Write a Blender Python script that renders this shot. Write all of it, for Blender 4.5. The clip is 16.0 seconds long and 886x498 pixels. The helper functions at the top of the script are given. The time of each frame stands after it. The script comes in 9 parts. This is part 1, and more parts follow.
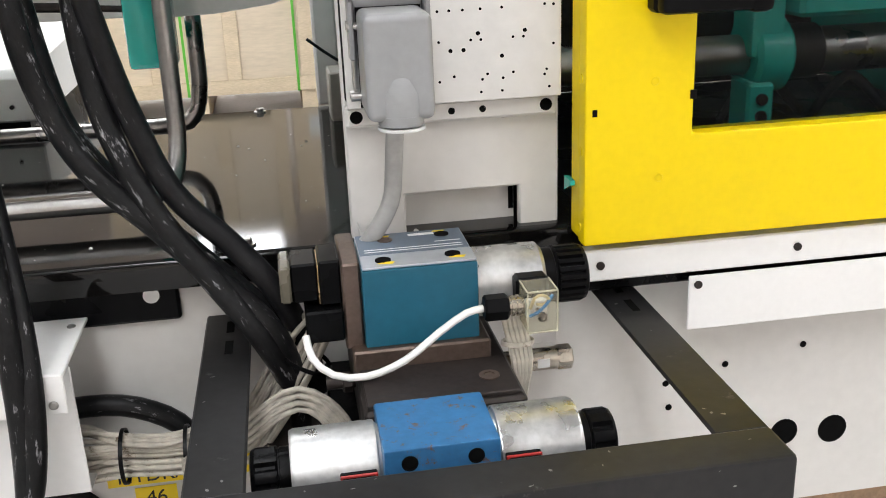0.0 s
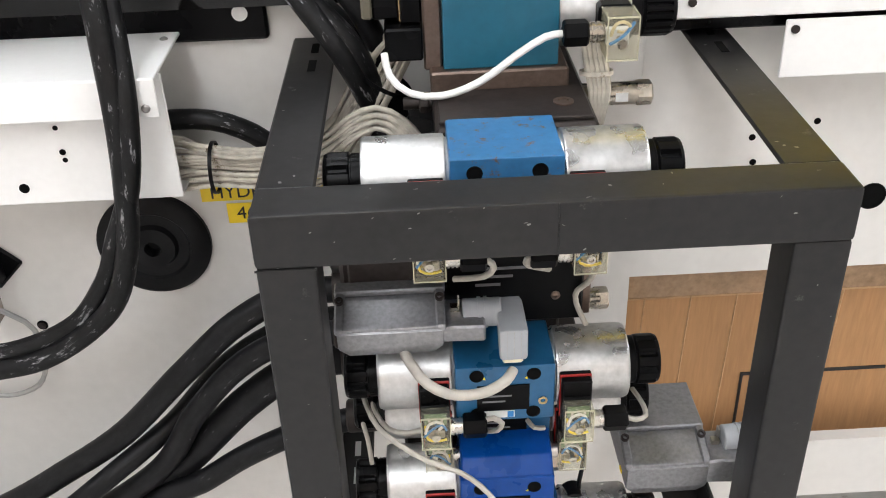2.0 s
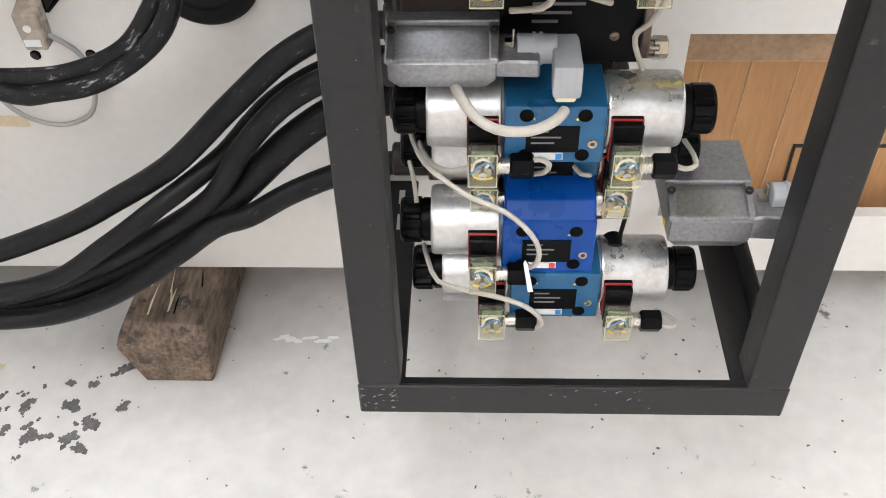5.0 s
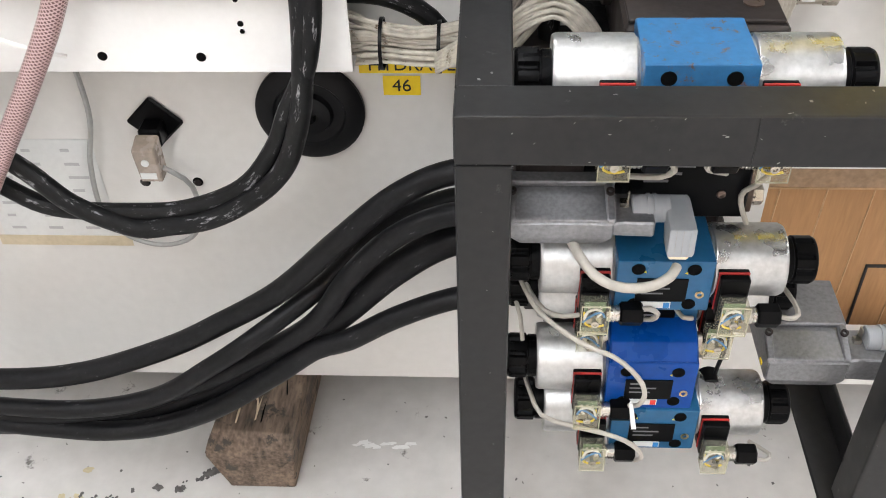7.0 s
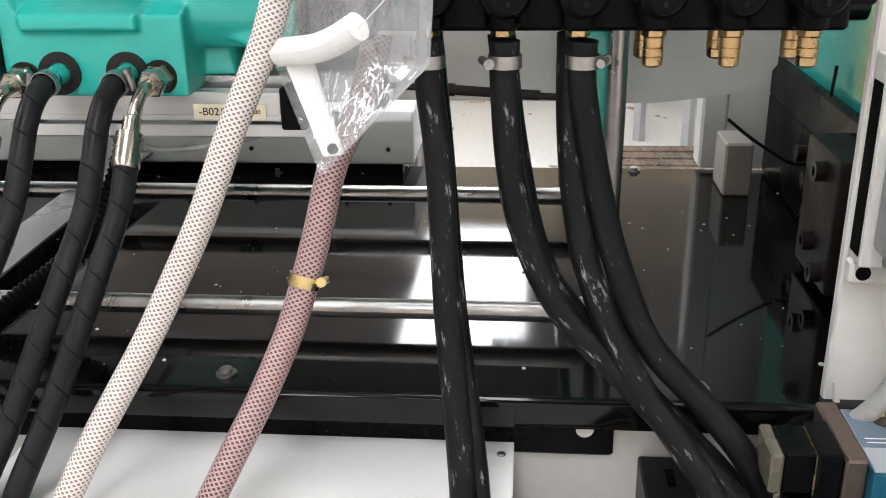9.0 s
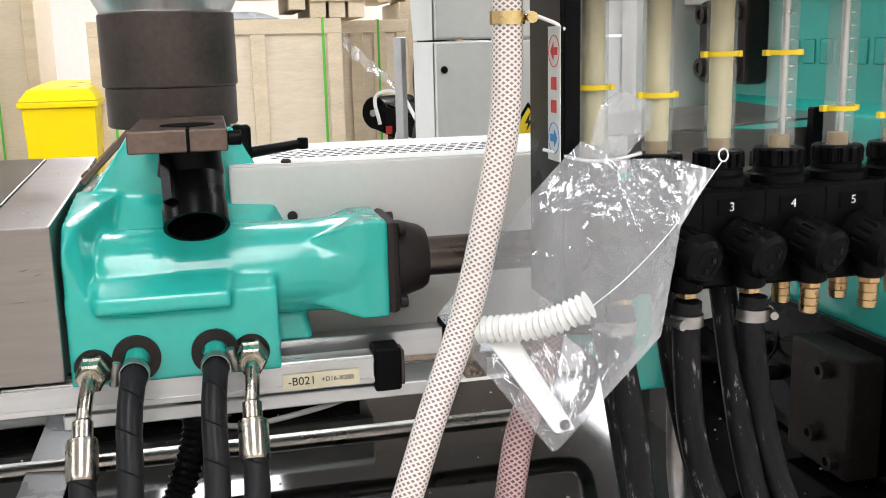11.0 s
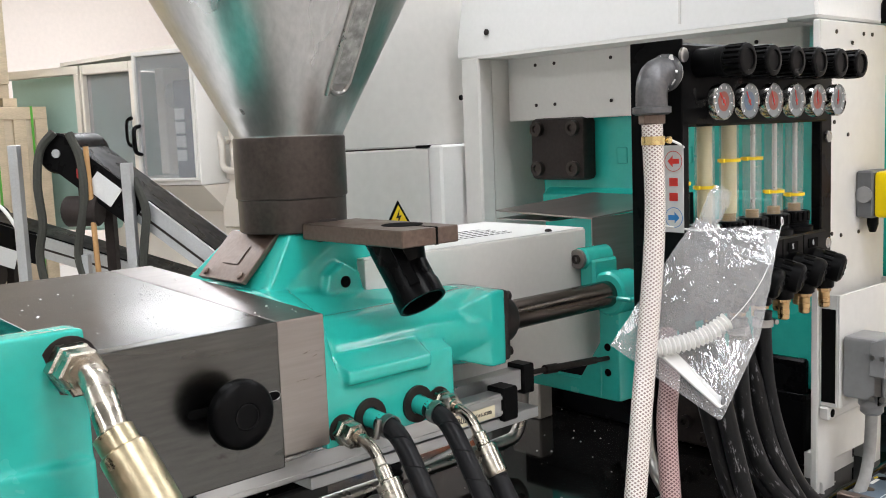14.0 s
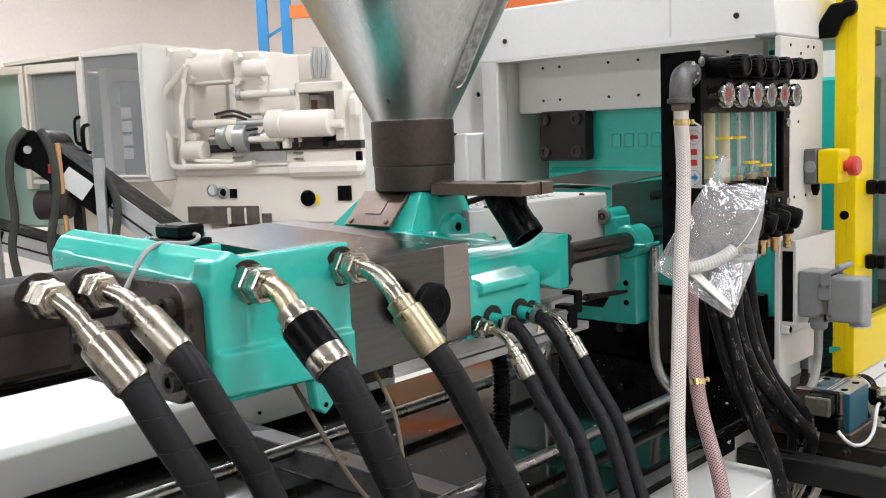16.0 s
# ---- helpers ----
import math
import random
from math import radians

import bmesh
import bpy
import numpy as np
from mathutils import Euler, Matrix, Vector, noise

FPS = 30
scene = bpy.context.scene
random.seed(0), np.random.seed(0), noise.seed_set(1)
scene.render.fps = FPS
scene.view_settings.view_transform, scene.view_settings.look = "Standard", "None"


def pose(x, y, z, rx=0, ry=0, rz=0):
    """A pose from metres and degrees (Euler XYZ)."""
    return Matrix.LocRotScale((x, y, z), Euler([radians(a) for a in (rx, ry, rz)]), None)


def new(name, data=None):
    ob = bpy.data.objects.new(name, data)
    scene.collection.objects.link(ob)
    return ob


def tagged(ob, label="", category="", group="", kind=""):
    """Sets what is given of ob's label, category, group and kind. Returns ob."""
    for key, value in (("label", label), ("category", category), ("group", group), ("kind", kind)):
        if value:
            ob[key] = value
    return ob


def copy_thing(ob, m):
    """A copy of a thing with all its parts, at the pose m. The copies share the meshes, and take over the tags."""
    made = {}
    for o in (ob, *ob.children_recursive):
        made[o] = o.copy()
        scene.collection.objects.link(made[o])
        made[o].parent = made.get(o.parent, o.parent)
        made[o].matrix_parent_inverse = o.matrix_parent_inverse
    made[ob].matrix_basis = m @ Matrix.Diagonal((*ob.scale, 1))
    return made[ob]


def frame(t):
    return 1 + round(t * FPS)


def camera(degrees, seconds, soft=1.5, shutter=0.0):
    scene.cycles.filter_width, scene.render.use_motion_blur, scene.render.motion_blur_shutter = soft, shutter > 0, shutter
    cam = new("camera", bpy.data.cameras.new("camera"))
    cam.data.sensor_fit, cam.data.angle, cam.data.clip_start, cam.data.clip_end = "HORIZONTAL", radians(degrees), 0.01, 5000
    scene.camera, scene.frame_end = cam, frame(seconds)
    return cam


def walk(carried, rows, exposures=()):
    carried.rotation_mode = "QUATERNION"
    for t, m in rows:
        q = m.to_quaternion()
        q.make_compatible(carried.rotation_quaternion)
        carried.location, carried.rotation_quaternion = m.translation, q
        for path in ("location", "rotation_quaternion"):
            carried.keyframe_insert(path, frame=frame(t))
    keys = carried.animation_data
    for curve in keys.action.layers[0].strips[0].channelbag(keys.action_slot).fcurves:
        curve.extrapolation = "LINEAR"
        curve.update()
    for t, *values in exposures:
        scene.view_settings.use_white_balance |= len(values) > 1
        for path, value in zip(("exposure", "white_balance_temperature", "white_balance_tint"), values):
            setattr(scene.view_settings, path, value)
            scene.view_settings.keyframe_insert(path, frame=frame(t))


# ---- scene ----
cam = camera(48.95, 16.0, soft=1.0)
# seconds, eye x y z, yaw, pitch, roll
PATH = [
    (0, 0.1050, -1.0450, 1.2768, -8.848, -19.698, -2.311),
    (0.5, 0.1029, -1.0575, 1.2603, -5.019, -23.740, -2.571),
    (1, 0.1140, -1.0681, 1.2493, -2.106, -27.169, -2.825),
    (1.5, 0.1278, -1.0760, 1.2384, -0.912, -29.753, -2.708),
    (2, 0.1328, -1.0843, 1.2231, -1.179, -31.701, -2.249),
    (2.5, 0.1296, -1.0990, 1.2034, -0.822, -34.107, -1.923),
    (3, 0.1274, -1.1017, 1.1882, 0.337, -36.743, -1.682),
    (3.5, 0.1281, -1.1024, 1.1765, 1.382, -39.380, -1.573),
    (3.7, 0.1322, -1.1013, 1.1722, 1.837, -40.419, -1.578),
    (5.8, 0.1050, -1.1044, 1.1996, 2.688, -44.507, -1.552),
    (6, 0.0912, -1.1016, 1.2102, 2.806, -44.482, -1.630),
    (6.5, 0.0589, -1.0915, 1.2400, 3.450, -43.424, -1.877),
    (7, 0.0316, -1.0813, 1.2802, 3.813, -40.912, -1.893),
    (7.5, 0.0115, -1.0728, 1.3207, 4.007, -36.059, -1.852),
    (8, -0.0181, -1.0399, 1.3462, 4.477, -30.081, -1.613),
    (8.2, -0.0361, -1.0122, 1.3599, 4.867, -28.004, -1.643),
    (8.5, -0.0658, -0.9626, 1.3745, 5.112, -25.088, -1.190),
    (9, -0.1136, -0.8749, 1.3999, 5.125, -21.292, -0.871),
    (9.3, -0.1300, -0.8510, 1.4115, 5.144, -18.334, -1.099),
    (9.5, -0.1556, -0.8323, 1.4428, 3.738, -18.379, -1.162),
    (10, -0.2281, -0.8420, 1.4707, 0.286, -15.009, -1.201),
    (10.2, -0.2839, -0.8470, 1.4788, -2.119, -14.080, -1.242),
    (12.3, -0.8290, -0.7486, 1.4912, -27.416, -8.490, -1.882),
    (12.5, -0.8804, -0.7347, 1.4940, -28.685, -8.060, -2.004),
    (13, -1.0293, -0.7031, 1.5020, -32.710, -7.288, -2.099),
    (13.5, -1.1362, -0.7153, 1.5176, -37.757, -7.076, -2.138),
    (14, -1.2349, -0.7753, 1.5262, -41.973, -6.774, -2.247),
    (14.5, -1.3624, -0.8525, 1.5150, -44.816, -6.654, -2.287),
    (15, -1.4826, -0.8791, 1.5142, -46.491, -6.606, -2.300),
    (15.5, -1.6224, -0.8716, 1.5112, -47.251, -6.674, -2.303),
    (16, -1.7585, -0.8787, 1.5073, -47.952, -6.846, -2.249),
]
EXPOSURE = [(0.0, 0.13), (2.0, 0.31), (3.5, 0.40), (5.8, 0.52), (7.0, 0.46), (7.7, 0.37), (8.8, 0.08), (9.5, 0.28), (10.2, 0.22), (12.5, -0.06), (14.0, -0.06), (16.0, -0.17)]
walk(cam, [(t, pose(x, y, z) @ pose(0, 0, 0, 0, 0, yaw) @ pose(0, 0, 0, 90 + pitch) @ pose(0, 0, 0, 0, 0, roll))
           for t, x, y, z, yaw, pitch, roll in PATH], EXPOSURE)

# ---------- light ----------
world = bpy.data.worlds.new("hall_air")
scene.world = world
world.use_nodes = True
world.node_tree.nodes["Background"].inputs["Color"].default_value = (0.9, 0.95, 1.0, 1)
world.node_tree.nodes["Background"].inputs["Strength"].default_value = 0.02


def tube_lamp(x, y, z, power, lx, ly):
    d = bpy.data.lights.new("hall_lamp", "AREA")
    d.shape, d.size, d.size_y, d.energy = "RECTANGLE", lx, ly, power
    d.color = (0.935, 0.964, 1.02)
    ob = new("hall_lamp", d)
    ob.location = (x, y, z)


# only (-0.65, 7.9) follows a bed reflection; other lamps are added for brightness
LAMP_ROWS = [(x, y) for x in (-0.65, -5.6, 3.9, 11.5) for y in (7.9, 1.7, -3.4)]
for lx, ly in LAMP_ROWS:
    tube_lamp(lx, ly, 4.40, 135 if ly > 5 else 100 if ly > 0 else 62, 1.1, 4.4)

# ---------- helpers of this scene ----------
def merge(prims):
    vs, fs = [], []
    for v, f in prims:
        k = len(vs)
        vs += v
        fs += [tuple(i + k for i in q) for q in f]
    return vs, fs


def out(bm):
    bm.verts.ensure_lookup_table()
    bm.verts.index_update()
    r = ([tuple(v.co) for v in bm.verts], [tuple(v.index for v in f.verts) for f in bm.faces])
    bm.free()
    return r


def bx(x0, x1, y0, y1, z0, z1, bev=0.0015, seg=1):
    bm = bmesh.new()
    bmesh.ops.create_cube(bm, size=1)
    for v in bm.verts:
        v.co = Vector((x0 if v.co.x < 0 else x1, y0 if v.co.y < 0 else y1, z0 if v.co.z < 0 else z1))
    if bev:
        bmesh.ops.bevel(bm, geom=bm.edges[:], offset=bev, segments=seg, affect="EDGES", profile=0.5)
    return out(bm)


def axes_of(d):
    d = Vector(d).normalized()
    u = d.cross(Vector((0, 0, 1)))
    if u.length < 1e-3:
        u = Vector((1, 0, 0))
    u.normalize()
    return d, u, d.cross(u).normalized()


def rev(profile, p0, d, n=20, start=0.0):
    """Turned part: profile of (radius, height along d)."""
    d, u, w = axes_of(d)
    p0 = Vector(p0)
    vs, fs = [], []
    for r, h in profile:
        for i in range(n):
            a = start + 2 * math.pi * i / n
            vs.append(tuple(p0 + d * h + (u * math.cos(a) + w * math.sin(a)) * r))
    for k in range(len(profile) - 1):
        for i in range(n):
            j = (i + 1) % n
            fs.append((k * n + i, k * n + j, k * n + n + j, k * n + n + i))
    fs.append(tuple(range(n))[::-1])
    fs.append(tuple((len(profile) - 1) * n + i for i in range(n)))
    return vs, fs


def cy(p0, p1, r, r2=None, n=20, bev=0.0):
    L = (Vector(p1) - Vector(p0)).length
    r2 = r if r2 is None else r2
    if bev:
        prof = [(r - bev, 0), (r, bev), (r2, L - bev), (r2 - bev, L)]
    else:
        prof = [(r, 0), (r2, L)]
    return rev(prof, p0, Vector(p1) - Vector(p0), n)


def ring(p0, d, r_out, r_in, h, n=28):
    return rev([(r_in, 0), (r_out, 0), (r_out, h), (r_in, h), (r_in, 0)], p0, d, n)[0], \
        rev([(r_in, 0), (r_out, 0), (r_out, h), (r_in, h), (r_in, 0)], p0, d, n)[1][:-2]


def hexa(p0, d, r, h, c=0.0015):
    return rev([(r - c, 0), (r, c), (r, h - c), (r - c, h)], p0, d, 6)


def pr(poly, axis, a, b, bev=0.0, seg=1):
    """Extruded outline; axis 0: poly is (y, z); 1: (x, z); 2: (x, y)."""
    def at(p, h):
        return [(h, p[0], p[1]), (p[0], h, p[1]), (p[0], p[1], h)][axis]
    bm = bmesh.new()
    lo = [bm.verts.new(at(p, a)) for p in poly]
    hi = [bm.verts.new(at(p, b)) for p in poly]
    n = len(poly)
    bm.faces.new(lo)
    bm.faces.new(hi[::-1])
    for i in range(n):
        bm.faces.new((lo[i], hi[i], hi[(i + 1) % n], lo[(i + 1) % n]))
    bmesh.ops.recalc_face_normals(bm, faces=bm.faces[:])
    if bev:
        bmesh.ops.bevel(bm, geom=bm.edges[:], offset=bev, segments=seg, affect="EDGES", profile=0.5)
    return out(bm)


def hull(points, bev=0.0, seg=1):
    bm = bmesh.new()
    for p in points:
        bm.verts.new(p)
    r = bmesh.ops.convex_hull(bm, input=bm.verts[:])
    bmesh.ops.dissolve_limit(bm, angle_limit=0.02, verts=bm.verts[:], edges=bm.edges[:])
    bmesh.ops.recalc_face_normals(bm, faces=bm.faces[:])
    if bev:
        bmesh.ops.bevel(bm, geom=bm.edges[:], offset=bev, segments=seg, affect="EDGES", profile=0.5)
    return out(bm)


def smooth_line(pts, step=0.012):
    pts = [Vector(p) for p in pts]
    q = [pts[0] * 2 - pts[1]] + pts + [pts[-1] * 2 - pts[-2]]
    res = []
    for i in range(1, len(q) - 2):
        n = max(2, int((q[i + 1] - q[i]).length / step))
        for k in range(n):
            t = k / n
            a, b, c, d = q[i - 1], q[i], q[i + 1], q[i + 2]
            res.append(0.5 * (2 * b + (c - a) * t + (2 * a - 5 * b + 4 * c - d) * t * t + (3 * b - a - 3 * c + d) * t ** 3))
    res.append(pts[-1])
    return res


def tb(pts, r, n=10, step=0.012, ribs=None):
    """A bent tube along smooth points. Returns verts, faces, and uv per vertex (around, metres along)."""
    line = smooth_line(pts, step)
    vs, fs, uv = [], [], []
    t0 = (line[1] - line[0]).normalized()
    _, u, w = axes_of(t0)
    s = 0.0
    for k, p in enumerate(line):
        t = (line[min(k + 1, len(line) - 1)] - line[max(k - 1, 0)]).normalized()
        u = (u - t * u.dot(t)).normalized()
        w = t.cross(u)
        if k:
            s += (p - line[k - 1]).length
        rr = r if ribs is None else r * (1 + ribs * (1 if k % 2 else -1))
        for i in range(n + 1):
            a = 2 * math.pi * i / n
            vs.append(tuple(p + (u * math.cos(a) + w * math.sin(a)) * rr))
            uv.append((i / n, s))
    m = n + 1
    for k in range(len(line) - 1):
        for i in range(n):
            fs.append((k * m + i, k * m + i + 1, k * m + m + i + 1, k * m + m + i))
    fs.append(tuple(range(n))[::-1])
    fs.append(tuple((len(line) - 1) * m + i for i in range(n)))
    return vs, fs, uv


def moved(prim, m):
    return [tuple(m @ Vector(v)) for v in prim[0]], prim[1]


def thing(name, loc, label, category, group="", kind=""):
    ob = new(name)
    ob.empty_display_size = 0.02
    ob.location = loc
    return tagged(ob, label, category, group, kind)


def level_normals(me):
    """Corner normals weighted by face size, so that wide faces stay flat beside rounded edges."""
    fn = [p.normal.copy() for p in me.polygons]
    fa = [max(p.area, 1e-12) for p in me.polygons]
    at = [[] for _ in me.vertices]
    for p in me.polygons:
        for v in p.vertices:
            at[v].append(p.index)
    res = []
    limit = math.cos(radians(38))
    for p in me.polygons:
        n0 = fn[p.index]
        for v in p.vertices:
            s = Vector((0, 0, 0))
            for g in at[v]:
                if fn[g].dot(n0) > limit:
                    s += fn[g] * fa[g]
            res.append(tuple(s.normalized() if s.length > 1e-20 else n0))
    me.normals_split_custom_set(res)


def mesh_of(name, prims, mat, off=(0, 0, 0), uv=None):
    vs, fs = merge(prims)
    o = Vector(off)
    me = bpy.data.meshes.new(name)
    me.from_pydata([tuple(Vector(v) - o) for v in vs], [], fs)
    me.materials.append(mat)
    if uv:
        lay = me.uv_layers.new(name="UVMap")
        idx = np.zeros(len(me.loops), dtype=np.int32)
        me.loops.foreach_get("vertex_index", idx)
        lay.data.foreach_set("uv", np.array(uv, dtype=np.float32)[idx].ravel())
    me.polygons.foreach_set("use_smooth", [True] * len(me.polygons))
    me.set_sharp_from_angle(angle=radians(38))
    me.update()
    if uv is None and len(fs) < 2500:
        level_normals(me)
    return me


def base_of(ob):
    p = Vector((0, 0, 0))
    while ob is not None:
        p += ob.location
        ob = ob.parent
    return p


def part(name, prims, mat, parent, label="", uv=None):
    """One mesh under a thing or a part, given in the thing's world place."""
    ob = new(name, mesh_of(name, prims, mat, base_of(parent), uv))
    ob.parent = parent
    return tagged(ob, label)


def solo(name, prims, mat, label, category, kind="", group="", uv=None):
    """A thing that is one mesh."""
    vs = [v for p in prims for v in p[0]]
    lo = Vector([min(v[k] for v in vs) for k in range(3)])
    hi = Vector([max(v[k] for v in vs) for k in range(3)])
    base = Vector(((lo.x + hi.x) / 2, (lo.y + hi.y) / 2, lo.z))
    ob = new(name, mesh_of(name, prims, mat, base, uv))
    ob.location = base
    return tagged(ob, label, category, group, kind)


def cast(name, prims, m, parent, voxel=0.003, rounds=5, label=""):
    """A cast part: overlapping solids melted into one skin with filleted joints."""
    ob = part(name, prims, m, parent, label)
    rm = ob.modifiers.new("skin", "REMESH")
    rm.mode, rm.voxel_size, rm.use_smooth_shade = "VOXEL", voxel, True
    sm = ob.modifiers.new("fillet", "SMOOTH")
    sm.factor, sm.iterations = 0.5, rounds
    return ob


def hose(name, pts, r, mat, label, category="hose", n=12, group="", parent=None, step=0.012, ribs=None):
    v, f, uv = tb(pts, r, n, step, ribs)
    if parent is None:
        return solo(name, [(v, f)], mat, label, category, group=group, uv=uv)
    return part(name, [(v, f)], mat, parent, label, uv=uv)


def letters(name, text, size, mat, parent, m, label="", depth=0.0003):
    cu = bpy.data.curves.new(name, "FONT")
    cu.body, cu.size, cu.extrude = text, size, depth
    cu.align_x, cu.align_y = "CENTER", "CENTER"
    tmp = new(name, cu)
    bpy.context.view_layer.update()
    me = bpy.data.meshes.new_from_object(tmp.evaluated_get(bpy.context.evaluated_depsgraph_get()))
    bpy.data.objects.remove(tmp)
    bpy.data.curves.remove(cu)
    me.name = name
    me.transform(Matrix.Translation(-base_of(parent)) @ m)
    me.materials.clear()
    me.materials.append(mat)
    ob = new(name, me)
    ob.parent = parent
    return tagged(ob, label)


def facing(x, y, z, way="-y"):
    """A pose for letters: they stand upright on a surface that faces that way."""
    return {"-y": pose(x, y, z, 90, 0, 0), "-x": pose(x, y, z, 90, 0, -90), "z": pose(x, y, z, 0, 0, 0)}[way]

# ---------- materials ----------
def mat(name, col, rough=0.5, metal=0.0, var=0.12, scale=9.0, fine=120.0, bump=0.0, coat=0.0, dirt=None, dirt_amount=0.0,
        dirt_scale=14.0, rough_var=0.12, spec=0.5, stretch=None, trans=0.0, ior=1.45, alpha=1.0):
    m = bpy.data.materials.new(name)
    m.use_nodes = True
    nt = m.node_tree
    bs = nt.nodes["Principled BSDF"]
    N = nt.nodes.new
    L = nt.links.new
    tc = N("ShaderNodeTexCoord")
    mp = N("ShaderNodeMapping")
    if stretch:
        mp.inputs["Scale"].default_value = stretch
    L(tc.outputs["Object"], mp.inputs["Vector"])
    a, b = N("ShaderNodeTexNoise"), N("ShaderNodeTexNoise")
    a.inputs["Scale"].default_value, a.inputs["Detail"].default_value = scale, 4
    b.inputs["Scale"].default_value, b.inputs["Detail"].default_value = fine, 3
    for t in (a, b):
        L(mp.outputs["Vector"], t.inputs["Vector"])
    mixn = N("ShaderNodeMath")
    mixn.operation = "ADD"
    L(a.outputs["Fac"], mixn.inputs[0])
    L(b.outputs["Fac"], mixn.inputs[1])
    rng = N("ShaderNodeMapRange")
    rng.inputs["From Min"].default_value, rng.inputs["From Max"].default_value = 0.6, 1.4
    rng.inputs["To Min"].default_value, rng.inputs["To Max"].default_value = 1 - var, 1 + var
    L(mixn.outputs[0], rng.inputs["Value"])
    mul = N("ShaderNodeMix")
    mul.data_type, mul.blend_type = "RGBA", "MULTIPLY"
    mul.inputs["Factor"].default_value = 1.0
    mul.inputs["A"].default_value = (*col, 1)
    L(rng.outputs["Result"], mul.inputs["B"])
    last = mul.outputs["Result"]
    if dirt:
        d = N("ShaderNodeTexNoise")
        d.inputs["Scale"].default_value, d.inputs["Detail"].default_value, d.inputs["Roughness"].default_value = dirt_scale, 8, 0.7
        L(tc.outputs["Object"], d.inputs["Vector"])
        r = N("ShaderNodeMapRange")
        r.inputs["From Min"].default_value, r.inputs["From Max"].default_value = 0.72 - dirt_amount, 0.78 - dirt_amount
        L(d.outputs["Fac"], r.inputs["Value"])
        dm = N("ShaderNodeMix")
        dm.data_type = "RGBA"
        L(r.outputs["Result"], dm.inputs["Factor"])
        L(last, dm.inputs["A"])
        dm.inputs["B"].default_value = (*dirt, 1)
        last = dm.outputs["Result"]
    L(last, bs.inputs["Base Color"])
    rr = N("ShaderNodeMapRange")
    rr.inputs["From Min"].default_value, rr.inputs["From Max"].default_value = 0.3, 0.7
    rr.inputs["To Min"].default_value, rr.inputs["To Max"].default_value = max(0.02, rough - rough_var), min(1, rough + rough_var)
    L(a.outputs["Fac"], rr.inputs["Value"])
    L(rr.outputs["Result"], bs.inputs["Roughness"])
    bs.inputs["Metallic"].default_value = metal
    bs.inputs["Specular IOR Level"].default_value = spec
    bs.inputs["Coat Weight"].default_value = coat
    bs.inputs["Coat Roughness"].default_value = 0.08
    bs.inputs["IOR"].default_value = ior
    bs.inputs["Transmission Weight"].default_value = trans
    bs.inputs["Alpha"].default_value = alpha
    if bump:
        bn = N("ShaderNodeBump")
        bn.inputs["Strength"].default_value, bn.inputs["Distance"].default_value = bump, 0.001
        L(mixn.outputs[0], bn.inputs["Height"])
        L(bn.outputs["Normal"], bs.inputs["Normal"])
    return m


def flat(name, col, rough=0.5, metal=0.0):
    return mat(name, col, rough, metal, var=0.06)


def braided(name, base, thread, dark, duty):
    """Clear hose with two crossing families of threads."""
    m = bpy.data.materials.new(name)
    m.use_nodes = True
    nt = m.node_tree
    bs = nt.nodes["Principled BSDF"]
    N, L = nt.nodes.new, nt.links.new
    uv = N("ShaderNodeUVMap")
    sp = N("ShaderNodeSeparateXYZ")
    L(uv.outputs["UV"], sp.inputs[0])
    waves = []
    for sgn in (1, -1):
        u = N("ShaderNodeMath"); u.operation = "MULTIPLY"; u.inputs[1].default_value = sgn * 12.0
        v = N("ShaderNodeMath"); v.operation = "MULTIPLY"; v.inputs[1].default_value = 215.0
        L(sp.outputs[0], u.inputs[0]); L(sp.outputs[1], v.inputs[0])
        ad = N("ShaderNodeMath"); ad.operation = "ADD"
        L(u.outputs[0], ad.inputs[0]); L(v.outputs[0], ad.inputs[1])
        fr = N("ShaderNodeMath"); fr.operation = "FRACT"
        L(ad.outputs[0], fr.inputs[0])
        pp = N("ShaderNodeMath"); pp.operation = "LESS_THAN"; pp.inputs[1].default_value = duty
        L(fr.outputs[0], pp.inputs[0])
        waves.append(pp)
    mx = N("ShaderNodeMath"); mx.operation = "MAXIMUM"
    L(waves[0].outputs[0], mx.inputs[0]); L(waves[1].outputs[0], mx.inputs[1])
    cm = N("ShaderNodeMix"); cm.data_type = "RGBA"
    L(mx.outputs[0], cm.inputs["Factor"])
    cm.inputs["A"].default_value, cm.inputs["B"].default_value = (*dark, 1), (*thread, 1)
    nz = N("ShaderNodeTexNoise"); nz.inputs["Scale"].default_value = 25
    c2 = N("ShaderNodeMix"); c2.data_type = "RGBA"
    r = N("ShaderNodeMapRange"); r.inputs["To Max"].default_value = 0.45
    L(nz.outputs["Fac"], r.inputs["Value"]); L(r.outputs["Result"], c2.inputs["Factor"])
    L(cm.outputs["Result"], c2.inputs["A"]); c2.inputs["B"].default_value = (*base, 1)
    L(c2.outputs["Result"], bs.inputs["Base Color"])
    bs.inputs["Roughness"].default_value = 0.28
    bp = N("ShaderNodeBump"); bp.inputs["Strength"].default_value = 0.25; bp.inputs["Distance"].default_value = 0.0005
    L(mx.outputs[0], bp.inputs["Height"]); L(bp.outputs["Normal"], bs.inputs["Normal"])
    return m


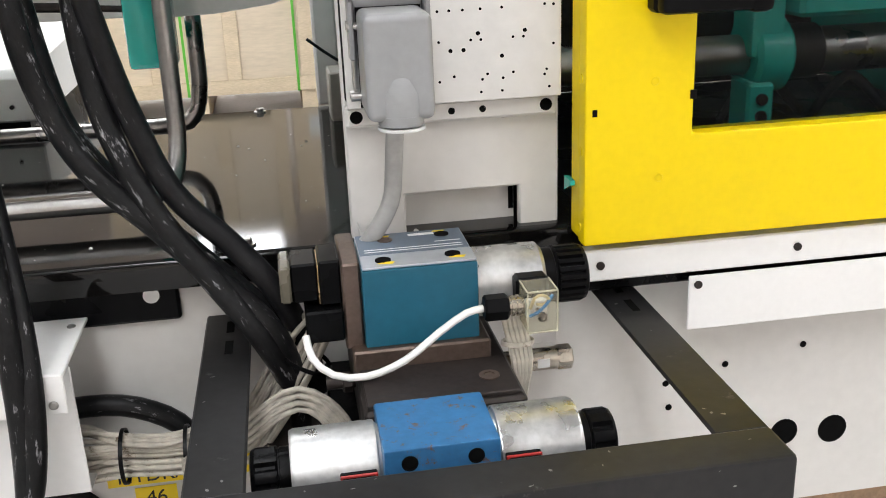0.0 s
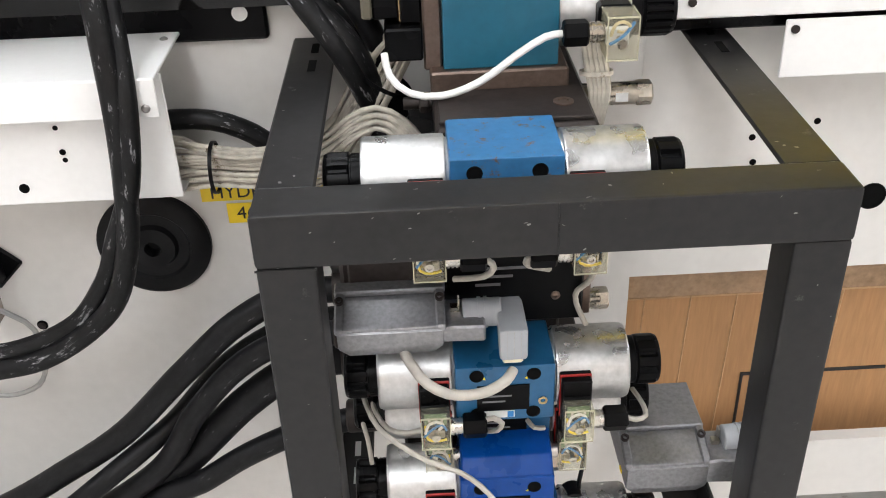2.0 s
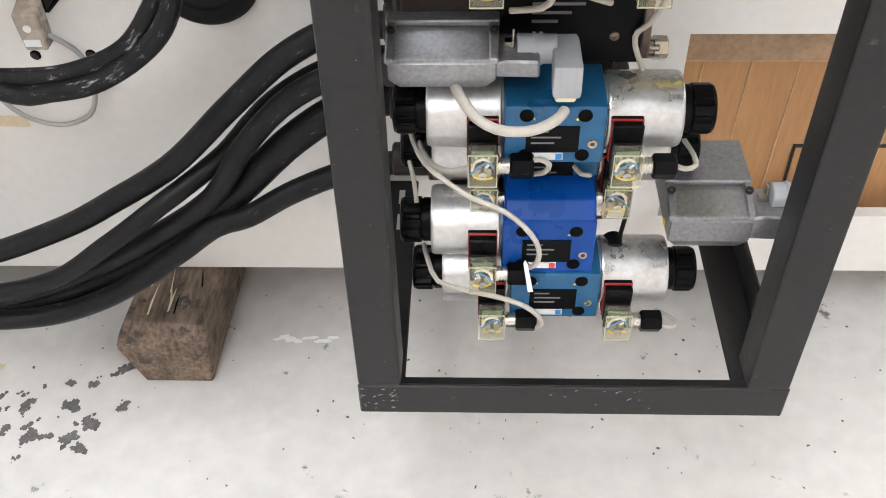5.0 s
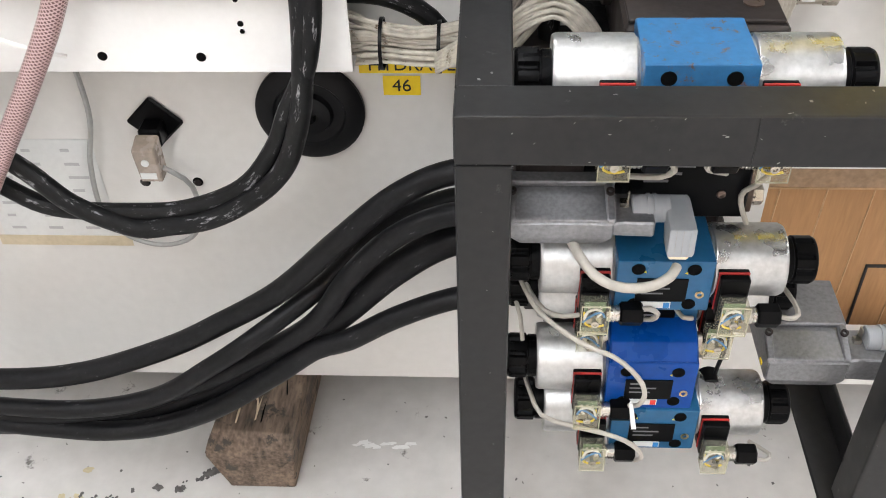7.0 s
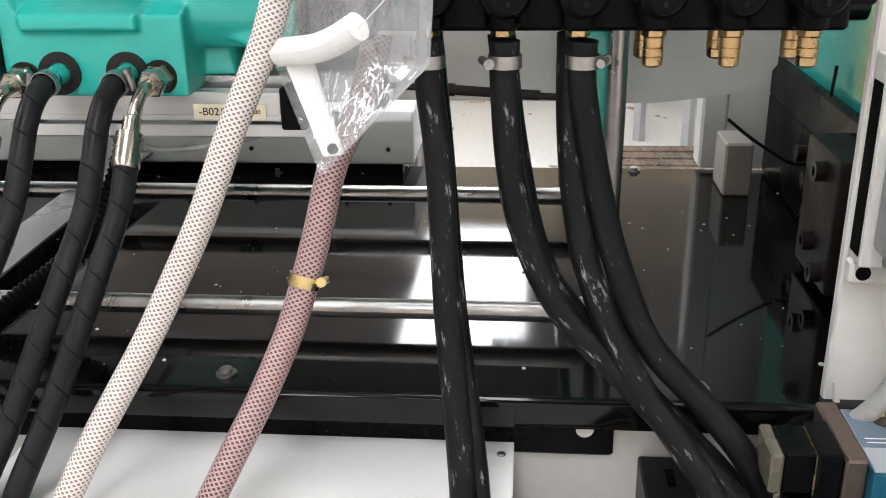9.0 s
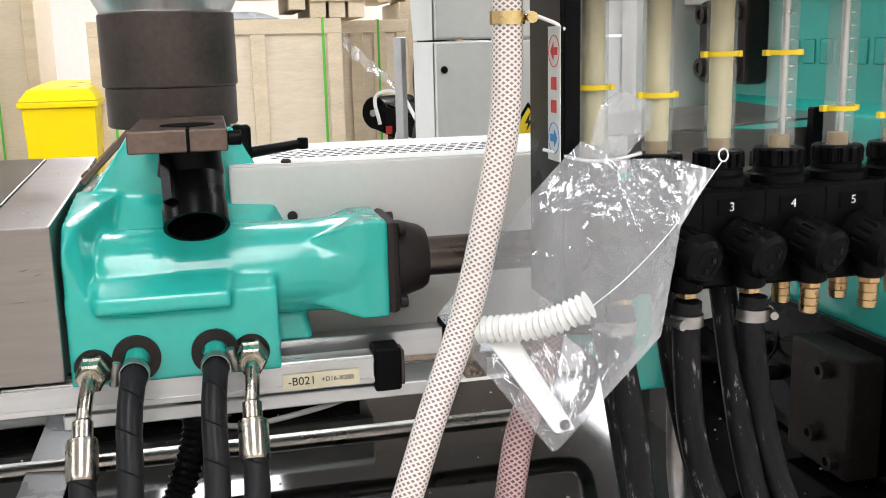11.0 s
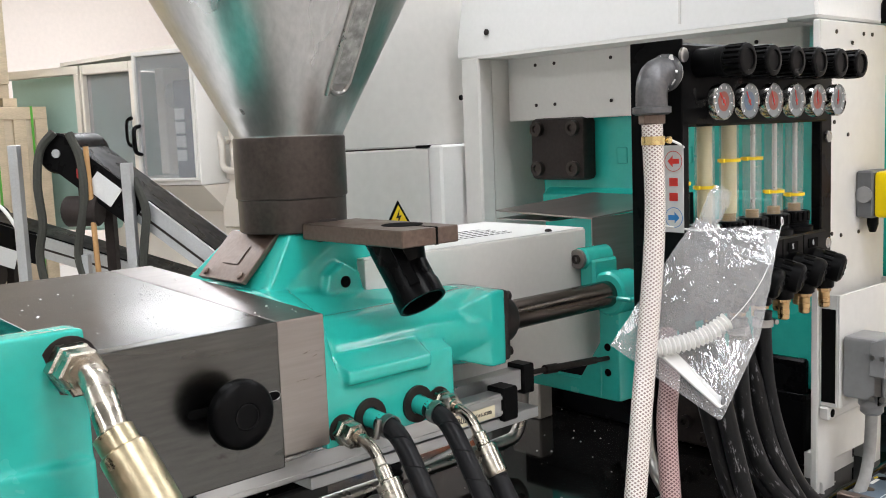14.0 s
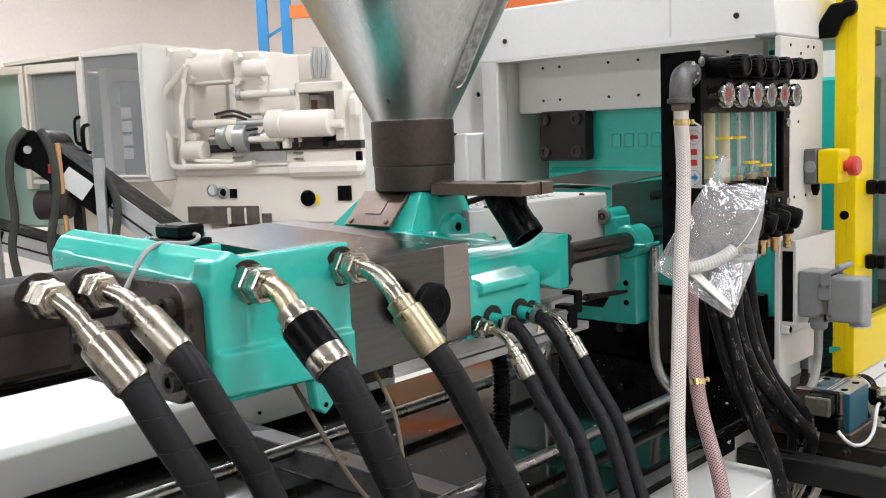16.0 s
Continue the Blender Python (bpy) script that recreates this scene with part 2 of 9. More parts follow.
def rubber(name, col, rough, scuff_lo, scuff_hi, wrap=0.0):
    """Dark rubber with pale scuffs drawn out along the hose and a faint wrapped relief."""
    m = mat(name, col, rough, var=0.3, scale=18, fine=150, bump=0.15, spec=0.17)
    nt = m.node_tree
    N, L = nt.nodes.new, nt.links.new
    bs = nt.nodes["Principled BSDF"]
    uv = N("ShaderNodeUVMap")
    mp = N("ShaderNodeMapping")
    mp.inputs["Scale"].default_value = (7, 26, 1)
    L(uv.outputs["UV"], mp.inputs["Vector"])
    n1 = N("ShaderNodeTexNoise")
    n1.inputs["Scale"].default_value, n1.inputs["Detail"].default_value, n1.inputs["Roughness"].default_value = 1.0, 9, 0.72
    L(mp.outputs["Vector"], n1.inputs["Vector"])
    rg = N("ShaderNodeMapRange")
    rg.inputs["From Min"].default_value, rg.inputs["From Max"].default_value = scuff_hi, scuff_hi + 0.09
    L(n1.outputs["Fac"], rg.inputs["Value"])
    soft = N("ShaderNodeMapRange")
    soft.inputs["From Min"].default_value, soft.inputs["From Max"].default_value = scuff_lo, 0.8
    soft.inputs["To Max"].default_value = 0.035
    L(n1.outputs["Fac"], soft.inputs["Value"])
    mx = N("ShaderNodeMath"); mx.operation = "MAXIMUM"
    L(rg.outputs["Result"], mx.inputs[0]); L(soft.outputs["Result"], mx.inputs[1])
    old = bs.inputs["Base Color"].links[0].from_socket
    cm = N("ShaderNodeMix"); cm.data_type = "RGBA"
    L(mx.outputs[0], cm.inputs["Factor"]); L(old, cm.inputs["A"])
    cm.inputs["B"].default_value = (0.30, 0.30, 0.31, 1)
    L(cm.outputs["Result"], bs.inputs["Base Color"])
    if wrap:
        sp = N("ShaderNodeSeparateXYZ")
        L(uv.outputs["UV"], sp.inputs[0])
        along_ = N("ShaderNodeMath"); along_.operation = "MULTIPLY_ADD"
        along_.inputs[1].default_value = 1.0 / wrap
        L(sp.outputs[1], along_.inputs[0]); L(sp.outputs[0], along_.inputs[2])
        saw = N("ShaderNodeMath"); saw.operation = "FRACT"
        L(along_.outputs[0], saw.inputs[0])
        lap = N("ShaderNodeMapRange"); lap.interpolation_type = "SMOOTHSTEP"
        lap.inputs["From Min"].default_value, lap.inputs["From Max"].default_value = 0.0, 0.055
        L(saw.outputs[0], lap.inputs["Value"])
        bp = N("ShaderNodeBump")
        bp.inputs["Strength"].default_value, bp.inputs["Distance"].default_value = 0.8, 0.0016
        L(lap.outputs["Result"], bp.inputs["Height"])
        L(bs.inputs["Normal"].links[0].from_socket, bp.inputs["Normal"])
        L(bp.outputs["Normal"], bs.inputs["Normal"])
        seam = N("ShaderNodeMix"); seam.data_type = "RGBA"
        seam.inputs["A"].default_value = (0.003, 0.003, 0.003, 1)
        L(lap.outputs["Result"], seam.inputs["Factor"]); L(cm.outputs["Result"], seam.inputs["B"])
        L(seam.outputs["Result"], bs.inputs["Base Color"])
    return m


def bag_film():
    """Clear film: mostly transparent, a little milky, with a sharp gloss that follows its crinkles."""
    m = bpy.data.materials.new("clear_bag_film")
    m.use_nodes = True
    nt = m.node_tree
    N, L = nt.nodes.new, nt.links.new
    nt.nodes.remove(nt.nodes["Principled BSDF"])
    tc, mp = N("ShaderNodeTexCoord"), N("ShaderNodeMapping")
    mp.inputs["Rotation"].default_value = (0, math.radians(18), 0)
    mp.inputs["Scale"].default_value = (1.0, 1.0, 0.28)
    L(tc.outputs["Object"], mp.inputs["Vector"])
    n1, n2 = N("ShaderNodeTexNoise"), N("ShaderNodeTexNoise")
    for n, sc, de in ((n1, 75, 2.0), (n2, 14, 3.0)):
        n.inputs["Scale"].default_value, n.inputs["Detail"].default_value = sc, de
        L(mp.outputs["Vector"], n.inputs["Vector"])
    bp = N("ShaderNodeBump"); bp.inputs["Strength"].default_value = 0.55; bp.inputs["Distance"].default_value = 0.004
    L(n1.outputs["Fac"], bp.inputs["Height"])
    gl, df, tl, tr = N("ShaderNodeBsdfGlossy"), N("ShaderNodeBsdfDiffuse"), N("ShaderNodeBsdfTranslucent"), N("ShaderNodeBsdfTransparent")
    gl.inputs["Color"].default_value, gl.inputs["Roughness"].default_value = (1, 1, 1, 1), 0.10
    df.inputs["Color"].default_value = tl.inputs["Color"].default_value = (0.86, 0.88, 0.90, 1)
    tr.inputs["Color"].default_value = (0.95, 0.96, 0.97, 1)
    L(bp.outputs["Normal"], gl.inputs["Normal"])
    milk, base, whole = N("ShaderNodeMixShader"), N("ShaderNodeMixShader"), N("ShaderNodeMixShader")
    milk.inputs["Fac"].default_value = 0.5
    L(df.outputs[0], milk.inputs[1]); L(tl.outputs[0], milk.inputs[2])
    haze = N("ShaderNodeMapRange")
    haze.inputs["From Min"].default_value, haze.inputs["From Max"].default_value = 0.38, 0.68
    haze.inputs["To Min"].default_value, haze.inputs["To Max"].default_value = 0.13, 0.36
    L(n2.outputs["Fac"], haze.inputs["Value"]); L(haze.outputs["Result"], base.inputs["Fac"])
    L(tr.outputs[0], base.inputs[1]); L(milk.outputs[0], base.inputs[2])
    lw = N("ShaderNodeLayerWeight"); lw.inputs["Blend"].default_value = 0.30
    L(bp.outputs["Normal"], lw.inputs["Normal"])
    fr = N("ShaderNodeMapRange")
    fr.inputs["To Min"].default_value, fr.inputs["To Max"].default_value = 0.07, 0.42
    L(lw.outputs["Facing"], fr.inputs["Value"]); L(fr.outputs["Result"], whole.inputs["Fac"])
    L(base.outputs[0], whole.inputs[1]); L(gl.outputs[0], whole.inputs[2])
    L(whole.outputs[0], nt.nodes["Material Output"].inputs["Surface"])
    return m


def see_through(name, tint, amount, rough=0.15, rough_scale=0.0):
    """Thin clear plastic: part of the light passes straight, the rest is scattered or mirrored."""
    m = bpy.data.materials.new(name)
    m.use_nodes = True
    nt = m.node_tree
    N, L = nt.nodes.new, nt.links.new
    bs = nt.nodes["Principled BSDF"]
    bs.inputs["Base Color"].default_value = (*tint, 1)
    bs.inputs["Roughness"].default_value = rough
    tr = N("ShaderNodeBsdfTransparent")
    tr.inputs["Color"].default_value = (*[0.6 + 0.4 * c for c in tint], 1)
    mx = N("ShaderNodeMixShader")
    mx.inputs["Fac"].default_value = amount
    if rough_scale:
        nz = N("ShaderNodeTexNoise"); nz.inputs["Scale"].default_value = rough_scale; nz.inputs["Detail"].default_value = 5
        bp = N("ShaderNodeBump"); bp.inputs["Strength"].default_value = 0.9; bp.inputs["Distance"].default_value = 0.004
        tc = N("ShaderNodeTexCoord"); L(tc.outputs["Object"], nz.inputs["Vector"])
        L(nz.outputs["Fac"], bp.inputs["Height"]); L(bp.outputs["Normal"], bs.inputs["Normal"])
        rg = N("ShaderNodeMapRange"); rg.inputs["From Min"].default_value, rg.inputs["From Max"].default_value = 0.35, 0.7
        rg.inputs["To Min"].default_value, rg.inputs["To Max"].default_value = amount - 0.16, amount + 0.2
        L(nz.outputs["Fac"], rg.inputs["Value"]); L(rg.outputs["Result"], mx.inputs["Fac"])
    L(bs.outputs[0], mx.inputs[1])
    L(tr.outputs[0], mx.inputs[2])
    L(mx.outputs[0], nt.nodes["Material Output"].inputs["Surface"])
    return m


def glowing(name, col, strength):
    m = bpy.data.materials.new(name)
    m.use_nodes = True
    bs = m.node_tree.nodes["Principled BSDF"]
    bs.inputs["Base Color"].default_value = (*col, 1)
    bs.inputs["Emission Color"].default_value = (*col, 1)
    bs.inputs["Emission Strength"].default_value = strength
    return m


WHITE = mat("machine_paint_white", (0.63, 0.62, 0.595), 0.42, var=0.05, scale=3, fine=60, bump=0.03, dirt=(0.42, 0.40, 0.35), dirt_amount=0.02, dirt_scale=9)
WHITE_CLEAN = mat("cover_paint_white", (0.76, 0.76, 0.745), 0.4, var=0.03, scale=4, bump=0.03)
GREY_LIGHT = mat("cover_paint_grey", (0.68, 0.67, 0.64), 0.4, var=0.04, scale=4, bump=0.02)
BLACK_GLOSS = mat("bed_gloss_black", (0.004, 0.0036, 0.0034), 0.065, var=0.3, scale=5, fine=200, bump=0.006, rough_var=0.03, spec=0.37, dirt=(0.30, 0.27, 0.24), dirt_amount=-0.055, dirt_scale=75)
BLACK_SATIN = mat("rail_satin_black", (0.0025, 0.0025, 0.003), 0.30, var=0.2, bump=0.03, spec=0.1)
FRAME = mat("guard_paint_graphite", (0.0145, 0.0142, 0.0145), 0.40, var=0.35, scale=7, fine=90, bump=0.10, dirt=(0.075, 0.073, 0.071), dirt_amount=0.08, dirt_scale=26, spec=0.32)
STEEL = mat("bright_steel", (0.36, 0.35, 0.335), 0.33, 1.0, var=0.15, scale=20, bump=0.03)
ZINC = mat("zinc_plated_coil", (0.50, 0.505, 0.50), 0.38, 0.82, var=0.22, scale=22, fine=160, bump=0.08, dirt=(0.30, 0.29, 0.275), dirt_amount=0.0, dirt_scale=48, rough_var=0.16)
CHROME = mat("fitting_nickel", (0.44, 0.405, 0.345), 0.27, 1.0, var=0.25, scale=40, bump=0.05, dirt=(0.20, 0.17, 0.12), dirt_amount=0.03, dirt_scale=60)
GOLD_ZINC = mat("yellow_passivated_steel", (0.50, 0.43, 0.29), 0.34, 1.0, var=0.28, scale=35, bump=0.04, dirt=(0.6, 0.58, 0.52), dirt_amount=0.10, dirt_scale=30)
DARK_STEEL = mat("phosphated_steel", (0.032, 0.026, 0.024), 0.46, 0.35, spec=0.25, var=0.32, scale=18, fine=160, bump=0.08, dirt=(0.16, 0.10, 0.06), dirt_amount=0.03, dirt_scale=30)
BROWN_STEEL = mat("browned_steel", (0.15, 0.11, 0.09), 0.42, 0.75, var=0.25, scale=24, fine=200, bump=0.06)
ROD = mat("hard_chrome_rod", (0.135, 0.112, 0.098), 0.25, 1.0, var=0.18, scale=14, stretch=(0.1, 1, 1))
STAINLESS = mat("brushed_stainless", (0.30, 0.275, 0.26), 0.36, 1.0, var=0.12, scale=6, fine=220, bump=0.05, stretch=(0.06, 1, 1), rough_var=0.1)
THROAT = mat("browned_cast_steel", (0.060, 0.049, 0.043), 0.40, 0.6, var=0.3, scale=20, fine=160, bump=0.08, dirt=(0.10, 0.075, 0.06), dirt_amount=0.04, dirt_scale=24)
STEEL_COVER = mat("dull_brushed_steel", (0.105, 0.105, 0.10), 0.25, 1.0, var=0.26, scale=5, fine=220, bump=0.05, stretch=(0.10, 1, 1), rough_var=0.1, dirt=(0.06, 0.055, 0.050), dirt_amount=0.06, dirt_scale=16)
HOPPER = mat("polished_stainless_hopper", (0.46, 0.455, 0.445), 0.33, 1.0, var=0.16, scale=9, fine=160, bump=0.05, rough_var=0.09, stretch=(1, 1, 0.12))
ALU = mat("cast_aluminium", (0.25, 0.25, 0.262), 0.40, 0.8, var=0.28, scale=14, fine=240, bump=0.16, dirt=(0.12, 0.12, 0.12), dirt_amount=0.03, dirt_scale=60)
ALU_PROF = mat("aluminium_profile", (0.60, 0.61, 0.61), 0.3, 0.9, var=0.08, scale=12, stretch=(0.1, 1, 1))
TURQ = mat("turquoise_enamel", (0.027, 0.465, 0.395), 0.20, var=0.07, scale=14, fine=70, bump=0.42, coat=0.45, rough_var=0.08)
YELLOW = mat("gate_paint_yellow", (0.80, 0.595, 0.0), 0.36, spec=0.3, var=0.04, scale=5, bump=0.03)
BLUE_V = mat("valve_blue_worn", (0.026, 0.125, 0.275), 0.42, var=0.2, scale=16, bump=0.1, dirt=(0.13, 0.060, 0.034), dirt_amount=0.15, dirt_scale=85)
BLUE_D = mat("valve_blue_deep", (0.012, 0.088, 0.195), 0.36, var=0.12, scale=18, bump=0.06)
BLUE_B = mat("valve_blue_bright", (0.001, 0.045, 0.235), 0.34, spec=0.3, var=0.14, scale=14, bump=0.07, dirt=(0.10, 0.06, 0.045), dirt_amount=0.04, dirt_scale=60)
PETROL = mat("valve_petrol_blue", (0.010, 0.095, 0.150), 0.36, var=0.12, scale=12, bump=0.08, dirt=(0.24, 0.22, 0.2), dirt_amount=-0.005, dirt_scale=18)
PLASTIC = mat("black_plastic", (0.003, 0.003, 0.0033), 0.32, var=0.15, bump=0.03, spec=0.09)
RUBBER = rubber("black_rubber", (0.0065, 0.0065, 0.0072), 0.40, 0.47, 0.625)
RUBBER_OLD = rubber("black_rubber_scuffed", (0.0068, 0.0068, 0.0072), 0.42, 0.41, 0.575)
HOSE_GREY = rubber("hydraulic_hose_grey", (0.0125, 0.0128, 0.0142), 0.42, 0.50, 0.70, 0.034)
BEIGE = mat("cable_beige", (0.43, 0.40, 0.34), 0.5, var=0.28, scale=30, dirt=(0.14, 0.105, 0.065), dirt_amount=0.13, dirt_scale=38)
BEIGE_GREY = mat("cable_grey_beige", (0.40, 0.375, 0.33), 0.45, var=0.14, scale=30)
CABLE_WHITE = mat("cable_white", (0.74, 0.74, 0.72), 0.4, var=0.04)
CABLE_GREY = mat("cable_grey", (0.32, 0.32, 0.31), 0.45, var=0.12, scale=30)
CONN_GREY = mat("connector_grey", (0.26, 0.265, 0.27), 0.42, var=0.08, scale=20, bump=0.06)
PALE_GREY = mat("plug_light_grey", (0.31, 0.325, 0.34), 0.42, var=0.06)
BOARD = mat("board_green", (0.10, 0.16, 0.08), 0.5)
RED = flat("signal_red", (0.32, 0.016, 0.012), 0.4)
RED_BTN = flat("button_red", (0.55, 0.045, 0.03), 0.35)
BRASS = mat("brass", (0.55, 0.38, 0.20), 0.3, 1.0, var=0.15, scale=40)
BRASS_GOLD = mat("clamp_brass", (0.72, 0.58, 0.28), 0.22, 1.0, var=0.12, scale=40)
LABEL_YELLOW = flat("label_yellow", (0.85, 0.62, 0.02), 0.5)
LABEL_CREAM = flat("label_cream", (0.72, 0.66, 0.48), 0.45)
LABEL_SILVER = mat("label_silver", (0.40, 0.43, 0.47), 0.38, 0.4, var=0.08)
PAPER = mat("label_paper", (0.62, 0.63, 0.62), 0.6, var=0.06)
INK = flat("ink_black", (0.012, 0.012, 0.012), 0.5)
INK_GREY = flat("ink_grey", (0.15, 0.15, 0.155), 0.6)
INK_FADED = flat("ink_faded", (0.42, 0.42, 0.43), 0.6)
INK_RED = flat("ink_red", (0.55, 0.03, 0.02), 0.5)
INK_BLUE = flat("ink_blue", (0.03, 0.2, 0.5), 0.5)
INK_WHITE = flat("ink_white", (0.8, 0.8, 0.8), 0.5)
HOLE = mat("bore_dark", (0.004, 0.004, 0.004), 0.8, var=0.06, spec=0.05)
CARD = mat("corrugated_card", (0.36, 0.195, 0.088), 0.75, var=0.18, scale=4, fine=40, bump=0.2, stretch=(6, 1, 0.6), dirt=(0.25, 0.13, 0.06), dirt_amount=0.09, dirt_scale=5)
TAPE = mat("packing_tape", (0.31, 0.20, 0.115), 0.16, var=0.3, scale=12, bump=0.35)
# dark brown that paints the shade over the carton flap
FLAP_SHADE = mat("flap_shade_brown", (0.13, 0.095, 0.05), 0.25, var=0.4, scale=9, bump=0.4)
WOOD_OLD = mat("old_timber", (0.125, 0.092, 0.068), 0.8, var=0.95, scale=24, fine=150, bump=1.0, stretch=(1, 0.22, 1), dirt=(0.05, 0.042, 0.036), dirt_amount=0.17, dirt_scale=28)
PLY = mat("crate_plywood", (0.60, 0.51, 0.385), 0.65, var=0.12, scale=2.5, fine=30, bump=0.05, stretch=(0.5, 1, 3))
PINE = mat("crate_pine", (0.58, 0.48, 0.34), 0.65, var=0.18, scale=3, fine=40, bump=0.06, stretch=(1, 1, 5))
STRAP = flat("strap_green", (0.10, 0.42, 0.04), 0.45)
CONCRETE = mat("painted_floor", (0.54, 0.525, 0.505), 0.45, var=0.12, scale=2.5, fine=30, bump=0.06, dirt=(0.13, 0.12, 0.11), dirt_amount=0.08, dirt_scale=17)
HALL_WALL = mat("painted_blockwork", (0.79, 0.71, 0.65), 0.7, var=0.05, scale=1.5, fine=20, bump=0.05)
HALL_CEIL = mat("hall_ceiling_sheet", (0.55, 0.55, 0.55), 0.7, var=0.05)
CREAM = mat("old_machine_cream", (0.74, 0.695, 0.625), 0.42, var=0.06, scale=3, bump=0.03)
GREEN_PALE = mat("old_machine_green", (0.36, 0.52, 0.47), 0.45, var=0.05)
GREEN_MARK = flat("bolt_mark_green", (0.45, 0.60, 0.06), 0.5)
RUST = mat("rust_streak", (0.16, 0.06, 0.03), 0.7, var=0.4, scale=30)
FLANGE = mat("oiled_brown_casting", (0.050, 0.038, 0.033), 0.33, 0.45, var=0.3, scale=30, fine=140, bump=0.14)
BEZEL = mat("gauge_chrome", (0.60, 0.585, 0.56), 0.2, 1.0, var=0.1, scale=40)
DIAL = flat("dial_slate", (0.20, 0.22, 0.23), 0.4)
DIAL_RED = flat("dial_red", (0.27, 0.075, 0.055), 0.4)
DIAL_BLUE = flat("dial_blue", (0.10, 0.15, 0.22), 0.4)
RECESS = mat("recess_dark_brown", (0.10, 0.085, 0.07), 0.8, var=0.5, scale=5, fine=14)
RACK_BLUE = flat("rack_blue", (0.03, 0.20, 0.45), 0.45)
RACK_ORANGE = flat("rack_orange", (0.70, 0.16, 0.03), 0.45)
GALV = mat("galvanised", (0.45, 0.47, 0.48), 0.42, 0.7, var=0.12, scale=10)
BROOM = mat("broom_wood", (0.42, 0.24, 0.10), 0.6, var=0.2, stretch=(1, 1, 0.2))
TUBE_CREAM = mat("flow_tube_scaled", (0.66, 0.56, 0.33), 0.35, var=0.08, scale=30)
FLOAT = mat("flow_float_brown", (0.36, 0.22, 0.08), 0.5, var=0.2, scale=60)
BRAID_WHITE = braided("hose_braided_white", (0.62, 0.55, 0.50), (0.78, 0.74, 0.70), (0.15, 0.085, 0.08), 0.42)
BRAID_PINK = braided("hose_braided_pink", (0.30, 0.17, 0.165), (0.52, 0.38, 0.37), (0.065, 0.022, 0.026), 0.36)
CLEAR = see_through("clear_plug_plastic", (0.74, 0.71, 0.56), 0.85, 0.05)
CLEAR_EDGE = see_through("clear_plug_edge", (0.80, 0.77, 0.60), 0.64, 0.1)
PLATED = mat("gland_nickel", (0.52, 0.50, 0.46), 0.3, 1.0, var=0.2, scale=40)
TUBE_CLEAR = see_through("clear_flow_tube", (0.75, 0.8, 0.78), 0.84, 0.06)
BAG = bag_film()
PANE = see_through("machine_window_pane", (0.05, 0.06, 0.06), 0.955, 0.05)
OLD_PANE = see_through("hazy_window_pane", (0.66, 0.68, 0.70), 0.80, 0.08)
WRAP = mat("stretch_wrap_white", (0.50, 0.52, 0.54), 0.2, var=0.1, scale=7, fine=50, bump=0.9, stretch=(1, 1, 0.4))
WEBBING = mat("webbing_olive", (0.035, 0.036, 0.030), 0.8, var=0.3, scale=40, bump=0.2)
LAMP_GLOW = glowing("tube_lamp_glow", (0.97, 0.98, 1.0), 5.2)

# ---------- hall ----------
def slab(name, x0, x1, y0, y1, z0, z1, m, label, category, bev=0.0):
    return solo(name, [bx(x0, x1, y0, y1, z0, z1, bev)], m, label, category, kind="structure")


slab("floor", -40, 40, -40, 40, -0.2, 0.0, CONCRETE, "worn light grey painted concrete workshop floor", "floor")
slab("wall_north", -12, 14, 12.0, 12.3, 0, 6.0, HALL_WALL, "cream painted blockwork wall behind the machines", "wall")
slab("wall_south", -12, 14, -6.3, -6.0, 0, 6.0, HALL_WALL, "cream painted blockwork wall", "wall")
slab("wall_west", -12.3, -12, -6.3, 12.3, 0, 6.0, HALL_WALL, "cream painted blockwork wall", "wall")
slab("wall_east", 14, 14.3, -6.3, 12.3, 0, 6.0, HALL_WALL, "cream painted blockwork wall", "wall")
slab("ceiling", -12.3, 14.3, -6.3, 12.3, 6.0, 6.2, HALL_CEIL, "pale metal sheet hall ceiling", "ceiling")
lamp0 = thing("ceiling_lamp", (0, 0, 4.42), "long white fluorescent hall lamp hanging from ceiling", "lamp", "hall lamps")
part("housing", [bx(-0.60, 0.60, -2.25, 2.25, 4.44, 4.54, 0.01)], WHITE_CLEAN, lamp0)
part("diffuser", [bx(-0.56, 0.56, -2.21, 2.21, 4.415, 4.438, 0.004)], LAMP_GLOW, lamp0, "glowing white diffuser")
for hy in (-1.2, 1.2):
    part("hanger", [cy((0, hy, 4.54), (0, hy, 6.0), 0.006, n=8)], GALV, lamp0)
# the copies hang at the added, unseen lamp places
for k, (lx, ly) in enumerate(LAMP_ROWS):
    if k == 0:
        lamp0.location = (lx, ly, 4.42)
    else:
        copy_thing(lamp0, pose(lx, ly, 4.42))

# flaked spots where the floor paint is gone
rf = random.Random(11)


def flake(x, y, r, ang, sx, z, n=11):
    """A thin ragged patch."""
    ps = []
    for k in range(n):
        q = 2 * math.pi * k / n
        rr = r * rf.uniform(0.45, 1.0)
        u, v = rr * math.cos(q), rr * sx * math.sin(q)
        ps.append((x + u * math.cos(ang) - v * math.sin(ang), y + u * math.sin(ang) + v * math.cos(ang)))
    return [(p[0], p[1], z) for p in ps] + [(p[0], p[1], 0.0) for p in ps], [tuple(range(n))] + [(k, k + n, (k + 1) % n + n, (k + 1) % n) for k in range(n)]


